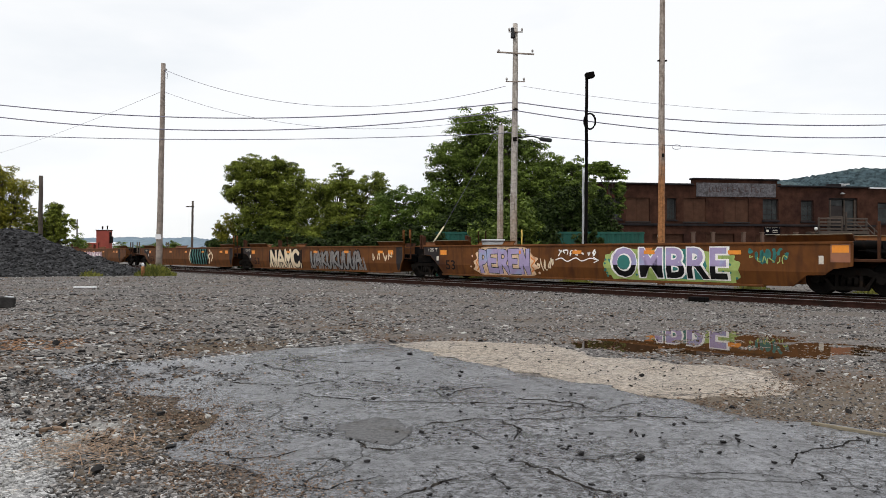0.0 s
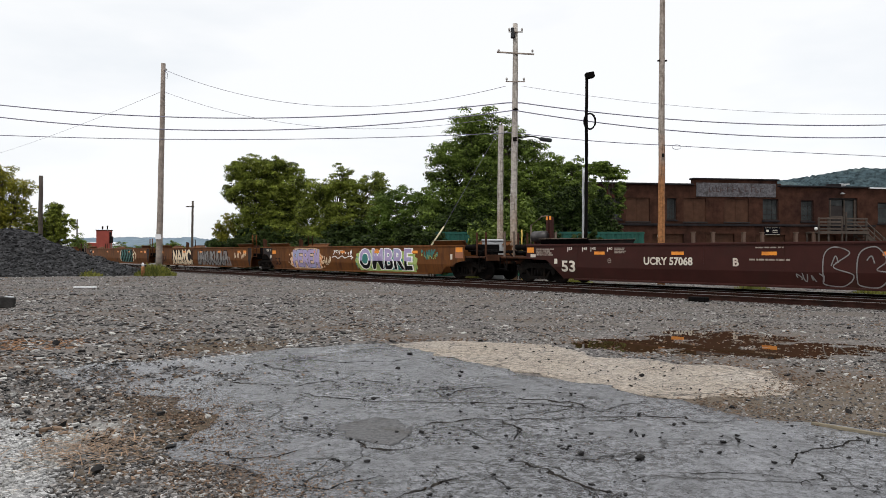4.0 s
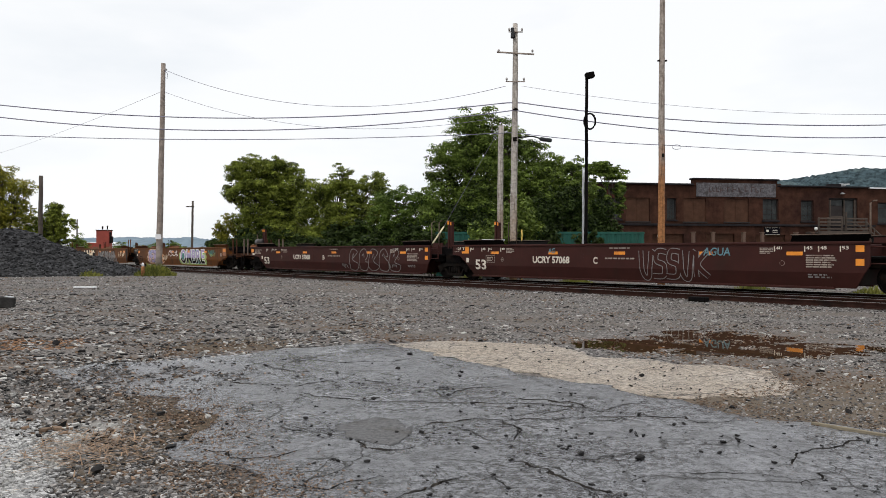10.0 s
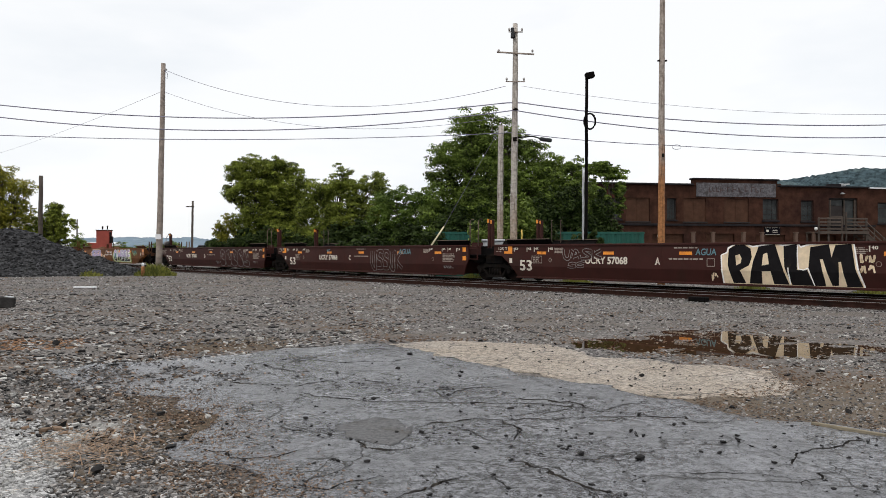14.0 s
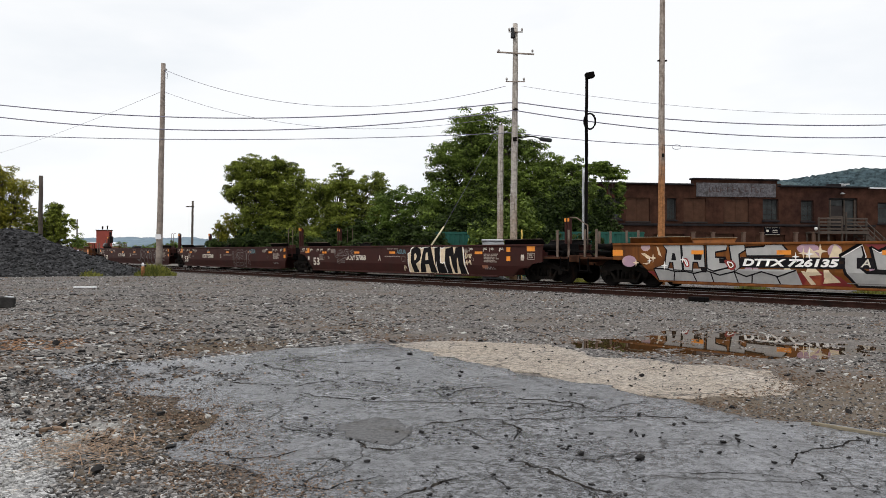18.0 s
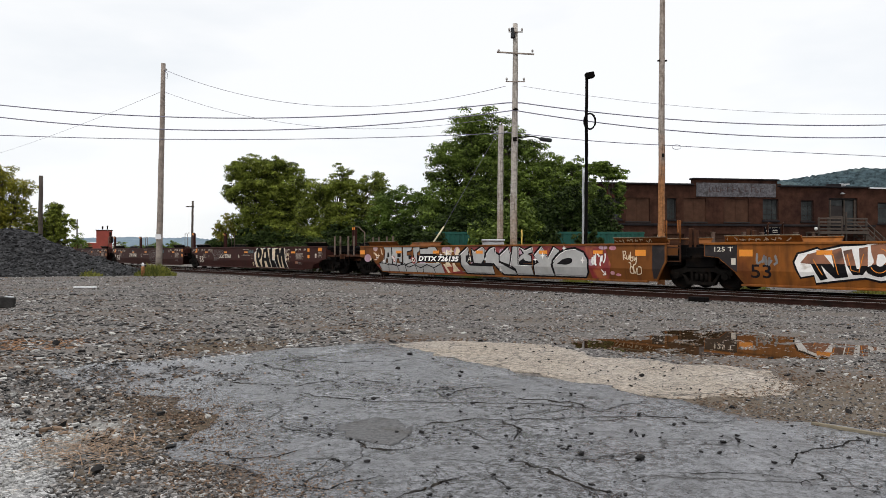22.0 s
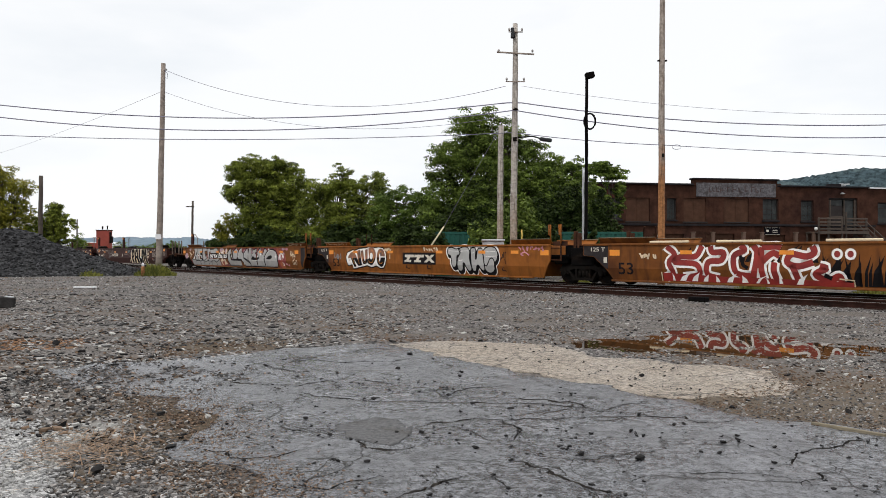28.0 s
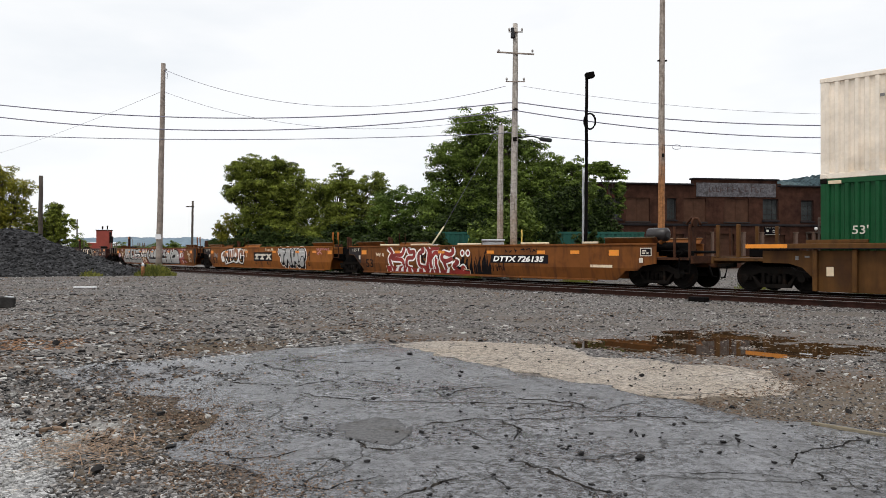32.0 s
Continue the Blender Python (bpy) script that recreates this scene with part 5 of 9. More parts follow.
for i, (a, b, lo, hi) in enumerate(openings):
    boarded = i in (1, 3, 4)
    if boarded:
        pn = part("boarding", Shape().box(((a + b) / 2, 0.14, (lo + hi) / 2), (b - a, 0.06, hi - lo)), MAT["board"], bld, "brown boarded-up window")
        part("batten", Shape().box(((a + b) / 2, 0.10, (lo + hi) / 2), (0.1, 0.04, hi - lo - 0.05)), MAT["board"], pn)
        part("sill", Shape().box(((a + b) / 2, -0.04, lo - 0.06), (b - a + 0.16, 0.14, 0.12)), MAT["frame"], pn)
        continue
    if i == 7:
        continue
    win = part("window", Shape().box(((a + b) / 2, 0.2, lo + 0.04), (b - a, 0.1, 0.08)).box(((a + b) / 2, 0.2, hi - 0.04), (b - a, 0.1, 0.08))
               .box((a + 0.04, 0.2, (lo + hi) / 2), (0.08, 0.1, hi - lo - 0.17)).box((b - 0.04, 0.2, (lo + hi) / 2), (0.08, 0.1, hi - lo - 0.17)), MAT["frame"], bld, "steel-framed factory window")
    cols, rows_ = (3, 4)
    pw, ph = (b - a - 0.16) / cols, (hi - lo - 0.16) / rows_
    for cx in range(cols):
        for cz in range(rows_):
            part("pane", Shape().box((a + 0.08 + pw * (cx + 0.5), 0.22, lo + 0.08 + ph * (cz + 0.5)), (pw - 0.028, 0.02, ph - 0.028), ch=0.003), MAT["glass"], win)
    part("sill", Shape().box(((a + b) / 2, -0.04, lo - 0.06), (b - a + 0.16, 0.14, 0.12)), MAT["stone_trim"], win)
for a, b, lo, hi in docks:
    d = part("dock_door", Shape().box(((a + b) / 2, 0.25, (lo + hi) / 2), (b - a, 0.08, hi - lo)), MAT["board"], bld, "dark loading dock shutter")
    for k in range(5):
        part("slat", Shape().box(((a + b) / 2, 0.2, lo + (hi - lo) * (k + 0.5) / 5), (b - a - 0.1, 0.03, (hi - lo) / 5 - 0.05)), MAT["board"], d)
# entrance door with side lights
ent = part("entrance", Shape().box((19.58, 0.2, 4.6), (0.12, 0.2, 2.9)).box((22.24, 0.2, 4.6), (0.10, 0.2, 2.9)).box((20.9, 0.2, 6.03), (2.52, 0.2, 0.12)), MAT["frame"], bld, "entrance with a glazed door")
for px in (19.72, 21.07, 22.12):
    part("jamb", Shape().box((px, 0.14, 4.55), (0.13, 0.12, 2.75)), MAT["wood"], ent, "weathered pale timber jamb")
part("cross_rail", Shape().box((20.40, 0.15, 4.46), (1.20, 0.10, 0.16)), MAT["wood"], ent)
part("door", Shape().box((20.40, 0.24, 4.3), (1.20, 0.06, 2.25)).box((20.40, 0.20, 3.75), (0.95, 0.03, 0.9)), MAT["frame"], ent)
part("pane", Shape().box((20.40, 0.23, 5.70), (1.18, 0.02, 0.5)), MAT["glass"], ent)
part("pane", Shape().box((21.60, 0.23, 4.6), (0.90, 0.02, 2.6)), MAT["glass"], ent)
part("pane_bar", Shape().box((21.60, 0.19, 4.35), (0.90, 0.05, 0.06)), MAT["frame"], ent)
part("chimney", Shape().box((18.3, 6, 7.25), (0.7, 0.7, 0.8)).box((18.3, 6, 7.7), (0.85, 0.85, 0.12)), MAT["brick"], bld)
part("roof_vent", Shape().tube([(24.6, 5, 7.2), (24.6, 5, 7.7)], 0.35, 12).box((24.6, 5, 7.75), (0.95, 0.95, 0.1)), MAT["white_roof"], bld, "white roof ventilator")
part("roof_vent", Shape().box((22.2, 3, 7.4), (1.0, 0.8, 0.35)), MAT["stone_trim"], bld)

# outside stair and landing
st = thing("outside_stair", "weathered grey timber stair and landing", "stairs", BLD)
part("landing", Shape().box((19.55, -0.98, 3.06), (4.75, 1.7, 0.14)), MAT["wood"], st)
part("fascia", Shape().box((19.55, -1.86, 3.04), (4.75, 0.05, 0.24)), MAT["wood"], st)
for px, py, top in ((17.25, -1.76, 4.3), (18.15, -1.76, 4.32), (19.42, -1.76, 4.3), (19.82, -1.76, 4.8), (21.74, -1.76, 4.3), (17.25, -0.25, 3.0), (21.74, -0.25, 3.0)):
    part("post", Shape().box((px, py, top / 2), (0.13, 0.13, top)), MAT["wood"], st)
for z in (3.35, 3.65, 3.93, 4.22):
    part("rail", Shape().box((18.33, -1.86, z), (2.2, 0.05, 0.13)), MAT["wood"], st)
    part("rail", Shape().box((20.78, -1.86, z), (1.95, 0.05, 0.13)), MAT["wood"], st)
for k in range(13):
    part("tread", Shape().box((21.98 + 0.27 * k, -1.0, 2.9 - 0.225 * k), (0.3, 1.3, 0.05)), MAT["wood"], st)
for yy_ in (-1.65, -0.35):
    part("stringer", Shape().plate([(21.78, 3.0), (25.48, -0.08), (25.48, -0.02), (25.18, 0.0), (21.78, 2.72)][::-1], yy_, yy_ + 0.06), MAT["wood"], st)
    part("handrail", Shape().tube([(21.76, yy_, 4.0), (25.4, yy_, 1.05)], 0.06, 6), MAT["wood"], st)
    part("guard_rail", Shape().tube([(21.76, yy_, 3.55), (25.4, yy_, 0.6)], 0.05, 6), MAT["wood"], st)
    for k in range(4):
        part("baluster", Shape().box((22.58 + 0.9 * k, yy_ - 0.03, 2.85 - 0.75 * k), (0.09, 0.07, 1.15)), MAT["wood"], st)
th = thing("door_lamp", "dull grey hooded lamp above the entrance", "lamp", BLD)
part("hood", Shape().tube([(20.66, -0.22, 6.42), (20.66, -0.22, 6.55)], [0.22, 0.08], 12), MAT["galv"], th)
part("arm", Shape().tube([(20.66, 0.0, 6.5), (20.66, -0.12, 6.62), (20.66, -0.22, 6.55)], 0.025, 6), MAT["blackmetal"], th)
th = thing("wall_sign", "small black wall sign with white lettering bars", "sign", BLD)
part("panel", Shape().box((14.08, -0.06, 3.18), (1.50, 0.06, 0.66)), MAT["black_sign"], th)
for bx, bz, bw, bh in ((13.62, 3.20, 0.22, 0.20), (14.33, 3.26, 0.46, 0.05), (14.33, 3.10, 0.52, 0.04)):
    part("lettering", Shape().box((bx, -0.095, bz), (bw, 0.012, bh)), MAT["whitepaint"], th)
part("border", Shape().box((14.08, -0.093, 3.46), (1.42, 0.01, 0.018)).box((14.08, -0.093, 2.9), (1.42, 0.01, 0.018)), MAT["whitepaint"], th)
for lx, lz in ((18.12, 3.40), (3.7, 2.75)):
    th = thing("wall_lamp", "small white globe lamp on the brick wall", "lamp", BLD, "wall lamps")
    part("globe", Shape().tube([(lx, -0.2, lz - 0.14), (lx, -0.2, lz - 0.08), (lx, -0.2, lz + 0.08), (lx, -0.2, lz + 0.14)], [0.06, 0.15, 0.15, 0.06], 10), MAT["white_lamp"], th)
    part("bracket", Shape().box((lx, -0.03, lz + 0.18), (0.1, 0.12, 0.1)).tube([(lx, -0.08, lz + 0.18), (lx, -0.2, lz + 0.14)], 0.025, 6), MAT["blackmetal"], th)
for px in (6.2, 7.95, 10.7, 12.4, 15.5, 17.2):
    th = thing("dock_post", "tan painted loading dock post", "post", BLD @ pose(px, -1.2, 0), "dock posts")
    part("shaft", Shape().box((0, 0, 1.5), (0.26, 0.26, 3.0)), MAT["bollard"], th)
    part("cap", Shape().box((0, 0, 3.03), (0.32, 0.32, 0.08)), MAT["bollard"], th)

# ---- green container behind the scrub ----
def corrugated(L, W, H, pitch=0.28, depth=0.036, ends=True):
    """Box with trapezoid-corrugated walls."""
    s = Shape()

    def wall_run(length, fix, axis, flip):
        n = int(round(length / pitch))
        p = length / n
        prof = []
        for i in range(n):
            for f, d in ((0.0, 0), (0.30, 0), (0.44, depth), (0.80, depth), (0.94, 0)):
                prof.append(((i + f) * p - length / 2, d))
        prof.append((length / 2, 0))
        vs = []
        for t, d in prof:
            for z in (0.16, H - 0.14):
                vs.append((t, fix + d * (1 if fix < 0 else -1), z) if axis == 0 else (fix + d * (1 if fix < 0 else -1), t, z))
        fs = [(2 * i, 2 * i + 2, 2 * i + 3, 2 * i + 1) for i in range(len(prof) - 1)]
        s.add(vs, [f[::-1] if flip else f for f in fs])

    wall_run(L - 0.3, -W / 2 + 0.01, 0, False)
    wall_run(L - 0.3, W / 2 - 0.01, 0, True)
    wall_run(W - 0.3, -L / 2 + 0.01, 1, True)
    wall_run(W - 0.3, L / 2 - 0.01, 1, False)
    s.box((0, 0, H - 0.09), (L - 0.2, W - 0.1, 0.06)).box((0, 0, 0.1), (L - 0.2, W - 0.1, 0.1))
    return s


def container_frame(L, W, H):
    s = Shape()
    for sx in (-1, 1):
        for sy in (-1, 1):
            s.box((sx * (L / 2 - 0.08), sy * (W / 2 - 0.08), H / 2), (0.16, 0.16, H))
            for z in (0.06, H - 0.06):
                s.box((sx * (L / 2 - 0.08), sy * (W / 2 - 0.08), z), (0.19, 0.18, 0.12))
        s.box((sx * (L / 2 - 0.07), 0, H - 0.06), (0.12, W - 0.32, 0.11)).box((sx * (L / 2 - 0.07), 0, 0.08), (0.12, W - 0.32, 0.15))
    for sy in (-1, 1):
        s.box((0, sy * (W / 2 - 0.06), H - 0.07), (L - 0.32, 0.1, 0.14)).box((0, sy * (W / 2 - 0.06), 0.08), (L - 0.32, 0.1, 0.16))
    return s


for cx0, cx1 in ((-0.42, 11.75),):
    th = thing("freight_container", "faded teal corrugated steel container standing in scrub", "container", pose((cx0 + cx1) / 2, 46, gz((cx0 + cx1) / 2, 46)))
    part("wall_panel", corrugated(cx1 - cx0, 2.44, 2.59), MAT["teal_box"], th)
    part("frame", container_frame(cx1 - cx0, 2.44, 2.59), MAT["teal_box"], th)

# ---- far left: red works, long pale roof ----
th = thing("red_works", "red-painted stepped industrial building", "building", pose(-65, 142, 0))
part("hall", Shape().box((0.1, 0, 1.5), (2.2, 1.6, 3.1)), MAT["red_wall"], th)
part("tower", Shape().box((2.4, -0.2, 2.65), (2.4, 1.3, 5.3)), MAT["red_wall"], th)
part("roof", Shape().box((2.4, -0.2, 5.36), (2.55, 1.5, 0.12)), MAT["stone_trim"], th)
part("stack", Shape().tube([(2.0, 0, 5.5), (2.0, 0, 6.1)], 0.14, 8), MAT["steel"], th)
part("stack", Shape().tube([(2.9, 0, 5.5), (2.9, 0, 6.2)], 0.12, 8), MAT["steel"], th)
part("pipework", Shape().box((3.5, -0.5, 4.2), (0.5, 0.6, 1.6)).box((3.8, -0.5, 3.6), (0.5, 0.6, 1.2)), MAT["steel"], th)
th = thing("long_shed", "long low shed with a white roof", "building", pose(-117, 190, 0))
part("wall", Shape().box((0, 0, 1.1), (70, 10, 2.36)), MAT["concrete"], th)
part("roof", Shape().add([(-36, -6, 2.3), (36, -6, 2.3), (36, 1, 3.7), (-36, 1, 3.7), (36, 6, 2.3), (-36, 6, 2.3)], [(0, 1, 2, 3), (3, 2, 4, 5), (1, 4, 2), (0, 3, 5), (0, 5, 4, 1)]), MAT["white_roof"], th)
th = thing("grey_shed", "small pale grey shed", "building", pose(-73, 140, 0))
part("wall", Shape().box((0, 0, 2.3), (4.2, 5, 4.7)), MAT["concrete"], th)
part("roof", Shape().box((0, 0, 4.75), (4.5, 5.3, 0.2)), MAT["white_roof"], th)


# ---- poles and wires ----
def pole(name, x, y, top, r0, r1, material, label, lean=0.0, group="", base=None):
    th = thing(name, label, "pole", pose(x, y, (gz(x, y) if base is None else base) - 0.02, 0, lean, 0), group)
    s = Shape()
    rs = random.Random(int(100 * abs(x)) + 7)
    pts = [(rs.uniform(-0.012, 0.012), rs.uniform(-0.012, 0.012), top * k / 10) for k in range(11)]
    s.tube(pts, [r0 + (r1 - r0) * k / 10 for k in range(11)], 12)
    part("shaft", s, material, th)
    return th


lp = pole("utility_pole", -17.19, 46.4, 12.85, 0.20, 0.13, MAT["pole"], "weathered grey wooden utility pole", 1.2)
part("tag", Shape().box((0, -0.2, 2.35), (0.34, 0.03, 0.3)), MAT["pale_litter"], lp, "pale tag plate")
part("insulator", Shape().tube([(0.1, -0.1, 12.45), (0.26, -0.16, 12.45)], 0.05, 8), MAT["insulator"], lp)
part("wire_loop", Shape().tube([(0.12, -0.1, 12.4), (0.3, -0.1, 12.2), (0.28, -0.1, 11.9), (0.16, -0.1, 12.0)], 0.018, 5), MAT["wire"], lp)
TWIN = two_tone("bleached_pole_wood", (0.27, 0.17, 0.10), (0.42, 0.385, 0.35), 1.2, 4.2)
p9 = pole("utility_pole", 3.48, 38, 12.75, 0.19, 0.12, TWIN, "tall grey wooden power pole with crossarms", 0.5)
for z, w in ((11.25, 1.85), (12.3, 0.7), (9.85, 0.95)):
    arm = part("crossarm", Shape().box((0, -0.17, z), (w, 0.07, 0.07 if w > 1 else 0.04), 0, None, 3 if w > 1 else 0), MAT["pole"], p9)
    for sx in (-0.45, 0.45):
        part("insulator", Shape().tube([(sx * w, -0.17, z + 0.05), (sx * w, -0.17, z + 0.13), (sx * w, -0.17, z + 0.19)], [0.035, 0.06, 0.035], 8), MAT["insulator"], arm)
part("switch", Shape().box((-0.16, -0.15, 12.25), (0.16, 0.2, 0.5)).tube([(-0.16, -0.2, 12.5), (-0.05, -0.2, 12.0)], 0.05, 6), MAT["blackmetal"], p9, "black fuse switch")
part("bracket", Shape().tube([(0, -0.12, 8.55), (0.12, -0.3, 8.45), (-0.12, -0.3, 8.45)], 0.04, 6).box((0, -0.2, 7.0), (0.2, 0.1, 0.2)), MAT["steel"], p9)
# lamp arm reaching out of the tree
part("lamp_arm", Shape().tube([(0.1, 0, 7.1), (0.9, 0.1, 7.2), (1.35, 0.1, 7.08)], 0.035, 6), MAT["steel"], p9)
part("lamp_head", Shape().box((1.56, 0.1, 7.03), (0.62, 0.24, 0.18), 0, 0.05, 8), MAT["blackmetal"], p9, "dark street lamp head")
pole("cut_off_pole", 2.85, 38.6, 7.8, 0.17, 0.13, TWIN, "cut-off grey wooden pole stub", 0.5)
po = pole("utility_pole", 9.52, 33.5, 13.6, 0.165, 0.112, two_tone("half_bleached_pole_wood", (0.33, 0.150, 0.062), (0.33, 0.285, 0.25), 4.2, 6.8), "wooden utility pole, orange below and bleached grey above", 0.3)
part("clamp", Shape().box((0, -0.02, 9.8), (0.42, 0.1, 0.06)).box((0.02, -0.15, 5.65), (0.1, 0.1, 0.16)), MAT["steel"], po)
part("wire_coil", Shape().tube([(0.62 + 0.2 * math.cos(a * 0.5), -0.1, 6.02 + 0.1 * math.sin(a * 0.5)) for a in range(13)], 0.012, 5), MAT["wire"], po)
bp = pole("yard_light", 6.6, 35.5, 9.55, 0.085, 0.07, MAT["black"], "black steel yard light pole with a floodlight", 0.3)
part("flood_head", Shape().box((0.12, -0.1, 9.6), (0.42, 0.3, 0.28), 0, 0.04, -12), MAT["black"], bp, "black box floodlight")
part("coil", Shape().tube([(0.13 + 0.26 * math.cos(a * math.pi / 12), -0.12, 7.48 + 0.36 * math.sin(a * math.pi / 12)) for a in range(25)], 0.045, 6, False), MAT["black"], bp, "black cable coil hung on the pole")
pole("grey_post", 6.60, 36.2, 5.4, 0.06, 0.055, MAT["galv"], "thin galvanised steel post", 0.2)
pole("short_post", -27.3, 52, 6.6, 0.15, 0.13, MAT["pole_dark"], "dark wooden pole stub behind the stone heap", 0.4)
fp = pole("utility_pole", -31.1, 95, 7.7, 0.16, 0.12, MAT["pole_dark"], "far utility pole with one crossarm", 0.8)
part("crossarm", Shape().box((-0.3, 0, 7.0), (1.0, 0.1, 0.12)), MAT["pole_dark"], fp)
pole("utility_pole", -62, 130, 6.9, 0.14, 0.1, MAT["pole_dark"], "thin dark pole far away")
th = pole("yellow_post", 3.75, 36.5, 2.5, 0.03, 0.03, MAT["yellowplastic"], "thin yellow plastic marker pole")
th = thing("guy_guard", "pale straw-coloured guard rod on the guy wire", "guy guard", pose(0, 41, 0))
part("shaft", Shape().tube([(-1.83, 0, -0.05), (-0.55, 0, 1.89), (0.05, 0, 2.79)], 0.045, 8), mat("sun_bleached_guard", (0.56, 0.50, 0.33), 0.7, 0, 0.2, 6, (0.4, 0.33, 0.2), 0.05, 2, 0.1, 30), th)


def wire(a, b, sag, r, label="black overhead cable between poles", n=40):
    a, b = Vector(a), Vector(b)
    pts = [a.lerp(b, k / n) - Vector((0, 0, sag * 4 * (k / n) * (1 - k / n))) for k in range(n + 1)]
    th = thing("cable", label, "cable", pose(0, 0, 0), "overhead cables")
    part("strand", Shape().tube(pts, r, 5, False), MAT["wire"], th)


wire((-26.5, 38, 9.3), (2.9, 38, 8.80), 0.97, 0.027, "thick overhead cable strung along the street")
wire((2.9, 38, 8.80), (3.9, 38, 8.82), -0.02, 0.030, n=4)
wire((3.9, 38, 8.82), (33, 38, 8.55), 0.98, 0.027, "thick overhead cable strung along the street")
wire((-26.5, 37.8, 8.72), (3.5, 37.8, 8.42), 1.14, 0.027, "thick overhead cable strung along the street")
wire((3.5, 37.8, 8.42), (33, 37.8, 8.0), 1.14, 0.027, "thick overhead cable strung along the street")
wire((-26.5, 38.2, 7.45), (3.5, 38.2, 7.38), 0.38, 0.019)
wire((3.5, 38.2, 7.38), (9.5, 33.4, 6.1), 0.08, 0.018)
wire((9.5, 33.4, 6.1), (33, 33.5, 5.27), 0.15, 0.015)
wire((-16.85, 46.4, 12.45), (3.1, 38, 9.65), 1.56, 0.013)
wire((-16.95, 46.4, 11.15), (3.3, 38, 8.2), 1.35, 0.010)
wire((3.9, 38, 9.66), (33, 38, 8.9), 1.0, 0.009)
wire((-17.0, 46.4, 11.15), (-49.1, 80, 10.9), 0.3, 0.009)
wire((2.8, 38.6, 7.55), (0.03, 41, 2.76), 0.0, 0.010, "straight guy wire from the cut-off pole", n=4)

cb = thing("utility_cabinet", "pale grey metal cabinet beside the line", "cabinet", pose(2.36, 36.2, gz(2.36, 36.2)))
part("body", Shape().box((0, 0, 0.95), (1.0, 0.6, 1.95), 0, 0.03), MAT["galv"], cb)
part("lid", Shape().box((0, 0, 1.97), (1.08, 0.68, 0.1), 0, 0.02), MAT["galv"], cb)
part("door", Shape().box((0, -0.31, 1.0), (0.86, 0.03, 1.6), 0, 0.01), MAT["galv"], cb)

# ---- stone heap ----
th = thing("stone_heap", "heap of black crushed stone", "stone heap", pose(-24.9, 47.5, 0))
nx_, ny_ = 110, 60
hx, hy = np.meshgrid(np.linspace(-11, 7.8, nx_), np.linspace(-4.5, 4.5, ny_))


def heap_z(x, y):
    d1 = np.hypot(np.maximum(np.abs(x + 3.5) - 2.2, 0) * (np.where(x > -3.5, 0.80, 1.0)), y * 1.25)
    d2 = np.hypot((x - 2.0) * 0.9, y * 1.3)
    z = np.maximum(2.85 - 0.55 * d1, 1.5 - 0.36 * d2)
    return z + 0.07 * wave(x, y, 51, 1.6, 4)


hz = np.maximum(heap_z(hx, hy), -0.15)
hv = np.stack([hx.ravel(), hy.ravel(), hz.ravel()], 1)
ii = np.arange(nx_ * ny_).reshape(ny_, nx_)
hf = np.stack([ii[:-1, :-1].ravel(), ii[:-1, 1:].ravel(), ii[1:, 1:].ravel(), ii[1:, :-1].ravel()], 1)
HEAP = mat("black_crushed_stone", (0.038, 0.038, 0.041), 0.75, 0, 0.4, 9, (0.035, 0.035, 0.038), 0.05, 0.8, 0.7, 18)
part("mound", array_mesh("mound", hv, hf, True), HEAP, th)
rng = np.random.RandomState(5)
px, py = rng.uniform(-11, 7.5, 26000), rng.uniform(-4.4, 2, 26000)
pz = heap_z(px, py)
k = pz > 0.0
HEAPST = mat("black_stone_lumps", (0.062, 0.062, 0.065), 0.75, 0, 0.3, 20, None, 0, 1, 0, island=0.95, spec=0.25)
ob = scatter("loose_stone", px[k], py[k], 0.05 + 0.16 * rng.uniform(0, 1, k.sum()) ** 2, HEAPST, "loose black stones", "stone", 9, 0, pz[k])
for key in ("category", "label"):
    del ob[key]
ob.parent = th

# ---- small things on the lot ----
th = thing("edging_strip", "worn pale timber edging along the asphalt", "edging", pose(0, 0, 0))
for k in range(3):
    ax, ay = 3.08 + 0.36 * k, 6.40 - 0.43 * k
    part("batten", Shape().box((ax + 0.18, ay - 0.215, gz(ax, ay) + 0.022), (0.57, 0.035, 0.03), -50 - 2 * k), MAT["edging"], th)
th = thing("concrete_block", "broken dark concrete block lying on gravel", "concrete block", pose(-11.35, 19.9, gz(-11.35, 19.9), 0, 8, 25))
part("block", Shape().box((0, 0, 0.13), (0.42, 0.34, 0.3), 0, 0.03), MAT["dark_concrete"], th)
part("strap", Shape().box((0.05, -0.01, 0.285), (0.2, 0.3, 0.03), 0, 0.008), MAT["galv"], th)
th = thing("marker_cone", "small weathered yellow and white marker bollard", "marker", pose(-17.6, 45.0, gz(-17.6, 45.0)))
part("base", Shape().tube([(0, 0, 0), (0, 0, 0.5), (0, 0, 0.58)], [0.11, 0.10, 0.08], 12), MAT["pole_orange"], th)
part("cap", Shape().tube([(0, 0, 0.58), (0, 0, 0.74), (0, 0, 0.80)], [0.08, 0.07, 0.02], 12), MAT["pale_litter"], th)
th = thing("timber_plank", "pale weathered plank lying on gravel", "plank", pose(-14.0, 30.0, gz(-14, 30) + 0.02, 0, 0, 6))
part("board", Shape().box((0, 0, 0.03), (0.85, 0.16, 0.06)), MAT["pale_litter"], th)
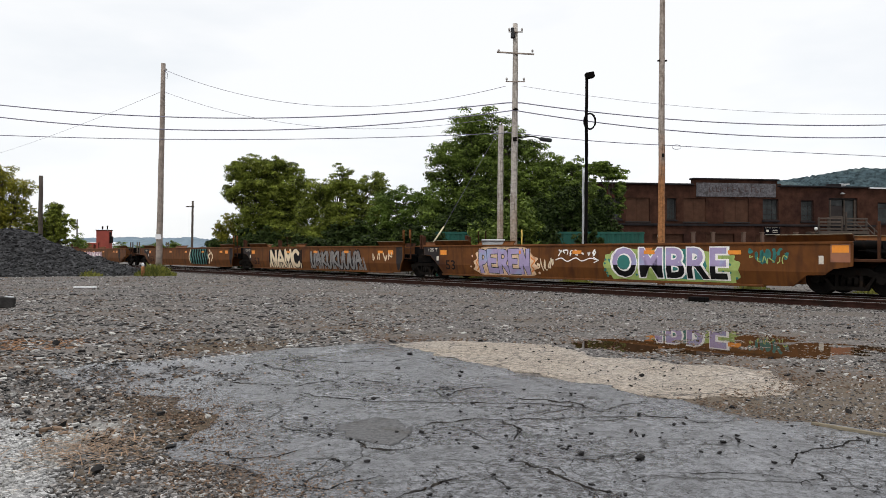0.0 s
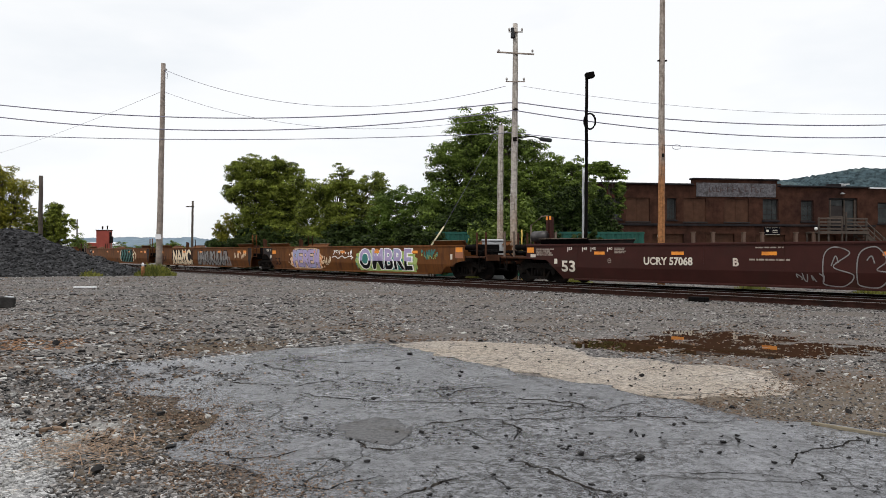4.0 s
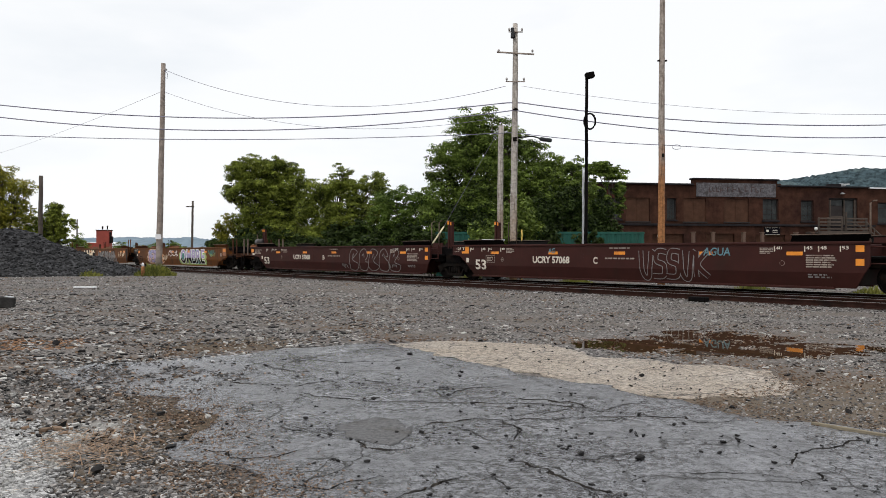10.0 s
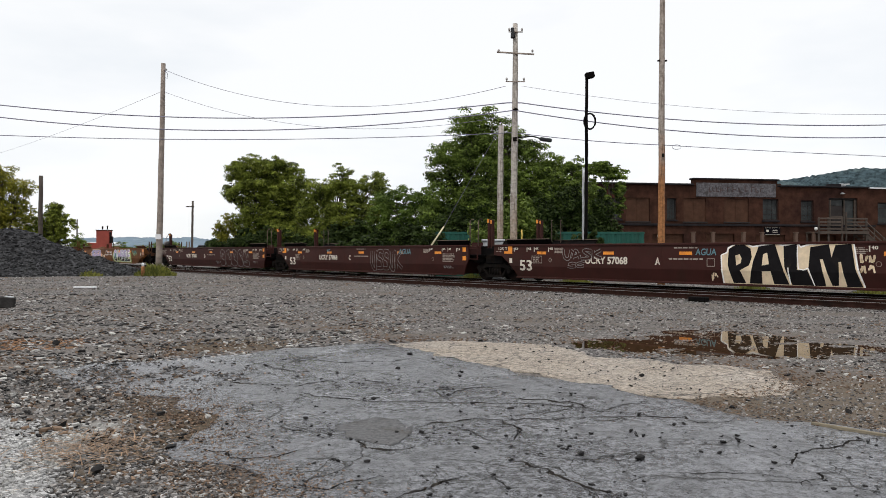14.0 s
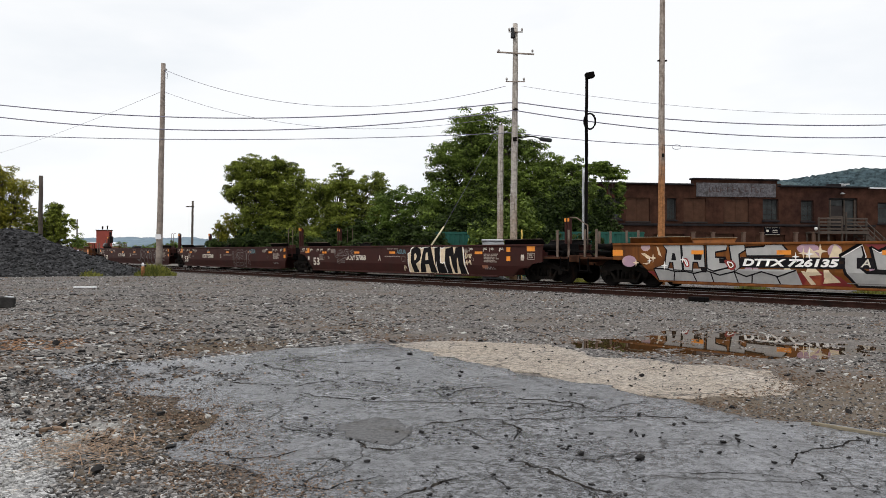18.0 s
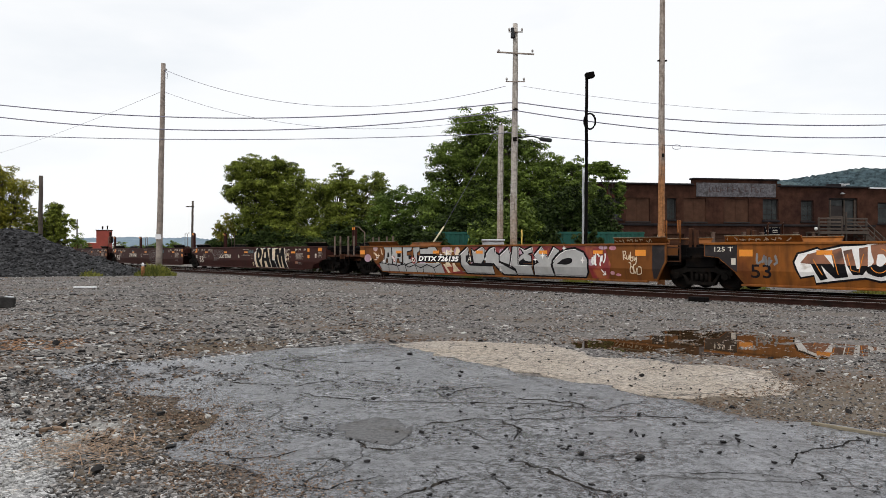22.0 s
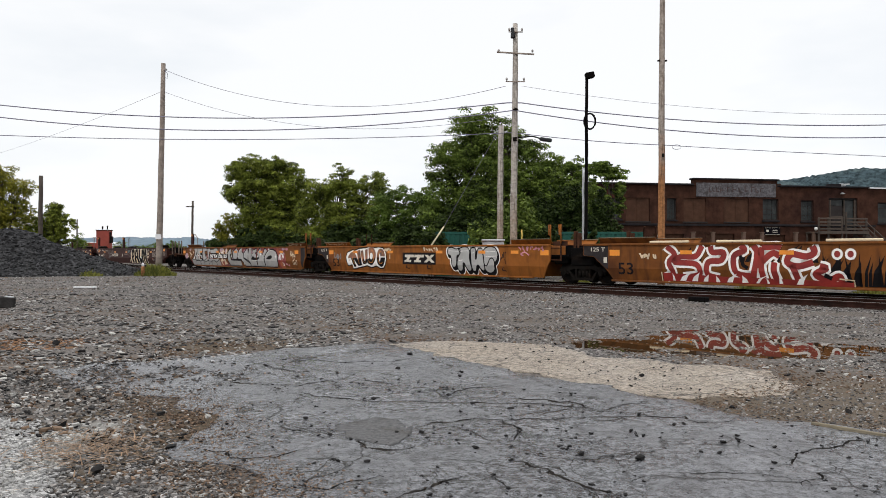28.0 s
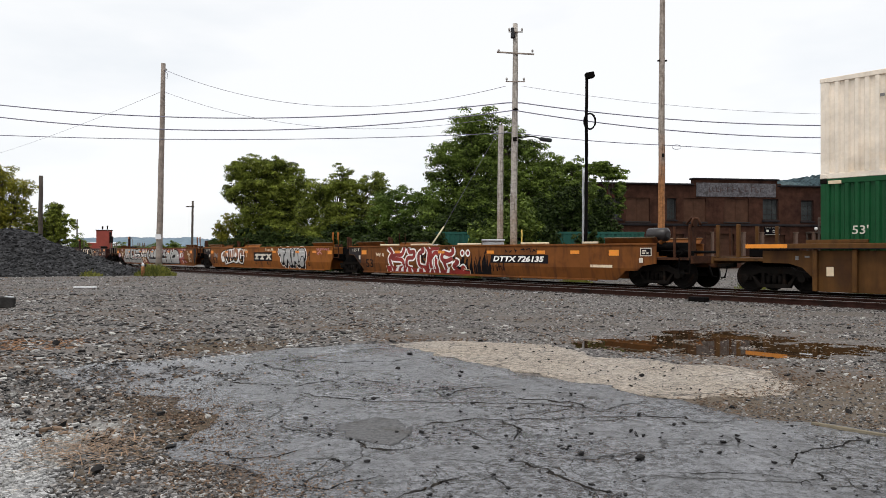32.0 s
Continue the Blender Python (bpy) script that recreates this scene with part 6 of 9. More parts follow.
for lx, ly, lw in ((-5.2, 8.7, 0.10), (-5.9, 9.6, 0.16), (-3.0, 10.0, 0.05), (-4.8, 21.0, 0.16), (3.2, 26.5, 0.2)):
    th = thing("litter_scrap", "pale scrap of litter on the gravel", "litter", pose(lx, ly, gz(lx, ly) + 0.02, 0, 0, 30 * lw * 10), "litter scraps")
    part("scrap", Shape().box((0, 0, 0.008), (lw, lw * 0.5, 0.012), 0, 0.003, 6), MAT["pale_litter"], th)
# dry straw on the bare earth
rng = np.random.RandomState(17)
n = 320
sx_, sy_ = rng.normal(-2.58, 0.24, n), rng.normal(5.6, 0.28, n)
k = ~inside(sx_, sy_, PAVED)
sx_, sy_ = sx_[k], sy_[k]
n = len(sx_)
ang, ln, wd = rng.uniform(0, 2 * np.pi, n), rng.uniform(0.05, 0.22, n), 0.004
dx, dy = np.cos(ang), np.sin(ang)
z0 = ground_z(sx_, sy_) + rng.uniform(0.012, 0.04, n)
v = np.stack([np.stack([sx_ - dy * wd, sy_ + dx * wd, z0], 1), np.stack([sx_ + dy * wd, sy_ - dx * wd, z0], 1),
              np.stack([sx_ + dx * ln + dy * wd, sy_ + dy * ln - dx * wd, z0 + 0.015], 1), np.stack([sx_ + dx * ln - dy * wd, sy_ + dy * ln + dx * wd, z0 + 0.015], 1)], 1).reshape(-1, 3)
tagged(part("dry_straw", array_mesh("straw", v, np.arange(4 * n).reshape(-1, 4)), MAT["straw"]), "dry straw and dead stalks on bare earth", "straw", kind="stuff")


# ---- railway ----
# Along the line: x runs to the rear of the train, y away from the camera, z up from the railhead.
HEAD, RAIL = -50.1, 0.19
FOOT = Vector((18.30, 15.30, 0))
E_ = Vector((math.cos(radians(HEAD)), math.sin(radians(HEAD)), 0))
N_ = Vector((-E_.y, E_.x, 0))


def on_line(q, off=0.0, z=RAIL):
    p = FOOT + E_ * q + N_ * off
    return pose(p.x, p.y, z, 0, 0, HEAD)


def track(name, off, label, seed):
    th = thing(name, label, "railway track", on_line(0, off, 0), "", "structure")
    q0, q1 = -260.0, 60.0
    for sy in (-0.752, 0.752):
        foot, web, head = Shape(), Shape(), Shape()
        mid = (q0 + q1) / 2
        foot.box((mid, sy, RAIL - 0.158), (q1 - q0, 0.14, 0.022)).box((mid, sy, RAIL - 0.095), (q1 - q0, 0.020, 0.11)).box((mid, sy, RAIL - 0.026), (q1 - q0, 0.072, 0.036))
        r = part("rail", foot, MAT["railside"], th)
        part("running_surface", Shape().box((mid, sy, RAIL - 0.004), (q1 - q0, 0.056, 0.008), ch=0.002), MAT["railtop"], r)
    tie = Shape().box((0, 0, RAIL - 0.23), (0.23, 2.6, 0.15)).mesh("tie")
    rest = Shape()
    rs = random.Random(seed)
    q = q0
    while q < q1:
        if -60 < q < 2:
            part("tie", tie, MAT["tie"], th, "", pose(q + rs.uniform(-0.03, 0.03), rs.uniform(-0.08, 0.08), rs.uniform(-0.015, 0.01), 0, 0, rs.uniform(-1, 1)))
        else:
            rest.box((q, 0, RAIL - 0.23), (0.23, 2.6, 0.15))
        q += 0.56
    tagged(part("tie_row", rest, MAT["tie"], th), kind="stuff")
    return th


track("railway_track", 0.0, "main line track with rusty rails on dark ties", 1)
track("railway_track", -2.55, "empty siding with rusty rails close to the main line", 2)
# ballast along the rails
rng = np.random.RandomState(23)
n = 30000
bq, bo = -8.0 - 70.0 * rng.uniform(0, 1, n) ** 1.5, rng.uniform(-4.6, 4.5, n)
bx_, by_ = FOOT.x + E_.x * bq + N_.x * bo, FOOT.y + E_.y * bq + N_.y * bo
scatter("ballast", bx_, by_, 0.035 + 0.03 * rng.uniform(0, 1, n), GREY, "grey track ballast between the ties", "ballast", 24, 0.0)
th = thing("rail_block", "dark timber block against the siding rail", "timber block", on_line(-12.1, -4.25, 0.02))
part("block", Shape().box((0, 0, 0.07), (0.5, 0.3, 0.16), 8), MAT["black"], th)
for q, o, w in ((-14.5, 3.2, 0.7), (-10.3, 3.4, 0.8), (-23.0, 3.3, 0.8), (-30, 3.2, 0.7)):
    p = FOOT + E_ * q + N_ * o
    grass("grass", p.x, p.y, w, 0.4, 420, 0.35, int(80 + q), "weeds growing beside the main line")

# ---- train ----
TOPZ, CREASE, LOW = 1.54, 0.68, 0.24
LEN = 19.15
CACHE = {}


def once(key, make):
    if key not in CACHE:
        CACHE[key] = make().mesh(key[0])
    return CACHE[key]


def lean_in(z):
    """How far the side sheet stands off the centre line at height z."""
    return -1.5 + max(0.0, CREASE - z) * 0.26


def side_outline(front, rear):
    up, low = [], []
    fx = 0.72 if front == "artic" else -0.25
    rx = LEN - 0.95 if rear == "artic" else LEN + 0.67
    if front == "artic":
        up += [(fx, TOPZ), (fx, 1.12), (1.2, 1.08), (1.72, CREASE)]
        low += [(1.72, CREASE), (2.05, LOW)]
    else:
        up += [(fx, TOPZ), (fx, 0.98), (0.85, 0.93), (1.15, CREASE)]
        low += [(1.15, CREASE), (1.62, LOW)]
    if rear == "artic":
        low += [(rx - 0.42, LOW), (rx - 0.14, CREASE)]
        up += [(rx - 0.14, CREASE), (rx, 0.90), (rx, TOPZ)]
    else:
        low += [(LEN - 1.06, LOW), (LEN - 0.62, 0.58), (LEN - 0.1, 0.60), (LEN, CREASE)]
        up += [(LEN, CREASE), (LEN + 0.12, 0.77), (rx, 0.86), (rx, TOPZ)]
    return up, low, fx, rx


def side_sheet(front, rear, sign):
    up, low, fx, rx = side_outline(front, rear)
    s = Shape()
    for poly in (up, low):
        s.plate(poly, (lambda z: -sign * lean_in(z)) if sign > 0 else lean_in, (lambda z: -sign * (lean_in(z) + 0.06)) if sign > 0 else (lambda z: lean_in(z) + 0.06))
    return s


def wheelset_shape():
    s = Shape()
    for sy in (-1, 1):
        y = sy * 0.752
        o = sy * 0.065
        s.tube([(0, y - o * 1.35, 0), (0, y - o * 1.3, 0), (0, y - o * 0.8, 0), (0, y - o * 0.8, 0), (0, y + o, 0)], [0.46, 0.487, 0.487, 0.46, 0.455], 28)
        s.tube([(0, y + o, 0), (0, y + o * 1.25, 0)], [0.40, 0.385], 28)
        s.tube([(0, y + o, 0), (0, y + o * 2.2, 0)], [0.15, 0.12], 14)
        for k in range(4):
            a = k * math.pi / 2
            s.box((0.27 * math.cos(a), y + o * 1.35, 0.27 * math.sin(a)), (0.1, 0.03, 0.1), 0, 0.008)
    s.tube([(0, -1.08, 0), (0, 1.08, 0)], 0.085, 12)
    return s


def truck_shape():
    s = Shape()
    for sy in (-1, 1):
        y = sy * 1.02
        s.plate([(-0.55, 0.80), (0.55, 0.80), (0.70, 0.70), (1.12, 0.64), (1.14, 0.50), (0.72, 0.52), (0.45, 0.60), (-0.45, 0.60), (-0.72, 0.52), (-1.14, 0.50), (-1.12, 0.64), (-0.70, 0.70)][::sy], y - 0.09, y + 0.09)
        s.plate([(-0.50, 0.17), (0.50, 0.17), (0.42, 0.28), (-0.42, 0.28)][::sy], y - 0.10, y + 0.10)
        for sx in (-1, 1):
            s.plate([(sx * 0.72, 0.56), (sx * 0.60, 0.50), (sx * 0.36, 0.20), (sx * 0.50, 0.18)][::sx * sy], y - 0.08, y + 0.08)
            s.box((sx * 0.33, y, 0.44), (0.10, 0.17, 0.36))
            s.tube([(sx * 0.889, y + sy * 0.02, 0.46), (sx * 0.889, y + sy * 0.15, 0.46)], [0.135, 0.11], 12)
            s.box((sx * 0.889, y, 0.46), (0.36, 0.15, 0.16))
        for k in (-0.18, 0.0, 0.18):
            s.tube([(k, y, 0.26), (k, y, 0.54)], 0.075, 8)
    s.box((0, 0, 0.62), (0.42, 2.15, 0.26), 0, 0.04).box((0, 0, 0.40), (0.3, 1.9, 0.12))
    for sx in (-1, 1):
        s.box((sx * 0.34, 0, 0.36), (0.1, 1.75, 0.14))
        for sy in (-0.752, 0.752):
            s.box((sx * 0.40, sy, 0.42), (0.06, 0.12, 0.28), 0, 0.02)
    return s


def text_mesh(body, x0, x1, z0, z1, fat=0.0, shear=0.0, spacing=1.0):
    """Letters fitted into the box x0..x1, z0..z1 of the side, as a flat bmesh in x, z."""
    cu = bpy.data.curves.new("letters", "FONT")
    cu.body, cu.offset, cu.shear, cu.space_character = body, fat, shear, spacing
    cu.resolution_u = 3
    ob = bpy.data.objects.new("letters", cu)
    scene.collection.objects.link(ob)
    me = bpy.data.meshes.new_from_object(ob.evaluated_get(bpy.context.evaluated_depsgraph_get()))
    bm = bmesh.new()
    bm.from_mesh(me)
    bpy.data.objects.remove(ob)
    bpy.data.meshes.remove(me)
    xs, ys = [v.co.x for v in bm.verts], [v.co.y for v in bm.verts]
    ax, ay = min(xs), min(ys)
    kx, ky = (x1 - x0) / (max(xs) - ax), (z1 - z0) / (max(ys) - ay)
    for v in bm.verts:
        v.co = Vector((x0 + (v.co.x - ax) * kx, 0, z0 + (v.co.y - ay) * ky))
    return bm


def polys(outlines):
    """Flat outlines in x, z as one bmesh."""
    bm = bmesh.new()
    for pts in outlines:
        vs = [bm.verts.new((x, 0, z)) for x, z in pts]
        bm.faces.new(vs).normal_update()
    bmesh.ops.triangulate(bm, faces=bm.faces[:])
    return bm


def ribbon(strokes, width):
    """Spray strokes: each a run of x, z points, drawn as a line of that width."""
    bm = bmesh.new()
    for k, pts in enumerate(strokes):
        left, right = [], []
        for i, (x, z) in enumerate(pts):
            a, b = pts[max(i - 1, 0)], pts[min(i + 1, len(pts) - 1)]
            dx, dz = b[0] - a[0], b[1] - a[1]
            d = math.hypot(dx, dz) or 1
            nx, nz = -dz / d * width / 2, dx / d * width / 2
            left.append(bm.verts.new((x + nx, -0.0005 * k, z + nz)))
            right.append(bm.verts.new((x - nx, -0.0005 * k, z - nz)))
        for i in range(len(pts) - 1):
            bm.faces.new((left[i], left[i + 1], right[i + 1], right[i]))
    return bm


def curve(pts, n=8):
    """Smooth run through points."""
    out = []
    for i in range(len(pts) - 1):
        p0, p1, p2, p3 = pts[max(i - 1, 0)], pts[i], pts[i + 1], pts[min(i + 2, len(pts) - 1)]
        for k in range(n):
            t = k / n
            out.append(tuple(0.5 * (2 * p1[j] + (p2[j] - p0[j]) * t + (2 * p0[j] - 5 * p1[j] + 4 * p2[j] - p3[j]) * t * t + (3 * p1[j] - p0[j] - 3 * p2[j] + p3[j]) * t ** 3) for j in (0, 1)))
    return out + [tuple(pts[-1])]


def disc(x, z, rx, rz, n=20):
    return [(x + rx * math.cos(2 * math.pi * k / n), z + rz * math.sin(2 * math.pi * k / n)) for k in range(n)]


def bars(x0, x1, z0, z1, rows_=1, gaps=0.12, seed=1):
    """Lines of lettering too small to read, as broken bars."""
    rs, out = random.Random(seed), []
    h = (z1 - z0) / rows_
    for r in range(rows_):
        x = x0
        end = x1 - rs.uniform(0, 0.25) * (x1 - x0) if rows_ > 1 else x1
        while x < end:
            w = min(rs.uniform(0.08, 0.24), end - x)
            z = z0 + r * h
            out.append([(x, z + h * 0.2), (x + w * (1 - gaps), z + h * 0.2), (x + w * (1 - gaps), z + h * 0.8), (x, z + h * 0.8)])
            x += w
    return polys(out)


def decal(parent, name, bm, material, layer=1, clip=None, label=""):
    """Lays a flat bmesh of x, z onto the near side sheet, over its crease."""
    for co, no in (((0, 0, CREASE), (0, 0, 1)),):
        bmesh.ops.bisect_plane(bm, geom=bm.verts[:] + bm.edges[:] + bm.faces[:], plane_co=co, plane_no=no)
    if clip:
        for co, no in clip:
            bmesh.ops.bisect_plane(bm, geom=bm.verts[:] + bm.edges[:] + bm.faces[:], plane_co=co, plane_no=no, clear_outer=True)
    for v in bm.verts:
        v.co.y += lean_in(v.co.z) - 0.0035 * layer
    paint = MAT[material] if isinstance(material, str) else material
    if name in ("graffiti", "guide_mark") and len(bm.verts) < 6000:
        # each separate stroke is a part of its own
        bm.verts.index_update()
        seen, last = set(), None
        for v0 in bm.verts:
            if v0.index in seen:
                continue
            stack, group = [v0], []
            seen.add(v0.index)
            while stack:
                v = stack.pop()
                group.append(v)
                for e in v.link_edges:
                    o = e.other_vert(v)
                    if o.index not in seen:
                        seen.add(o.index)
                        stack.append(o)
            num = {v.index: i for i, v in enumerate(group)}
            faces = {f for v in group for f in v.link_faces}
            me = bpy.data.meshes.new(name)
            me.from_pydata([tuple(v.co) for v in group], [], [[num[v.index] for v in f.verts] for f in sorted(faces, key=lambda f: f.index)])
            last = part(name, me, paint, parent, label)
        bm.free()
        return last
    me = bpy.data.meshes.new(name)
    bm.to_mesh(me)
    bm.free()
    return part(name, me, paint, parent, label)


def well_unit(style, front, rear, label, posts="tall", gear=False):
    """One well of an articulated container car, front truck included; x from the front truck centre."""
    paint = MAT[style]
    u = thing("well_car_unit", label, "rail car", on_line(0), "wells of the container train")
    key = (front, rear)
    up, low, fx, rx = side_outline(front, rear)
    for sign in (-1, 1):
        side = part("side_sheet", once(("side_sheet", key, sign, style), lambda: side_sheet(front, rear, sign)), paint, u)
        part("top_chord", once(("top_chord", key, sign, style), lambda: Shape().box(((fx + rx) / 2, sign * 1.475, TOPZ - 0.02), (rx - fx, 0.13, 0.075), 0, 0.012)), paint, side)
        part("bottom_chord", once(("bottom_chord", key, sign, style), lambda: Shape().box((LEN / 2 + (0.2 if front == "end" else 0), sign * 1.36, LOW - 0.01), (LEN - 3.9, 0.14, 0.07), 0, 0.012)), paint, side)
        for a, b in ((fx + 0.6, fx + 3.1), (rx - 2.3, rx - 0.02)):
            part("sill_plate", once(("sill_plate", key, sign, a, style), lambda: Shape().plate([(a, TOPZ + 0.02), (b, TOPZ + 0.02), (b, TOPZ + 0.19), (a + 0.12, TOPZ + 0.19)], lambda z: sign * (1.28 + 0.9 * (z - TOPZ)), lambda z: sign * (1.24 + 0.9 * (z - TOPZ))).box(((a + b) / 2 + 0.05, sign * 1.43, TOPZ + 0.205), (b - a - 0.1, 0.12, 0.025))), MAT["black"] if style == "brown" else paint, u)
            # rolled lip, coloured pale to carry the sky-lit bright edge
            part("sill_lip", once(("sill_lip", key, sign, a, style), lambda: Shape().box(((a + b) / 2 + 0.05, sign * 1.495, TOPZ + 0.225), (b - a - 0.1, 0.022, 0.022), 0, 0.004)), MAT["stanchion"] if style == "brown" else MAT["edging"], u)
        for k in range(1, 7):
            x = fx + (rx - fx) * k / 7
            part("weld_seam", once(("weld_seam", sign, style), lambda: Shape().box((0, sign * 1.503, (TOPZ + CREASE) / 2), (0.025, 0.006, TOPZ - CREASE - 0.08), 0, 0.002)), paint, side, "", pose(x, 0, 0))
    # floor beams, bulkheads and centre sill
    part("floor", once(("floor", style), lambda: Shape().box((LEN / 2, 0, 0.30), (LEN - 4.2, 2.5, 0.06))), paint, u)
    for x in (2.1, LEN - 1.75):
        part("bulkhead", once(("bulkhead", x, style), lambda: Shape().box((x, 0, 0.88), (0.12, 2.7, 1.22))), paint, u)
    part("centre_sill", once(("centre_sill", key, style), lambda: Shape().box((0.4, 0, 0.90), (2.6, 0.62, 0.24))), MAT["black"], u)
    part("centre_sill", once(("centre_sill", key, style, 1), lambda: Shape().box((LEN - 0.6, 0, 0.90), (2.2, 0.62, 0.24))), MAT["black"], u)
    ends = []
    for which, xe, d in ((front, 0.0, 1), (rear, LEN, -1)):
        if which == "artic":
            deck = part("end_deck", once(("end_deck", xe, style), lambda: Shape().box((xe + d * 0.95, 0, 1.10), (1.5, 2.5, 0.07)).box((xe + d * 1.2, 0, 0.98), (0.16, 2.6, 0.22))), MAT["black"], u)
            # corner ladder on the near side
            lad = Shape()
            if d < 0:
                for px in (xe - 1.0, xe - 0.47):
                    lad.box((px, -1.40, 1.24), (0.05, 0.05, 0.66))
                for z in (0.94, 1.40):
                    lad.tube([(xe - 1.0, -1.42, z), (xe - 0.47, -1.42, z)], 0.022, 6)
                lad.plate([(xe - 0.92, 1.66), (xe - 0.22, 1.66), (xe - 0.22, 1.50), (xe - 0.92, 1.50)], -1.34, -1.30)
                part("ladder", lad, paint if style == "brown" else MAT["rusty"], u)
                gh, iron = 2.60, MAT["stanchion"] if style == "brown" else paint
                for px in (LEN - 1.0, LEN - 0.47):
                    if style != "brown":
                        part("grab_iron", Shape().tube([(px, -1.40, 1.5), (px, -1.40, 2.32), (px - 0.09, -1.40, 2.32), (px - 0.09, -1.40, 1.92), (px, -1.40, 1.90)], 0.026, 6), iron, u)
                        continue
                    part("grab_iron", Shape().tube([(px, -1.35, 1.5), (px, -1.35, gh), (px + 0.06, -1.30, gh + 0.07), (px + 0.13, -1.25, gh + 0.07)], 0.024, 6), iron, u)
            else:
                hgt = 2.68 if posts == "tall" else 2.05
                for sy, px in ((-1.05, 0.0), (1.05, 0.9)):
                    pst = part("guide_post", Shape().box((px - 0.02, sy, (hgt + 1.1) / 2), (0.13, 0.16, hgt - 1.1)).box((px + 0.16, sy, (hgt + 1.1) / 2 - 0.03), (0.10, 0.16, hgt - 1.16)), paint if style == "brown" else MAT["rusty"], u)
                    if posts == "tall":
                        part("reflector", Shape().box((px - 0.02, sy - 0.085, hgt - 0.1), (0.11, 0.02, 0.15)), MAT["reflector"], pst)
                        part("reflector", Shape().box((px + 0.16, sy - 0.085, hgt - 0.14), (0.07, 0.02, 0.15)), MAT["reflector"], pst)
                far_h, iron = (2.55, MAT["stanchion"]) if style == "brown" else (2.16, MAT["rusty"])
                for px in (1.38, 1.9):
                    part("grab_iron", Shape().tube([(px, 1.35, 1.5), (px, 1.35, far_h), (px + 0.06, 1.30, far_h + 0.07), (px + 0.13, 1.25, far_h + 0.07)], 0.024 if style == "brown" else 0.032, 6), iron, u)
                # plain black boxes, here and below, are added to darken the joint
                part("connector", Shape().tube([(xe - 0.5, -0.6, 1.35), (xe, -0.6, 1.22), (xe + 0.5, -0.6, 1.35)], 0.05, 8).box((xe, 0, 1.2), (0.9, 0.9, 0.2)).box((xe - 0.12, -0.9, 1.25), (0.75, 0.45, 0.5)), MAT["black"], u)
                part("dark_joint_fill", Shape().box((xe + 0.35, 0, 1.08), (1.1, 2.3, 0.72), 0, 0.05), MAT["black"], u)
                part("dark_gap_fill", Shape().box((xe - 0.75, 0, 0.95), (0.7, 2.2, 0.34), 0, 0.05), MAT["black"], u)
        else:
            o = xe - d * 2.0
            plat = Shape().box((xe - d * 0.95, 0, 1.02), (2.1, 2.7, 0.08)).box((xe - d * 1.97, 0, 1.0), (0.08, 2.75, 0.26)).box((xe - d * 1.2, 0, 0.86), (1.9, 0.5, 0.26))
            part("end_platform", plat, MAT["rusty"], u)
            part("coupler", Shape().box((xe - d * 2.12, 0, 0.84), (0.42, 0.2, 0.2)).box((xe - d * 2.24, 0.04, 0.84), (0.16, 0.34, 0.28), 0, 0.04), MAT["steel"], u)
            part("air_hose", Shape().tube([(xe - d * 2.0, -0.35, 0.8), (xe - d * 2.12, -0.36, 0.45), (xe - d * 2.25, -0.32, 0.42)], 0.03, 6), MAT["black"], u)
            e1, e2 = (1.72, 1.17) if d > 0 else (1.84, 1.27)
            for px, sy in ((xe - d * e1, -1.28), (xe - d * e2, -1.28), (xe - d * e1, 1.28), (xe - d * e2, 1.28)):
                part("stanchion", Shape().box((px, sy, 1.57), (0.075, 0.075, 1.06)), MAT["stanchion"] if style == "brown" or d > 0 else MAT["rusty"], u)
            part("brake_rigging", Shape().box((xe - d * 0.9, -0.3, 1.22), (0.9, 0.5, 0.3)).tube([(xe - d * 0.3, -0.7, 1.2), (xe - d * 1.6, -0.7, 1.2)], 0.09, 10).tube([(xe - d * 1.5, -1.1, 1.25), (xe - d * 1.5, 1.1, 1.25)], 0.05, 8).box((xe - d * 0.2, 0.5, 1.3), (0.5, 0.6, 0.5)).box((xe - d * 0.55, -0.2, 1.42), (0.5, 1.5, 0.34)).tube([(xe - d * 0.2, -1.0, 1.45), (xe - d * 1.3, -1.0, 1.45)], 0.12, 10).tube([(xe - d * 1.35, -1.2, 1.06), (xe - d * 1.6, -1.2, 1.32)], 0.035, 6).tube([(xe - d * 0.7, -1.22, 1.3), (xe - d * 1.7, -1.22, 1.3)], 0.022, 6), MAT["black"], u)
            if style == "brown":
                # brake stand with a bent handrail sloping down to the coupler
                bx, by = (0.45, -0.9) if d > 0 else (LEN - 0.05, 0.9)
                bst = part("brake_stand", Shape().box((bx - d * 0.06, by, 1.9), (0.13, 0.16, 1.6)).box((bx + d * 0.11, by, 1.88), (0.11, 0.16, 1.5)), paint, u)
                for k in (-0.06, 0.11):
                    part("reflector", Shape().box((bx + d * k, by - 0.085, 2.6), (0.09, 0.02, 0.15)), MAT["reflector"], bst)
                part("handrail", Shape().tube([(bx - d * 1.02, by, 1.2), (bx - d * 1.02, by, 2.34), (bx - d * 0.42, by, 2.68), (bx - d * 0.08, by, 2.7)], 0.03, 6), MAT["stanchion"], bst)
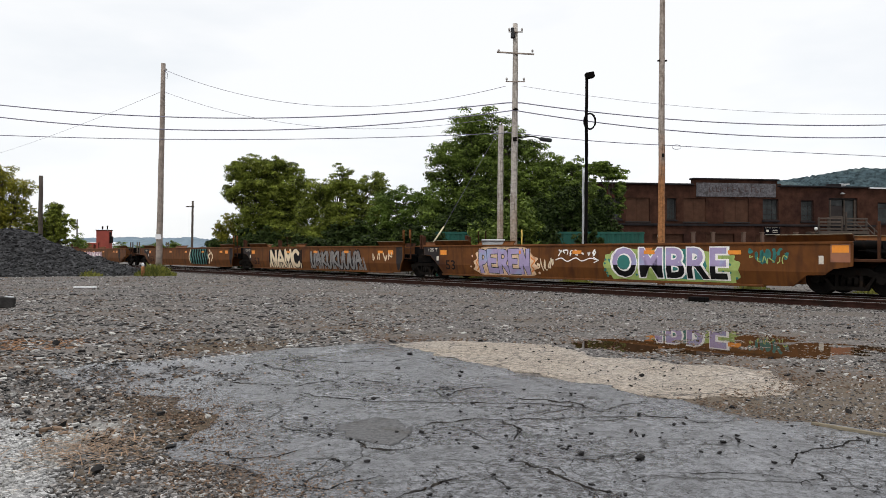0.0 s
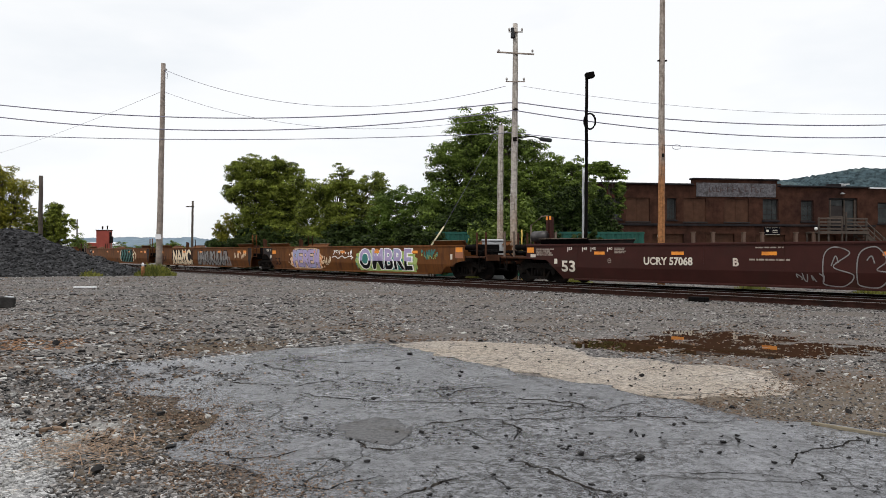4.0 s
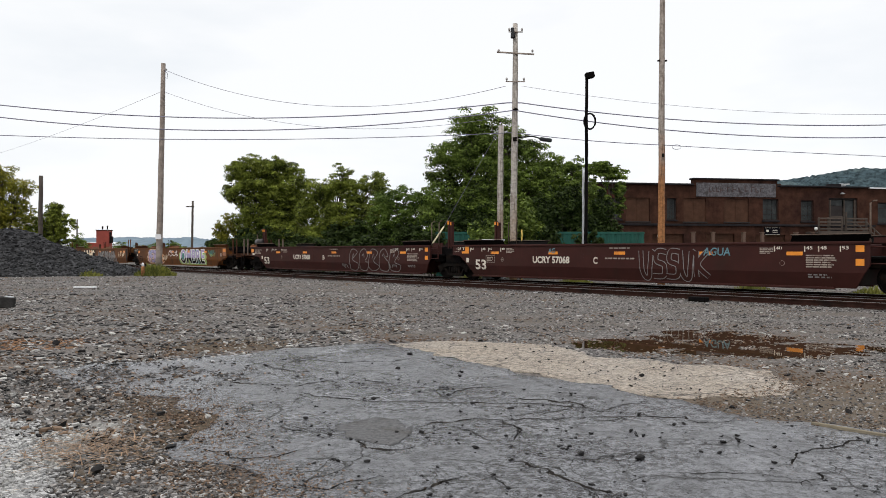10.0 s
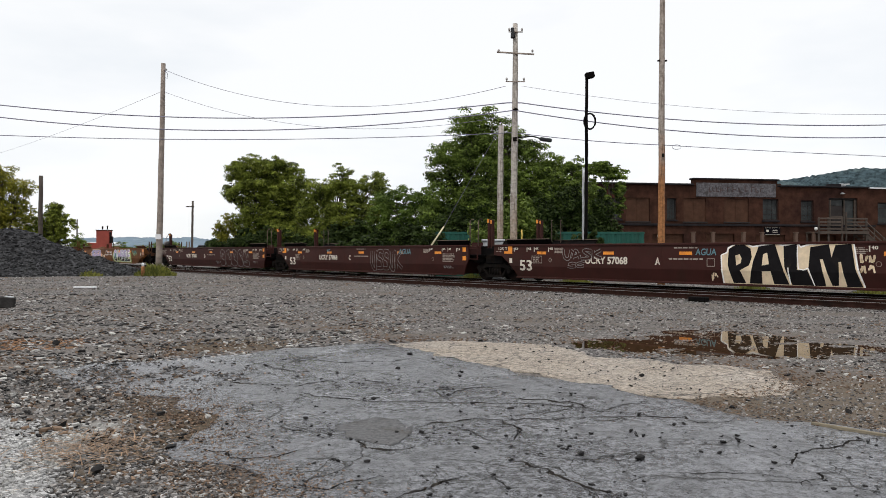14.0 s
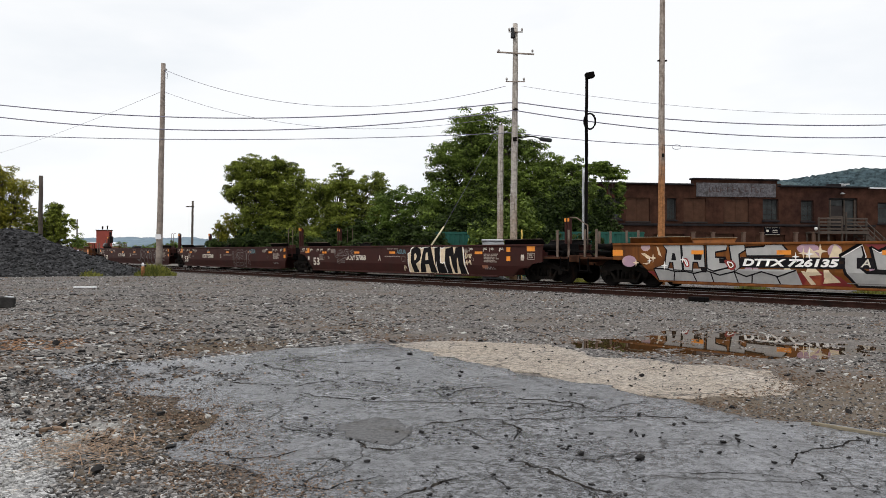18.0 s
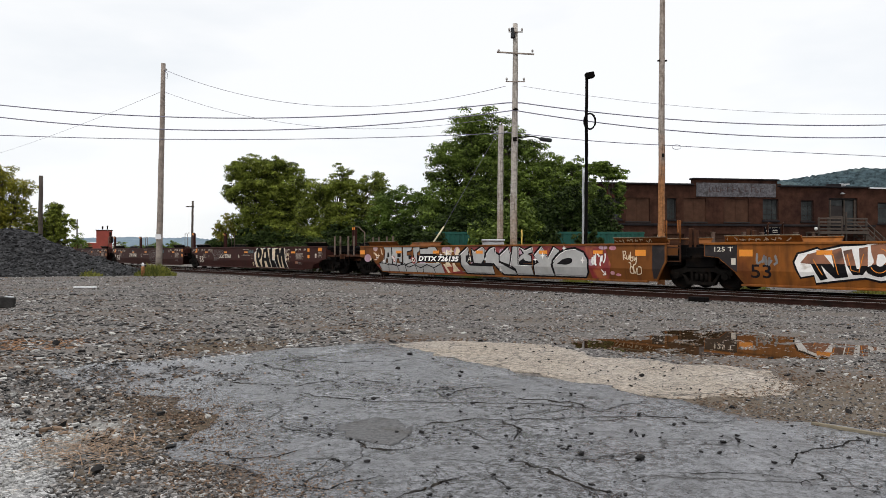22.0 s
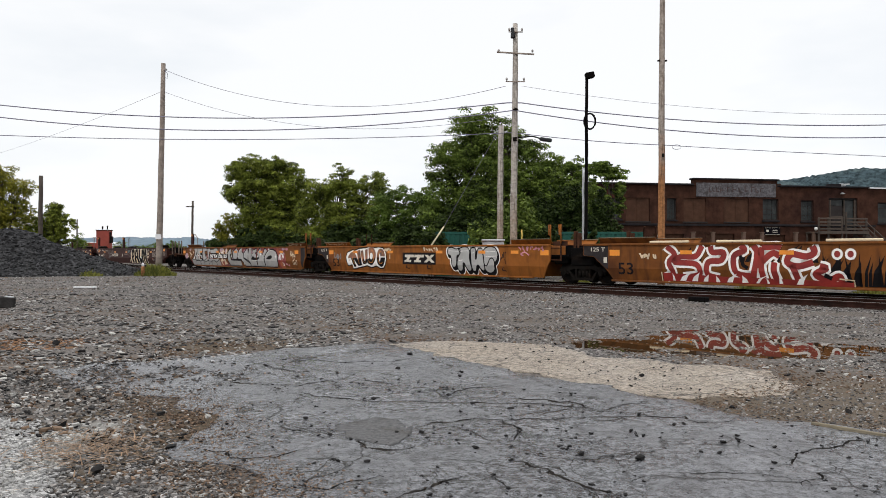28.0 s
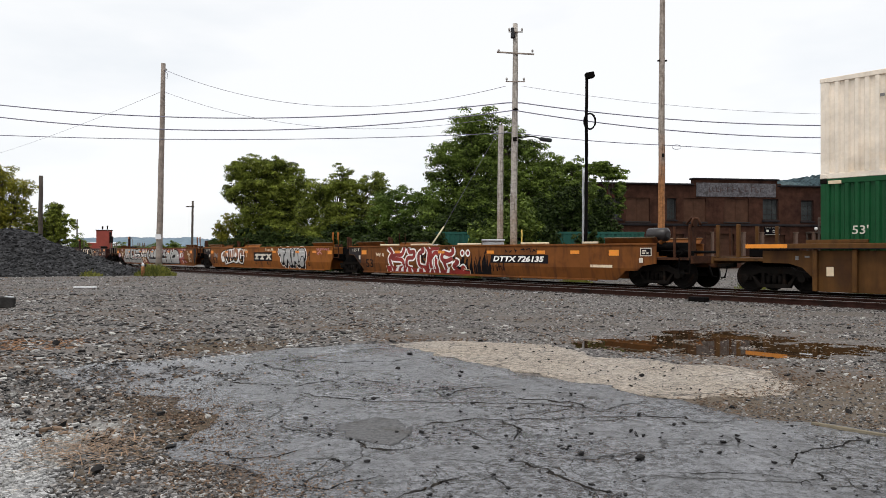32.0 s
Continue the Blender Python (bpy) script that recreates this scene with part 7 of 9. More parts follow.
            if gear:
                x0 = xe - 0.35 if d > 0 else xe + 0.02
                res = part("air_reservoir", Shape().tube([(x0, -1.0, 1.86), (x0 + 0.06, -1.0, 1.86), (x0 + 0.76, -1.0, 1.86), (x0 + 0.82, -1.0, 1.86)], [0.12, 0.23, 0.23, 0.12], 16), MAT["tank"], u, "dusty dark air reservoir")
                part("saddle", Shape().box((x0 + 0.2, -1.0, 1.6), (0.08, 0.3, 0.16)).box((x0 + 0.6, -1.0, 1.6), (0.08, 0.3, 0.16)), paint, res)
            if gear and d < 0:
                part("handbrake", Shape().box((xe + 1.45, -0.5, 1.6), (0.12, 0.3, 1.2)).tube([(xe + 1.3, -0.62, 2.2), (xe + 1.5, -0.62, 2.42), (xe + 1.75, -0.62, 2.38), (xe + 1.85, -0.62, 2.15)], 0.045, 8).tube([(xe + 1.6, -0.66, 2.25), (xe + 1.66, -0.66, 2.25)], 0.16, 14), MAT["rusty"], u)
            part("step", Shape().box((xe - d * 1.7, -1.36, 0.55), (0.42, 0.06, 0.04)).box((xe - d * 1.9, -1.36, 0.8), (0.03, 0.05, 0.5)).box((xe - d * 1.5, -1.36, 0.8), (0.03, 0.05, 0.5)), MAT["black"], u)
    tx = 0.35 if front == "artic" else 0.0
    for xe in ([tx, LEN + 0.4] if rear == "end" else [tx]):
        truck(u, xe)
    return u


WHEELS = []


def truck(u, x):
    tk = part("truck", once(("truck",), truck_shape), MAT["steel"], u, "", pose(x, 0, 0))
    for sx in (-0.889, 0.889):
        ws = part("wheelset", once(("wheelset",), wheelset_shape), MAT["wheel"], tk, "", pose(sx, 0, 0.487))
        WHEELS.append(ws)
    return tk


def marks_brown(u, unit, seed, n0=2.22, r0=5.62):
    """Stencils common to the brown wells."""
    decal(u, "number", text_mesh("53", n0, n0 + 0.68, 0.50, 0.93, 0.025), "whitepaint", 1)
    decal(u, "reporting_mark", text_mesh("UCRY 57068", r0, r0 + 1.9, 0.81, 1.09, 0.034), "whitepaint", 2)
    decal(u, "unit_letter", text_mesh(unit, 8.66, 8.86, 0.81, 1.07, 0.034), "whitepaint", 1)
    for x in (3.19, 6.45, 9.6, 13.0, 15.88):
        decal(u, "reflector", polys([[(x, 1.16), (x + 0.48, 1.16), (x + 0.48, 1.27), (x, 1.27)]]), "reflector", 1)
    for x, z in ((17.82, 1.26), (17.82, 0.88)):
        decal(u, "reflector", polys([[(x, z), (x + 0.23, z), (x + 0.23, z + 0.19), (x, z + 0.19)]]), "reflector", 1)
    if n0 < 2:
        decal(u, "reflector", polys([[(-0.2, 1.22), (0.16, 1.22), (0.16, 1.43), (-0.2, 1.43)]]), "reflector", 1)
        decal(u, "data_panel", polys([[(-0.02, 1.04), (0.26, 1.04), (0.26, 1.16), (-0.02, 1.16)]]), "whitepaint", 1)
        decal(u, "data_lines", bars(0.3, 1.25, 1.1, 1.40, 4, 0.08, seed + 6), "stencildim", 1)
    else:
        decal(u, "reflector", polys([[(1.34, 1.18), (1.80, 1.18), (1.80, 1.48), (1.56, 1.48), (1.56, 1.28), (1.34, 1.28)]]), "reflector", 1)
        decal(u, "weight_stencil", text_mesh("125 T", 1.0, 1.52, 1.33, 1.45, 0.02), "whitepaint", 1)
        decal(u, "data_panel", ribbon([[(2.9, 0.82), (3.42, 0.82), (3.42, 1.09), (2.9, 1.09), (2.9, 0.82)]], 0.025), "stencildim", 1)
        decal(u, "data_lines", bars(2.96, 3.36, 0.86, 1.05, 3, 0.15, seed + 7), "stencildim", 1)
        decal(u, "data_lines", bars(0.85, 1.2, 1.24, 1.28, 1, 0.2, seed + 8), "stencildim", 1)
    for k, (x, num) in enumerate(((1.9, "53"), (2.62, "48"), (3.02, "45"), (3.78, "40"), (15.5, "40"), (16.4, "45"), (16.8, "48"), (17.4, "53"))):
        decal(u, "guide_mark", polys([[(x, 1.27), (x + 0.035, 1.27), (x + 0.035, 1.43), (x, 1.43)]]), "whitepaint", 1)
        decal(u, "guide_number", text_mesh(num, x + 0.055, x + 0.24, 1.33, 1.43, 0.02), "whitepaint", 1)
    decal(u, "data_lines", bars(16.45, 17.4, 0.80, 1.19, 6, 0.1, seed), "stencildim", 1)
    decal(u, "data_lines", bars(16.5, 17.2, 0.5, 0.64, 2, 0.3, seed + 1), "graf_grey", 1)
    decal(u, "data_lines", bars(4.1, 4.6, 1.2, 1.42, 4, 0.1, seed + 2), "stencildim", 1)
    decal(u, "data_lines", bars(15.05, 15.5, 1.2, 1.40, 4, 0.1, seed + 3), "stencildim", 1)
    decal(u, "data_lines", bars(9.4, 10.3, 1.36, 1.43, 1, 0.2, seed + 4), "stencildim", 1)
    decal(u, "data_lines", bars(9.2, 10.5, 0.98, 1.07, 1, 0.2, seed + 5), "stencildim", 1)
    px = 1.64 if n0 > 2 else 1.24
    decal(u, "data_panel", polys([[(px, 0.80), (px + 0.16, 0.80), (px + 0.16, 0.99), (px, 0.99)]]), "whitepaint", 1)
    decal(u, "emblem", ribbon([disc(3.88, 0.94, 0.075, 0.075, 14) + [(3.955, 0.94), (3.81, 0.94)]], 0.02), "stencildim", 1)
    decal(u, "emblem", ribbon([disc(15.75, 0.93, 0.07, 0.07, 14) + [(15.82, 0.93)]], 0.02), "stencildim", 1)


def marks_orange(u, seed, number=True, front=True, rear=True, strips=(6.6, 9.75, 12.95, 16.09), ends=(1.93, 16.95)):
    if number:
        decal(u, "number", text_mesh("53", 2.30, 2.95, 0.46, 0.88, 0.012), "stencilblack", 1)
    for x in strips:
        decal(u, "reflector", polys([[(x, 1.18), (x + 0.44, 1.18), (x + 0.44, 1.31), (x, 1.31)]]), "reflector", 4)
    for x in ends:
        decal(u, "reflector", polys([[(x, 1.12), (x + 0.44, 1.12), (x + 0.44, 1.33), (x, 1.33)]]), "reflector", 1)
    if rear:
        decal(u, "end_panel", polys([[(17.65, 0.34), (17.77, 0.34), (18.00, CREASE), (18.14, 0.93), (18.14, 1.50), (17.65, 1.50)]]), "primer", 0.5)
    if not front:
        return
    decal(u, "weight_stencil", text_mesh("125 T", 1.08, 1.72, 1.27, 1.42, 0.012), "whitepaint", 1)
    decal(u, "end_panel", polys([[(0.74, 1.13), (1.21, 1.09), (1.72, 0.70), (1.86, 0.62), (1.86, 1.50), (0.74, 1.50)]]), "primer", 0.5)
    decal(u, "data_panel", polys([[(1.66, 0.86), (1.81, 0.86), (1.81, 1.06), (1.66, 1.06)]]), "whitepaint", 1)


def scrawl(x0, x1, z0, z1, seed, runs=5):
    """Loose unreadable spray handwriting."""
    rs, out = random.Random(seed), []
    w = (x1 - x0) / runs
    for i in range(runs):
        pts = [(x0 + w * (i + rs.uniform(0, 0.9)), rs.uniform(z0, z1)) for _ in range(rs.randint(4, 6))]
        pts.sort(key=lambda p: p[0] + rs.uniform(-0.3, 0.3) * w)
        out.append(curve(pts, 6))
    return out


def sill_tag(u, x0, x1, seed, runs, material="graf_cream"):
    """Spray scrawl on the leaning plate above the side."""
    bm = ribbon(scrawl(x0, x1, TOPZ + 0.05, TOPZ + 0.17, seed, runs), 0.03)
    for v in bm.verts:
        v.co.y = -(1.29 + 0.9 * (v.co.z - TOPZ))
    me = bpy.data.meshes.new("graffiti")
    bm.to_mesh(me)
    bm.free()
    part("graffiti", me, MAT[material], u)


GLYPH = {
    "A": [[(0, 0), (0.22, 0.5), (0.45, 1)], [(0.45, 1), (0.75, 0.5), (1, 0)], [(0.25, 0.34), (0.8, 0.34)]],
    "B": [[(0.1, 0), (0.12, 1)], [(0.1, 0.97), (0.7, 0.95), (0.85, 0.75), (0.6, 0.54), (0.15, 0.52)], [(0.5, 0.53), (0.9, 0.4), (0.9, 0.12), (0.6, 0.02), (0.1, 0.03)]],
    "C": [[(0.95, 0.8), (0.6, 1), (0.15, 0.8), (0.05, 0.45), (0.25, 0.08), (0.65, 0), (1, 0.2)]],
    "D": [[(0.1, 0), (0.12, 1)], [(0.1, 0.97), (0.65, 0.92), (0.95, 0.6), (0.9, 0.25), (0.55, 0.02), (0.1, 0.03)]],
    "E": [[(0.12, 0), (0.1, 1)], [(0.1, 0.96), (0.9, 0.98)], [(0.12, 0.52), (0.75, 0.5)], [(0.12, 0.04), (0.95, 0.03)]],
    "F": [[(0.12, 0), (0.1, 1)], [(0.1, 0.96), (0.95, 0.98)], [(0.12, 0.52), (0.75, 0.5)]],
    "K": [[(0.1, 0), (0.12, 1)], [(0.9, 1), (0.5, 0.6), (0.2, 0.46)], [(0.3, 0.55), (0.6, 0.35), (0.98, 0)]],
    "L": [[(0.2, 1), (0.15, 0.5), (0.14, 0.0)], [(0.1, 0.05), (0.95, 0.06)]],
    "M": [[(0, 0), (0.1, 0.5), (0.16, 1)], [(0.16, 1), (0.5, 0.35)], [(0.5, 0.35), (0.84, 1)], [(0.84, 1), (0.92, 0.5), (1, 0)]],
    "N": [[(0.05, 0), (0.12, 1)], [(0.12, 1), (0.5, 0.5), (0.85, 0)], [(0.85, 0), (0.95, 1)]],
    "P": [[(0.15, 0), (0.12, 0.5), (0.15, 1)], [(0.12, 0.95), (0.7, 0.92), (0.88, 0.72), (0.7, 0.5), (0.2, 0.46)]],
    "R": [[(0.12, 0), (0.12, 1)], [(0.1, 0.95), (0.65, 0.94), (0.88, 0.74), (0.65, 0.52), (0.15, 0.5)], [(0.45, 0.5), (0.7, 0.28), (0.98, 0)]],
    "S": [[(0.92, 0.85), (0.55, 1), (0.12, 0.85), (0.2, 0.58), (0.75, 0.44), (0.92, 0.2), (0.5, 0), (0.05, 0.15)]],
    "T": [[(0, 0.93), (1, 0.97)], [(0.5, 0.95), (0.52, 0)]],
    "U": [[(0.05, 1), (0.1, 0.3), (0.35, 0.02), (0.7, 0.05), (0.9, 0.4), (0.95, 1)]],
    "W": [[(0, 1), (0.22, 0)], [(0.22, 0), (0.5, 0.75)], [(0.5, 0.75), (0.76, 0)], [(0.76, 0), (1, 1)]],
    "O": [[(0.5, 1), (0.1, 0.75), (0.08, 0.3), (0.45, 0), (0.9, 0.25), (0.92, 0.7), (0.5, 1), (0.3, 0.93)]],
}


def fat_letters(parent, body, x0, x1, z0, z1, line, fill, stroke=0.2, edge=0.07, back=None, tilt=0.0, overlap=0.1, layer=2.0, seed=1, name="graffiti_letter"):
    """Hand-painted fat letters, each with its own outline and fill."""
    rs = random.Random(seed)
    soft = stroke > 0.33
    w = (x1 - x0) / len(body)
    m = stroke / 2 + edge
    for k, ch in enumerate(body):
        a, b = x0 + w * k - overlap * w + m, x0 + w * (k + 1) + overlap * w - m
        if k == 0:
            a = x0 + m
        if k == len(body) - 1:
            b = x1 - m
        lo, hi = z0 + m + rs.uniform(0, 0.04), z1 - m - rs.uniform(0, 0.05)
        runs = [curve([(a + (b - a) * x + tilt * (z - 0.5) + rs.uniform(-0.015, 0.015), lo + (hi - lo) * z) for x, z in g], 7) for g in GLYPH[ch]]
        full = []
        for g in runs:
            (ax, az), (bx, bz) = g[0], g[1]
            d = math.hypot(bx - ax, bz - az) or 1
            (cx, cz), (dx, dz) = g[-2], g[-1]
            e = math.hypot(dx - cx, dz - cz) or 1
            full.append([(ax - (bx - ax) / d * stroke * 0.35, az - (bz - az) / d * stroke * 0.35)] + g + [(dx + (dx - cx) / e * stroke * 0.35, dz + (dz - cz) / e * stroke * 0.35)])
        if back:
            decal(parent, "halo", ribbon(full, stroke + edge * 3.4), back, layer - 1 + 0.03 * k)
        lt = decal(parent, name, ribbon(full, stroke + edge * 2), line, layer + 0.9 * (k % 2))
        decal(lt, "letter_fill", ribbon(full, stroke), fill, layer + 0.55 + 0.9 * (k % 2))
        if soft:
            tips = [p for g in full for p in (g[0], g[-1])]
            for name_, rad, paint_, up in (("letter_edge", stroke / 2 + edge, line, 0.12), ("letter_tip", stroke / 2, fill, 0.65)):
                for p in tips:
                    decal(lt, name_, polys([disc(p[0], p[1], rad, rad, 18)]), paint_, layer + up + 0.9 * (k % 2))


def letter(parent, pts, fill, line=None, edge=0.05, layer=3.0, round_=0, foot=None, holes=(), under="graf_cream"):
    """One painted letter from its outline: fill, a darker foot, counters and a drawn edge."""
    def ring(q):
        return curve(q + q[:1], round_)[:-1] if round_ else q

    lt = decal(parent, "graffiti_letter", polys([ring(pts)]), fill, layer)
    if foot:
        decal(lt, "letter_foot", polys([ring(pts)]), foot[1], layer + 0.25, [((0, 0, foot[0]), (0, 0, 1))])
    for h in holes:
        decal(lt, "counter", polys([ring(h)]), under, layer + 0.45)
    if line:
        for q in (pts, *holes):
            r = ring(q)
            decal(lt, "outline", ribbon([r + r[:2]], edge), line, layer + 0.6)
    return lt


def flames(x0, x1, z0, z1, seed, n):
    rs, out = random.Random(seed), []
    for i in range(n):
        x = x0 + (x1 - x0) * (i + rs.uniform(0.2, 0.8)) / n
        b = rs.uniform(0.04, 0.12)
        lean = rs.uniform(-0.15, 0.5)
        zt = z0 + (z1 - z0) * rs.uniform(0.55, 1.0)
        zm = (z0 + zt) / 2
        out.append([(x - b, z0), (x + b, z0), (x + b * 0.8 + lean * 0.3, zm), (x + lean, zt), (x - b * 0.6 + lean * 0.2, zm)])
    return out


def wild(x0, x1, z0, z1, seed, n, thick=0.17):
    """Interlocking letter strokes of a wildstyle piece."""
    rs, out = random.Random(seed), []
    w = (x1 - x0) / n
    for i in range(n):
        x = x0 + w * (i + 0.1)
        kind = rs.choice((0, 2, 3, 0, 1, 2)) if i else 2
        if kind == 0:
            out.append(curve([(x + w * 0.95, z1 - 0.12), (x + w * 0.3, z1 - 0.1), (x + w * 0.2, (z0 + z1) / 2 + 0.1), (x + w * 0.8, (z0 + z1) / 2 - 0.05), (x + w * 0.7, z0 + 0.12), (x - w * 0.1, z0 + 0.1)], 6))
        elif kind == 1:
            out.append(curve([(x, z0 + 0.1), (x + w * 0.35, z1 - 0.1), (x + w * 0.8, z0 + 0.1)], 6))
            out.append(curve([(x + w * 0.05, (z0 + z1) / 2 - 0.1), (x + w * 0.85, (z0 + z1) / 2 + 0.02)], 4))
        elif kind == 2:
            out.append(curve([(x, z1 - 0.08), (x + w * 0.15, z0 + 0.15), (x + w * 0.6, z0 + 0.1), (x + w * 0.8, z1 - 0.1)], 6))
            out.append(curve([(x + w * 0.8, z1 - 0.1), (x + w * 1.1, z1 - 0.2)], 4))
        else:
            out.append(curve([(x + w * 0.1, z0 + 0.1), (x + w * 0.15, z1 - 0.1)], 4))
            out.append(curve([(x + w * 0.9, z1 - 0.1), (x + w * 0.25, (z0 + z1) / 2), (x + w * 0.95, z0 + 0.12)], 6))
    return out


def star(x, z, r):
    pts = []
    for k in range(8):
        a, q = k * math.pi / 4, (r if k % 2 == 0 else r * 0.26)
        pts.append((x + q * math.sin(a), z + q * math.cos(a) * 1.1))
    return pts


def spiky(x0, x1, z0, z1, seed, n=14):
    """Ragged-edged backing cloud."""
    rs, top, bot = random.Random(seed), [], []
    for i in range(n + 1):
        x = x0 + (x1 - x0) * i / n
        j = 0.10 if i % 2 else 0.0
        top.append((x, z1 - rs.uniform(0, 0.05) - j))
        bot.append((x, z0 + rs.uniform(0, 0.03) + j * 0.6))
    return top + bot[::-1]


TRAIN = []


def couple(u, q):
    TRAIN.append((u, q))
    return u


# orange three-well car ahead, far down the line
for k, q in enumerate((-129.2, -110.05, -90.9)):
    u = couple(well_unit("dull", "end" if k == 0 else "artic", "end" if k == 2 else "artic", "weathered orange steel container well, empty", "short"), q)
    marks_orange(u, 40 + k)
    if k == 2:
        decal(u, "graffiti", polys([spiky(7.0, 12.5, 0.4, 1.3, 3)]), "graf_mauve", 1)
        decal(u, "graffiti", ribbon(scrawl(8, 12, 0.5, 1.2, 9, 6), 0.1), "graf_white", 2)

# orange three-well car with the large lettered piece
u = couple(well_unit("dull", "end", "artic", "orange steel container well with green and white graffiti", "short"), -67.05)
marks_orange(u, 1)
decal(u, "graffiti", polys([[(10.9, 0.36), (10.75, 0.9), (10.95, 1.42), (13.9, 1.44), (14.05, 0.8), (13.85, 0.34)]]), "graf_teal", 1)
decal(u, "graffiti", ribbon([curve([(x, 0.36), (x + 0.12, 0.7), (x - 0.06, 1.0), (x + 0.08, 1.42)], 5) for x in (11.1, 11.55, 12.0, 12.45, 12.9, 13.35, 13.75)], 0.24), "graf_black", 2)
decal(u, "graffiti", ribbon([curve([(10.75, 0.4), (10.6, 0.9), (10.9, 1.4)], 5), curve([(14.1, 0.4), (14.35, 0.7), (14.1, 0.95), (14.5, 1.15), (14.25, 1.4)], 6), curve([(14.6, 0.6), (14.9, 0.9), (14.6, 1.2)], 6)], 0.13), "graf_cream", 3)
u = couple(well_unit("dull", "artic", "artic", "orange steel container well with white block graffiti", "short"), -47.95)
marks_orange(u, 2)
decal(u, "graffiti", polys([spiky(4.3, 8.4, 0.28, 1.44, 6, 16)]), "graf_black", 1)
fat_letters(u, "NAMC", 4.4, 8.25, 0.27, 1.48, "graf_black", "graf_cream", 0.23, 0.045, None, -0.14, 0.14)
decal(u, "graffiti", polys(flames(4.3, 8.3, 0.28, 0.9, 14, 14)), "graf_cream", 1.5)
decal(u, "graffiti", ribbon(wild(9.4, 14.6, 0.36, 1.36, 5, 9), 0.30), "graf_black", 1)
decal(u, "graffiti", polys(flames(9.3, 15.0, 0.3, 1.4, 16, 22)), "graf_grey", 0.8)
decal(u, "graffiti", ribbon(wild(9.4, 14.6, 0.36, 1.36, 5, 9), 0.17), "graf_grey", 2)
decal(u, "graffiti", ribbon(scrawl(15.6, 17.4, 0.8, 1.25, 8, 4), 0.07), "graf_cream", 1)
u = couple(well_unit("dull", "artic", "end", "orange steel container well with purple and green lettered graffiti", "short"), -28.85)
marks_orange(u, 3, rear=False, ends=(1.93,))
halo = [(4.12, 0.50), (4.30, 0.66), (4.18, 0.84), (4.40, 0.98), (4.32, 1.20), (4.62, 1.30), (4.72, 1.46), (5.5, 1.48), (6.4, 1.47), (7.2, 1.45), (7.48, 1.30), (7.72, 1.10), (7.98, 0.98), (7.80, 0.80), (8.04, 0.62), (7.74, 0.52), (7.80, 0.34), (7.2, 0.285), (6.0, 0.285), (4.7, 0.285), (4.40, 0.40)]
decal(u, "graffiti", polys([curve(halo + halo[:1], 4)[:-1]]), "graf_peach", 1)
decal(u, "graffiti", ribbon([curve([(4.36, 0.46), (4.5, 0.6), (4.38, 0.8), (4.52, 1.0), (4.5, 1.2)], 4), curve([(7.5, 1.2), (7.62, 1.0), (7.8, 0.9), (7.62, 0.7), (7.74, 0.55), (7.5, 0.42)], 4)], 0.06), "graf_orange", 1.4)
decal(u, "graffiti", polys([disc(4.02, 0.62, 0.06, 0.04, 10), disc(4.1, 1.08, 0.05, 0.05, 10), disc(8.0, 0.42, 0.06, 0.05, 10)]), "graf_peach", 1)
fat_letters(u, "PEREN", 4.45, 7.6, 0.28, 1.46, "graf_black", "graf_lilac", 0.21, 0.03, "graf_cream", -0.05, 0.16, 2.5)
decal(u, "graffiti", ribbon(scrawl(7.9, 8.9, 0.5, 1.1, 12, 5), 0.05), "graf_cream", 3)
decal(u, "graffiti", ribbon(scrawl(9.0, 10.9, 1.08, 1.36, 13, 7), 0.05), "graf_white", 3)
decal(u, "graffiti", ribbon([curve([(8.9, 0.95), (9.2, 1.02), (9.5, 0.9), (9.9, 1.03), (10.2, 0.92), (10.6, 1.02), (10.95, 0.95)]), [(10.75, 1.06), (11.0, 0.95), (10.76, 0.86)]], 0.04), "graf_white", 3)
rs = random.Random(9)
cloud = []
for k in range(30):
    # lumpy cloud behind the letters, fuller at both ends
    a = 2 * math.pi * k / 30
    r = 1.0 + (0.07 if k % 2 else -0.05) + rs.uniform(-0.03, 0.03)
    cx, cz = abs(math.cos(a)) ** 0.45 * math.copysign(1, math.cos(a)), abs(math.sin(a)) ** 0.6 * math.copysign(1, math.sin(a))
    cloud.append((13.85 + 2.62 * cx * (1 + (r - 1) * 0.35), min(1.42, max(0.285, 0.80 + 0.56 * cz * r - 0.10 * max(0.0, cx)))))
decal(u, "graffiti", polys([curve(cloud + cloud[:1], 3)[:-1]]), "graf_green", 1)
decal(u, "graffiti", polys([disc(rs.choice((rs.uniform(11.25, 11.6), rs.uniform(12.5, 12.8), rs.uniform(15.9, 16.4))), rs.uniform(0.38, 1.0), 0.05, 0.04, 9) for _ in range(22)]), "graf_teal", 1.5)
decal(u, "graffiti", polys([[(13.55, 0.36), (15.2, 0.36), (15.35, 0.8), (15.2, 1.36), (13.7, 1.36), (13.5, 0.8)], disc(12.03, 0.89, 0.34, 0.36, 20)]), "graf_teal", 1.7)
bg = decal(u, "graffiti", text_mesh("OMBRE", 11.5, 16.15, 0.33, 1.45, 0.062, 0, 1.04), "graf_white", 2)
decal(bg, "letter_top", text_mesh("OMBRE", 11.60, 16.05, 0.37, 1.41, 0.026, 0, 1.05), "graf_lilac", 3, [((0, 0, 0.80), (0, 0, -1))])
decal(bg, "letter_foot", text_mesh("OMBRE", 11.60, 16.05, 0.37, 1.41, 0.026, 0, 1.05), "graf_black", 3, [((0, 0, 0.80), (0, 0, 1))])
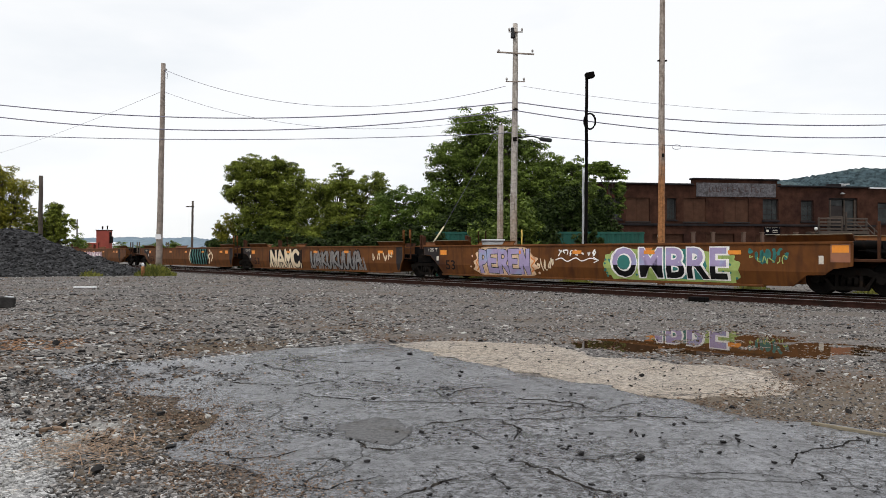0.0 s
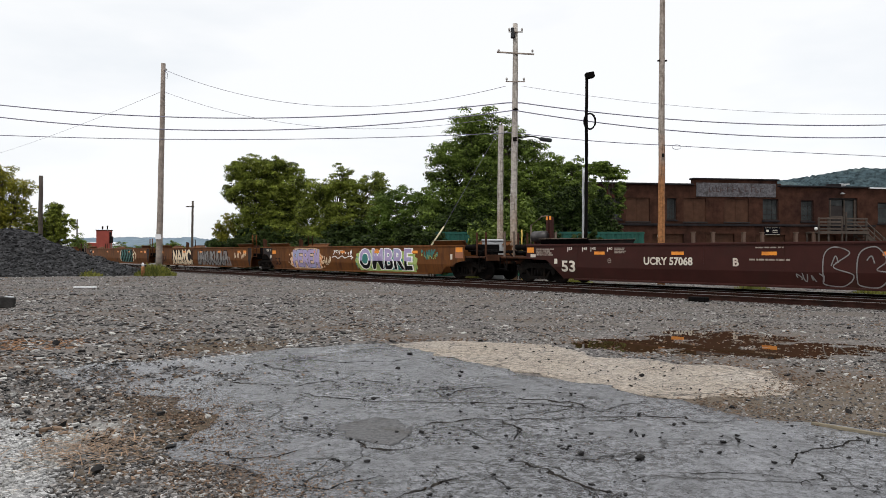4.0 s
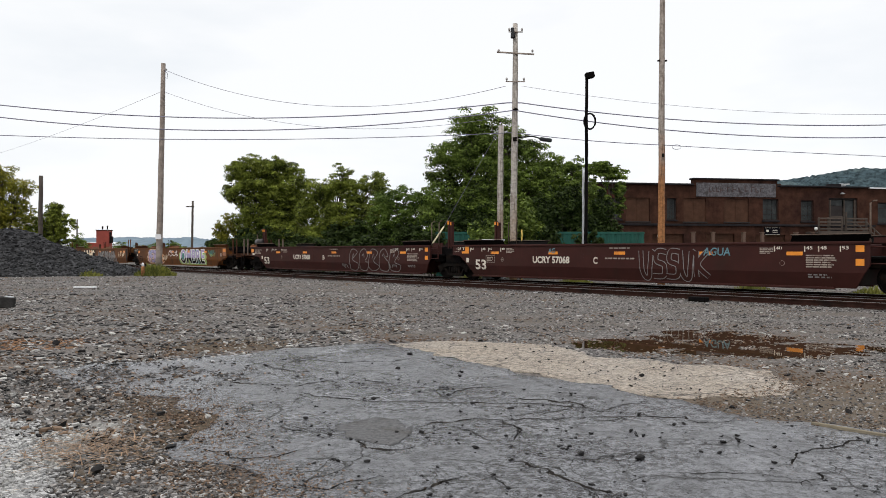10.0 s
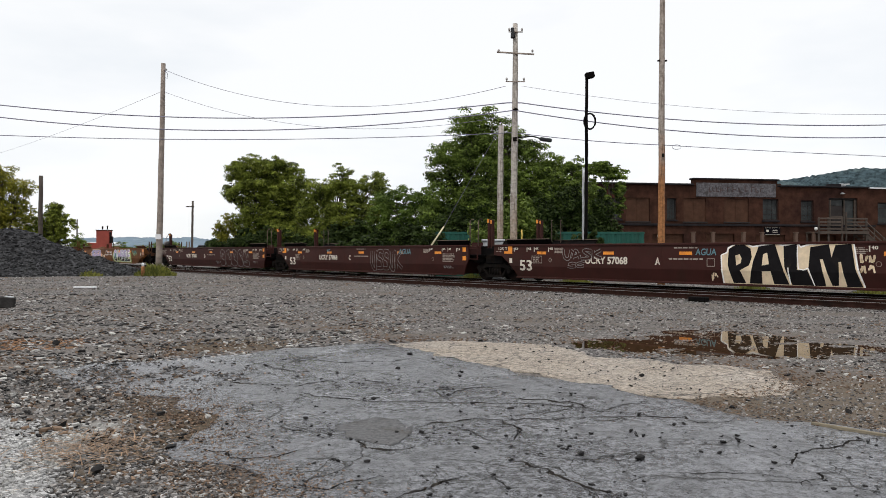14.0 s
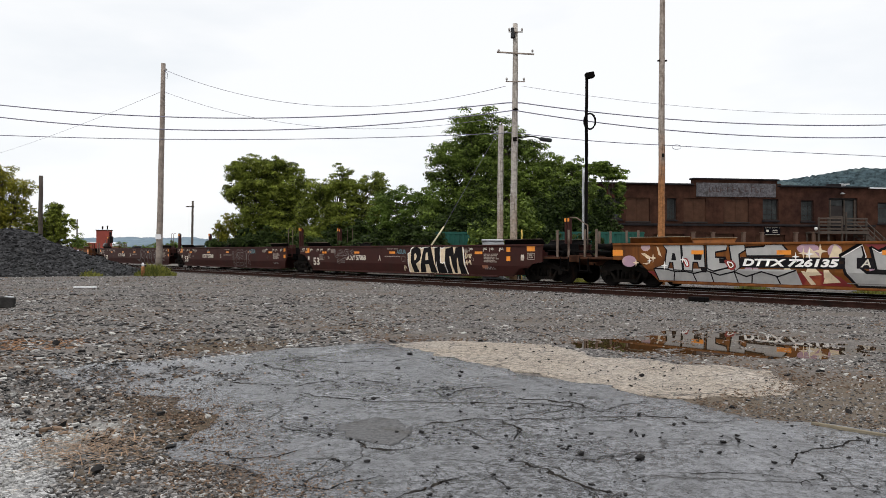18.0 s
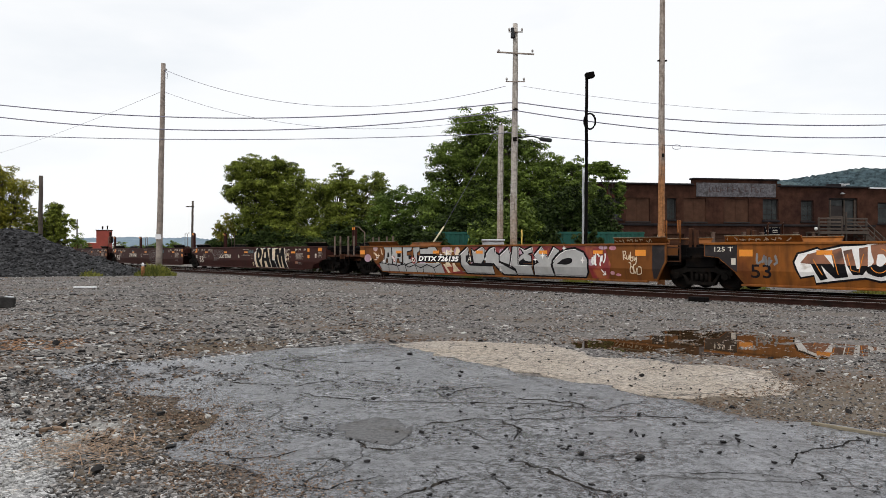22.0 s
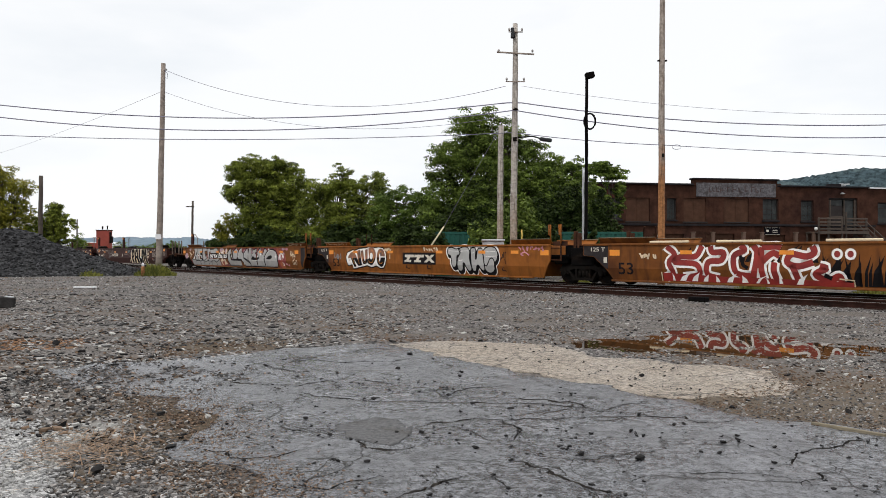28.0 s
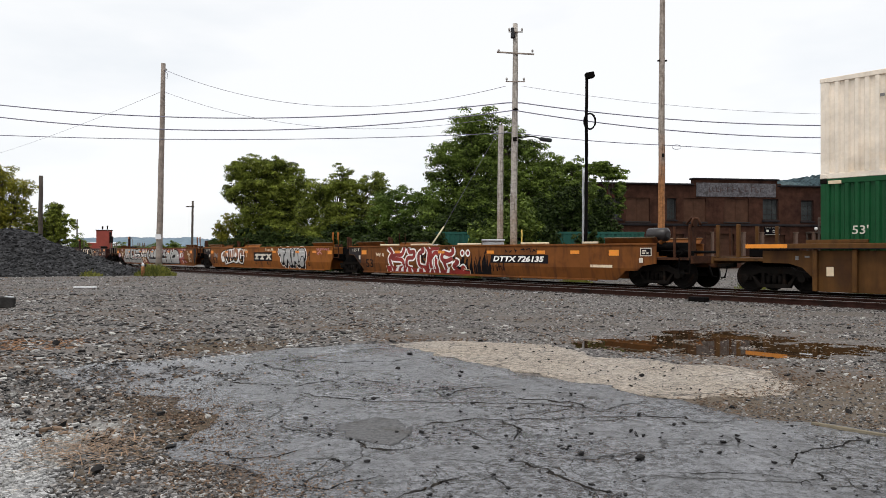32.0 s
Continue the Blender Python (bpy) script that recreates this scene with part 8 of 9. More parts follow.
decal(u, "graffiti", polys([[(12.98, 1.40), (13.10, 1.20), (13.20, 1.24), (13.32, 1.40)]]), "graf_orange", 3.2)
decal(u, "graffiti", ribbon([g for k in range(3) for g in scrawl(16.8 + 0.36 * k, 17.3 + 0.36 * k, 0.92, 1.36, 15 + k, 3)], 0.085), "graf_teal", 1)
decal(u, "graffiti", ribbon(scrawl(16.8, 18.0, 0.9, 1.16, 15, 6), 0.03), "graf_green", 2)
decal(u, "end_panel", polys([[(19.22, 0.97), (19.76, 0.97), (19.76, 1.48), (19.22, 1.48)]]), "graf_rust", 1)
decal(u, "reflector", polys([[(19.26, 1.24), (19.72, 1.24), (19.72, 1.45), (19.26, 1.45)]]), "reflector", 2)
decal(u, "data_panel", polys([[(18.89, 0.91), (19.03, 0.91), (19.03, 1.15), (18.89, 1.15)]]), "whitepaint", 1)

# brown three-well car
u = couple(well_unit("brown", "end", "artic", "dark brown steel container well with pale outline graffiti", gear=True), -5.0)
marks_brown(u, "B", 10, 1.60, 5.35)
rs = random.Random(77)
for i, x in enumerate((11.35, 12.3, 13.2, 14.1, 15.0)):
    j = [rs.uniform(-0.12, 0.12) for _ in range(9)]
    decal(u, "graffiti", ribbon([curve([(x + j[0], 0.4), (x + 0.1, 1.2 + j[1]), (x + 0.45 + j[2], 1.4), (x + 0.8, 1.15 + j[3]), (x + 0.45 + j[4], 0.85 + j[5]), (x + 0.9, 0.6 + j[6]), (x + 0.6 + j[7], 0.3), (x + 0.1, 0.33), (x + j[0], 0.5)], 7), curve([(x + 0.3, 0.95 + j[8]), (x + 0.42, 1.15), (x + 0.5, 0.95)], 5)], 0.035), "graf_grey", 3)
decal(u, "graffiti", ribbon(scrawl(10.6, 11.5, 0.4, 0.65, 21, 4) + scrawl(14.9, 15.7, 0.45, 0.65, 22, 4), 0.035), "graf_grey", 3)
u = couple(well_unit("brown", "artic", "artic", "dark brown steel container well with faint blue graffiti"), 14.1)
marks_brown(u, "C", 20)
decal(u, "graffiti", ribbon(wild(10.7, 13.3, 0.34, 1.38, 25, 5), 0.20), "graf_grey", 1.5)
decal(u, "graffiti", ribbon(wild(10.7, 13.3, 0.34, 1.38, 25, 5), 0.145), "brown", 2.2)
decal(u, "graffiti", text_mesh("AGUA", 13.15, 14.1, 1.14, 1.40, 0.02, 0.1), "graf_blue", 4.5)
decal(u, "graffiti", text_mesh("AG", 6.45, 6.8, 1.2, 1.40, 0.015, 0.1), "graf_blue", 4.5)
u = couple(well_unit("brown", "artic", "end", "dark brown steel container well with large white and black lettering"), 33.2)
marks_brown(u, "A", 30)
decal(u, "graffiti", ribbon(wild(4.5, 6.35, 0.9, 1.42, 29, 4), 0.13), "graf_grey", 1.5)
decal(u, "graffiti", ribbon(wild(4.5, 6.35, 0.9, 1.42, 29, 4), 0.08), "brown", 2.2)
fat_letters(u, "SC", 4.75, 5.6, 0.62, 0.92, "graf_grey", "brown", 0.06, 0.02, None, 0.05, 0.1, 1.5)
decal(u, "graffiti", text_mesh("AGUA", 10.2, 10.95, 1.15, 1.37, 0.02, 0.1), "graf_blue", 3)
back = [(11.12, 1.16), (11.32, 1.24), (11.36, 1.38), (11.6, 1.51), (11.95, 1.52), (12.16, 1.42), (12.9, 1.52), (13.1, 1.45), (13.55, 1.52), (13.64, 1.40), (13.89, 1.48), (14.44, 1.52), (15.11, 1.52), (15.21, 0.81), (15.37, 0.27), (11.16, 0.27)]
decal(u, "graffiti", polys([back]), "graf_cream", 2.8)
decal(u, "graffiti", ribbon([back[-1:] + back[:-1]], 0.05), "graf_white", 3.0)
letter(u, [(11.38, 1.35), (11.6, 1.47), (11.91, 1.48), (12.1, 1.36), (12.14, 1.10), (12.05, 0.85), (11.75, 0.69), (11.91, 0.29), (11.49, 0.29), (11.34, 0.87)], "graf_black", None, 0, 3.4, 0, None, [[(11.6, 1.15), (11.74, 1.19), (11.81, 1.06), (11.77, 0.91), (11.63, 0.84)]])
letter(u, [(12.36, 1.43), (12.87, 1.49), (13.26, 0.29), (12.8, 0.29), (12.73, 0.68), (12.46, 0.67), (12.43, 0.29), (12.02, 0.29), (12.19, 1.0)], "graf_black", None, 0, 3.4, 0, None, [[(12.5, 1.19), (12.63, 1.24), (12.68, 0.89), (12.46, 0.85)]])
letter(u, [(13.13, 1.43), (13.53, 1.49), (13.53, 0.73), (13.83, 0.75), (13.98, 0.28), (13.35, 0.28), (13.15, 0.83)], "graf_black", None, 0, 3.4)
letter(u, [(13.92, 1.40), (14.44, 1.48), (14.51, 1.11), (14.62, 1.45), (15.05, 1.49), (15.15, 0.8), (15.32, 0.28), (14.89, 0.28), (14.74, 0.85), (14.67, 0.30), (14.48, 0.30), (14.25, 1.02), (14.32, 0.28), (13.95, 0.28), (13.86, 0.78)], "graf_black", None, 0, 3.4)
decal(u, "graffiti", polys([[(14.19, 1.05), (14.27, 1.05), (14.5, 0.30), (14.34, 0.30)], [(14.70, 0.98), (14.77, 0.98), (14.9, 0.30), (14.73, 0.30)]]), "graf_cream", 3.85)
decal(u, "graffiti", ribbon([curve([(13.55, 1.5), (13.57, 0.77), (13.86, 0.79)], 2), curve([(13.86, 0.78), (14.0, 0.28)], 2), curve([(13.26, 0.8), (13.3, 0.3)], 2)], 0.035), "graf_white", 3.9)
decal(u, "graffiti", ribbon(scrawl(15.28, 15.72, 0.95, 1.17, 34, 4) + scrawl(15.28, 15.68, 0.68, 0.92, 35, 4), 0.05), "graf_cream", 3)
decal(u, "graffiti", ribbon(scrawl(10.75, 11.0, 0.35, 0.62, 36, 2), 0.045), "graf_cream", 3)
decal(u, "data_panel", ribbon([[(10.62, 0.8), (10.88, 0.8), (10.88, 1.04), (10.62, 1.04), (10.62, 0.8)]], 0.025), "stencildim", 1)
decal(u, "data_panel", polys([[(16.35, 0.55), (16.7, 0.55), (16.7, 0.68), (16.35, 0.68)]]), "graf_rust", 1)
decal(u, "reflector", polys([[(18.99, 1.28), (19.43, 1.28), (19.43, 1.50), (18.99, 1.50)]]), "reflector", 2)
decal(u, "data_panel", polys([[(18.65, 0.91), (18.83, 0.91), (18.83, 1.14), (18.65, 1.14)]]), "whitepaint", 1)
decal(u, "data_lines", ribbon([[(19.02, 0.96), (19.41, 0.96), (19.41, 1.2), (19.02, 1.2), (19.02, 0.96)]], 0.03), "stencildim", 1)
decal(u, "data_lines", bars(19.08, 19.36, 1.0, 1.17, 2, 0.2, 91), "stencildim", 1)

# orange three-well car with pictured sides
u = couple(well_unit("mid", "end", "artic", "orange steel container well covered in silver and red graffiti", "short"), 56.7)
marks_orange(u, 50, False, False, strips=(2.92, 5.78, 8.7, 12.4, 15.1), ends=(-0.26, 16.95))
decal(u, "graffiti", polys([[(1.2, 0.6), (1.7, 0.29), (7.9, 0.29), (7.6, 0.55), (6.9, 0.75), (6.3, 0.6)], [(8.2, 1.48), (8.9, 1.1), (10.2, 1.0), (11.5, 0.9), (13.3, 1.0), (14.8, 0.9), (15.0, 0.28), (15.75, 0.28), (15.9, 0.8), (15.6, 1.48)]]), "graf_maroon", 0.8)
rs = random.Random(3)
decal(u, "graffiti", polys([disc(rs.uniform(1.3, 15.5), rs.uniform(0.5, 1.35), rs.uniform(0.1, 0.24), rs.uniform(0.1, 0.18), 14) for _ in range(12)] + [disc(15.55, 1.42, 0.2, 0.08, 14)]), "graf_mauve", 1.2)
decal(u, "graffiti", polys([[(x, z), (x + 0.5, z + 0.05), (x + 0.15, z + 0.4)] for x, z in ((6.6, 0.55), (5.9, 0.5), (6.6, 1.0), (7.1, 0.35), (7.3, 1.1), (8.0, 0.4))]), "graf_cream", 1.4)
base = [(1.47, 0.70), (1.62, 0.30), (6.5, 0.29), (6.36, 0.74)]
decal(u, "graffiti", polys([base]), "graf_silver", 1.5)
for k, pts in enumerate(([(1.82, 1.50), (2.51, 1.50), (2.59, 0.65), (2.25, 0.66), (2.21, 0.91), (2.11, 0.91), (2.03, 0.68), (1.5, 0.71), (1.9, 0.81), (1.98, 1.31)],
                         [(2.55, 1.50), (3.37, 1.50), (3.42, 0.76), (3.18, 0.76), (3.14, 0.92), (2.98, 0.92), (2.95, 0.63), (2.63, 0.65)],
                         [(3.45, 1.50), (4.19, 1.50), (4.15, 1.31), (3.78, 1.25), (3.78, 1.09), (4.11, 1.09), (4.26, 0.78), (3.71, 0.64), (3.48, 0.73)],
                         [(4.24, 1.48), (4.76, 1.50), (4.79, 1.31), (4.58, 1.19), (4.62, 0.78), (4.44, 0.65), (4.33, 0.93)],
                         [(4.79, 1.40), (5.38, 1.43), (5.44, 1.50), (5.94, 1.50), (6.1, 1.31), (6.0, 1.14), (4.83, 1.13)])):
    letter(u, pts, "graf_silver", "graf_black", 0.055, 2.0 + 0.05 * k)
letter(u, [(2.2, 1.22), (2.29, 1.22), (2.36, 0.98), (2.16, 0.98)], "graf_black", None, 0, 2.9)
decal(u, "graffiti", polys([[(3.0, 1.18), (3.3, 1.18), (3.28, 1.0), (3.02, 1.0)], [(3.9, 1.06), (4.1, 1.06), (4.16, 0.9), (3.92, 0.9)], [(3.25, 0.74), (3.5, 0.74), (3.45, 0.6), (3.3, 0.6)]]), "graf_black", 2.95)
decal(u, "graffiti", ribbon([[(1.47, 0.70), (1.98, 0.68), (2.3, 0.60), (2.65, 0.62), (3.0, 0.56), (3.45, 0.66), (3.9, 0.52), (4.4, 0.64), (4.8, 0.50), (5.3, 0.66), (5.8, 0.52), (6.36, 0.72)]], 0.045), "graf_black", 2.7)
decal(u, "graffiti", ribbon([[(2.28, 0.60), (2.2, 0.30)], [(2.95, 0.57), (3.05, 0.30)], [(3.6, 0.60), (3.66, 0.30)], [(4.42, 0.62), (4.5, 0.30)], [(5.0, 0.58), (4.95, 0.30)], [(5.75, 0.54), (5.85, 0.30)], base[0:1] + base[1:2]], 0.04), "graf_black", 2.8)
decal(u, "graffiti", ribbon([curve([(2.63, 1.0), (2.72, 0.8), (2.82, 0.82), (2.74, 1.02), (2.63, 1.0)], 4), curve([(4.1, 0.98), (4.35, 0.96), (4.45, 0.8), (4.3, 0.72), (4.1, 0.98)], 4)], 0.06), "graf_red", 3.0)
decal(u, "graffiti", ribbon([curve([(2.66, 0.98), (2.74, 0.83), (2.79, 0.84), (2.72, 0.99), (2.66, 0.98)], 4), curve([(4.18, 0.95), (4.33, 0.92), (4.38, 0.82), (4.28, 0.78), (4.18, 0.95)], 4)], 0.03), "graf_white", 3.05)
decal(u, "graffiti", polys([disc(1.14, 1.42, 0.19, 0.14, 16), disc(0.45, 0.93, 0.3, 0.2, 18), disc(6.7, 1.36, 0.32, 0.15, 18), disc(7.46, 1.28, 0.2, 0.2, 18), disc(4.05, 0.42, 0.28, 0.12, 16)]), "graf_mauve", 1.3)
decal(u, "graffiti", polys([[(0.95, 1.2), (1.1, 1.22), (1.38, 1.06), (1.25, 1.0)], [(1.58, 1.45), (1.66, 1.4), (1.78, 1.1), (1.66, 1.16)], [(1.0, 0.86), (1.3, 0.9), (1.2, 0.82)], [(6.5, 0.70), (6.62, 0.70), (6.9, 0.32), (6.75, 0.3)], [(7.15, 0.75), (7.3, 0.75), (7.32, 0.52), (7.14, 0.52)]]), "graf_cream", 1.6)
decal(u, "graffiti", polys([star(7.06, 1.28, 0.22), star(0.75, 0.88, 0.14), star(1.45, 1.05, 0.15), star(6.58, 1.22, 0.15)]), "graf_cream", 4.6)


def silver_piece(k, pts, low=0.7):
    """One fat silver letter: pale rim, black outline, darker foot."""
    lt = decal(u, "graffiti_letter", polys([pts]), "graf_silver", 2 + 0.1 * k)
    decal(lt, "outline", ribbon([pts + pts[:2]], 0.085), "graf_black", 3 + 0.08 * k)
    decal(lt, "rim_light", ribbon([[(x + 0.045, z - 0.045) for x, z in pts[:4]]], 0.022), "graf_white", 3.9)
    mx0, mx1 = min(p[0] for p in pts), max(p[0] for p in pts)
    if low:
        decal(lt, "shade_line", ribbon([[(mx0 + 0.16, low - 0.32), (mx1 - 0.12, low - 0.34)]], 0.022), "graf_grey", 3.7)


silver_piece(0, [(7.6, 1.16), (8.15, 1.5), (8.25, 1.18), (8.1, 0.86), (8.3, 0.7), (9.75, 0.68), (9.8, 0.29), (8.05, 0.29), (7.75, 0.64)])
silver_piece(1, [(8.4, 1.4), (8.6, 1.28), (9.05, 1.5), (9.3, 1.32), (9.25, 0.92), (9.05, 0.72), (8.55, 0.76)], 0)
silver_piece(2, [(9.3, 1.18), (9.55, 1.42), (9.85, 1.5), (9.9, 1.26), (10.15, 1.14), (10.15, 0.86), (11.05, 0.5), (11.1, 0.29), (10.35, 0.3), (9.8, 0.74), (9.3, 0.76)], 0)
silver_piece(3, [(10.15, 1.14), (10.65, 1.48), (10.85, 1.1), (10.75, 0.7), (10.15, 0.84)], 0)
silver_piece(4, [(10.9, 1.5), (11.25, 1.5), (11.25, 0.76), (12.0, 0.74), (12.05, 0.3), (11.15, 0.29), (11.05, 0.56), (10.8, 0.7)])
silver_piece(5, [(11.28, 1.48), (11.6, 1.34), (12.0, 1.48), (12.05, 1.22), (11.8, 1.16), (12.0, 1.1), (12.0, 0.84), (11.28, 0.82), (11.3, 1.08), (11.55, 1.2)], 0)
silver_piece(6, [(12.1, 1.14), (12.5, 1.5), (12.85, 1.04), (13.15, 1.48), (13.5, 1.3), (13.05, 0.76), (13.15, 0.29), (12.1, 0.3), (12.1, 0.74), (12.35, 0.84)])
silver_piece(7, [(13.1, 0.92), (13.4, 1.2), (13.75, 1.36), (14.25, 1.4), (14.65, 1.26), (14.85, 0.98), (14.85, 0.5), (14.7, 0.29), (13.2, 0.29), (13.1, 0.74)])
decal(u, "graffiti", polys([[(8.3, 0.72), (8.55, 0.78), (9.05, 0.74), (9.2, 0.9), (9.3, 0.74), (9.2, 0.66), (8.4, 0.66)], [(11.3, 0.86), (11.55, 1.0), (11.65, 0.9), (11.95, 0.86), (11.6, 0.8)], [(12.05, 0.9), (12.2, 0.98), (12.4, 0.82), (12.1, 0.78)]]), "graf_black", 3.95)
decal(u, "graffiti", polys([curve([(13.35, 0.80), (13.65, 0.98), (14.05, 1.02), (14.08, 0.86), (13.8, 0.77), (13.35, 0.80)], 4)[:-1]]), "graf_black", 3.8)
decal(u, "graffiti", polys([star(x, z, r) for x, z, r in ((6.75, 1.2, 0.16), (6.35, 1.12, 0.12), (1.9, 0.8, 0.14), (2.6, 1.0, 0.12), (9.3, 0.95, 0.1), (12.6, 1.1, 0.14), (14.6, 0.95, 0.14), (13.7, 1.4, 0.13), (10.2, 0.5, 0.12), (12.2, 0.95, 0.12), (1.3, 0.95, 0.1))]), "graf_white", 4.5)
decal(u, "number_board", polys([[(4.62, 0.78), (7.74, 0.78), (7.74, 1.10), (4.62, 1.10)]]), "stencilblack", 4)
decal(u, "reporting_mark", text_mesh("DTTX 726135", 4.70, 7.58, 0.82, 1.06, 0.045, 0.2), "graf_white", 5)
decal(u, "number_board", polys([[(8.05, 0.80), (8.5, 0.80), (8.5, 1.10), (8.05, 1.10)]]), "stencilblack", 4.2)
decal(u, "unit_letter", text_mesh("A", 8.15, 8.42, 0.84, 1.06, 0.012, 0.2), "whitepaint", 5)
decal(u, "graffiti", ribbon(scrawl(15.0, 15.7, 0.75, 1.2, 44, 5), 0.05), "graf_white", 4)
tag = [[(0.02, 1.0), (0.06, 0.62)], [(0.0, 0.98), (0.16, 0.98), (0.14, 0.84), (0.03, 0.80), (0.22, 0.66)], [(0.22, 0.82), (0.24, 0.66), (0.33, 0.68), (0.36, 0.84), (0.40, 0.62)],
       [(0.44, 0.96), (0.45, 0.60), (0.57, 0.62), (0.53, 0.76), (0.45, 0.70)], [(0.62, 0.78), (0.66, 0.60), (0.76, 0.76), (0.72, 0.48), (0.58, 0.40)],
       [(0.34, 0.52), (0.46, 0.46), (0.40, 0.12), (0.58, 0.08), (0.54, 0.34), (0.42, 0.32)], [(0.60, 0.44), (0.64, 0.06), (0.80, 0.30), (0.76, 0.04), (0.98, 0.08), (1.0, 0.32), (0.84, 0.34)]]
decal(u, "graffiti", ribbon([curve([(16.42 + 0.78 * a, 0.45 + 0.84 * b) for a, b in g], 4) for g in tag], 0.034), "graf_cream", 2)
decal(u, "graffiti", polys([disc(15.95, 0.50, 0.10, 0.07, 12), disc(16.2, 0.44, 0.12, 0.05, 12), disc(15.98, 1.40, 0.16, 0.08, 14)]), "graf_pink", 2)
decal(u, "graffiti", ribbon([[(15.45, 0.62), (15.62, 0.44)], [(15.50, 0.42), (15.63, 0.43), (15.62, 0.56)]], 0.04), "graf_white", 2)
sill_tag(u, 15.95, 17.6, 46, 9)

u = couple(well_unit("tan", "artic", "artic", "orange steel container well with dark panel and silver graffiti", "short"), 75.6)
marks_orange(u, 60, rear=False, strips=(4.3, 7.43, 11.25, 14.1, 16.07), ends=(1.93, 17.7))
halo = [(3.63, 0.97), (3.75, 1.22), (4.0, 1.28), (4.32, 1.38), (4.42, 1.32), (4.96, 1.44), (5.58, 1.47), (5.71, 1.51), (6.05, 1.52), (6.36, 1.47), (6.66, 1.51), (7.02, 1.46), (7.27, 1.24), (7.33, 0.92), (7.25, 0.64), (7.01, 0.43), (6.72, 0.41), (6.42, 0.53), (5.99, 0.44), (5.61, 0.53), (4.89, 0.43), (4.25, 0.34), (4.21, 0.57), (3.82, 0.50), (3.68, 0.81)]
decal(u, "graffiti", polys([halo]), "graf_white", 2.0)
decal(u, "graffiti", ribbon([halo + halo[:2]], 0.06), "graf_black", 2.3)
letter(u, [(3.83, 0.94), (4.04, 1.19), (4.42, 1.29), (4.79, 0.82), (4.69, 1.29), (4.98, 1.38), (5.16, 0.56), (4.79, 0.51), (4.42, 0.88), (4.59, 0.50), (4.39, 0.44), (4.14, 0.91)], "graf_rust", None, 0, 3.0, 0, (0.92, "graf_black"))
letter(u, [(5.03, 1.29), (5.26, 1.34), (5.39, 0.80), (5.48, 0.78), (5.45, 1.36), (5.68, 1.40), (5.68, 0.81), (5.55, 0.63), (5.29, 0.62), (5.13, 0.89)], "graf_rust", None, 0, 3.0, 0, (0.88, "graf_black"))
letter(u, [(5.76, 1.44), (6.08, 1.48), (6.33, 1.34), (6.42, 1.08), (6.30, 0.76), (6.02, 0.58), (5.71, 0.66), (5.64, 0.81), (5.83, 0.96), (5.77, 1.25)], "graf_rust", None, 0, 3.0, 3, (0.92, "graf_black"), [[(5.93, 1.19), (6.08, 1.19), (6.15, 1.02), (6.02, 0.87), (5.9, 0.93)]], "graf_white")
letter(u, disc(6.85, 0.96, 0.36, 0.46, 26), "graf_rust", None, 0, 3.0, 0, (0.98, "graf_black"), [disc(6.76, 0.97, 0.07, 0.2, 14), [(6.75, 1.02), (7.26, 1.02), (7.26, 0.97), (6.75, 0.97)]], "graf_white")
decal(u, "graffiti", ribbon([disc(6.84, 0.96, 0.23, 0.31, 22)[2:-2], disc(5.98, 1.02, 0.26, 0.33, 22)[13:] + disc(5.98, 1.02, 0.26, 0.33, 22)[:6], [(4.2, 1.05), (4.46, 0.6)], [(4.75, 1.2), (4.9, 0.62)], [(5.14, 1.2), (5.25, 0.75), (5.45, 0.7), (5.57, 1.2)]], 0.022), "reflector", 3.9)
decal(u, "graffiti", ribbon(scrawl(7.25, 7.75, 1.26, 1.46, 56, 4) + [[(7.64, 1.2), (7.62, 0.92)]], 0.045), "graf_cream", 3)
sill_tag(u, 1.4, 3.6, 57, 9)
lg = decal(u, "logo_panel", polys([[(8.67, 0.66), (11.2, 0.66), (11.2, 1.22), (8.67, 1.22)]]), "stencilblack", 2, None, "dark panel with a pale three-part mark")
for k in range(3):
    x = 8.85 + 0.76 * k
    sh = [[(x, 1.12), (x + 0.72, 1.12), (x + 0.72, 0.99), (x, 0.99)], [(x + 0.2, 0.99), (x + 0.42, 0.99), (x + 0.34, 0.86), (x + 0.12, 0.86)], [(x - 0.02, 0.86), (x + 0.5, 0.86), (x + 0.5, 0.76), (x - 0.02, 0.76)]] if k < 2 else [[(x, 1.12), (x + 0.25, 1.12), (x + 0.75, 0.76), (x + 0.5, 0.76)], [(x + 0.5, 1.12), (x + 0.75, 1.12), (x + 0.2, 0.76), (x - 0.05, 0.76)]]
    decal(lg, "mark", polys(sh), "whitepaint", 3 + 0.2 * k)
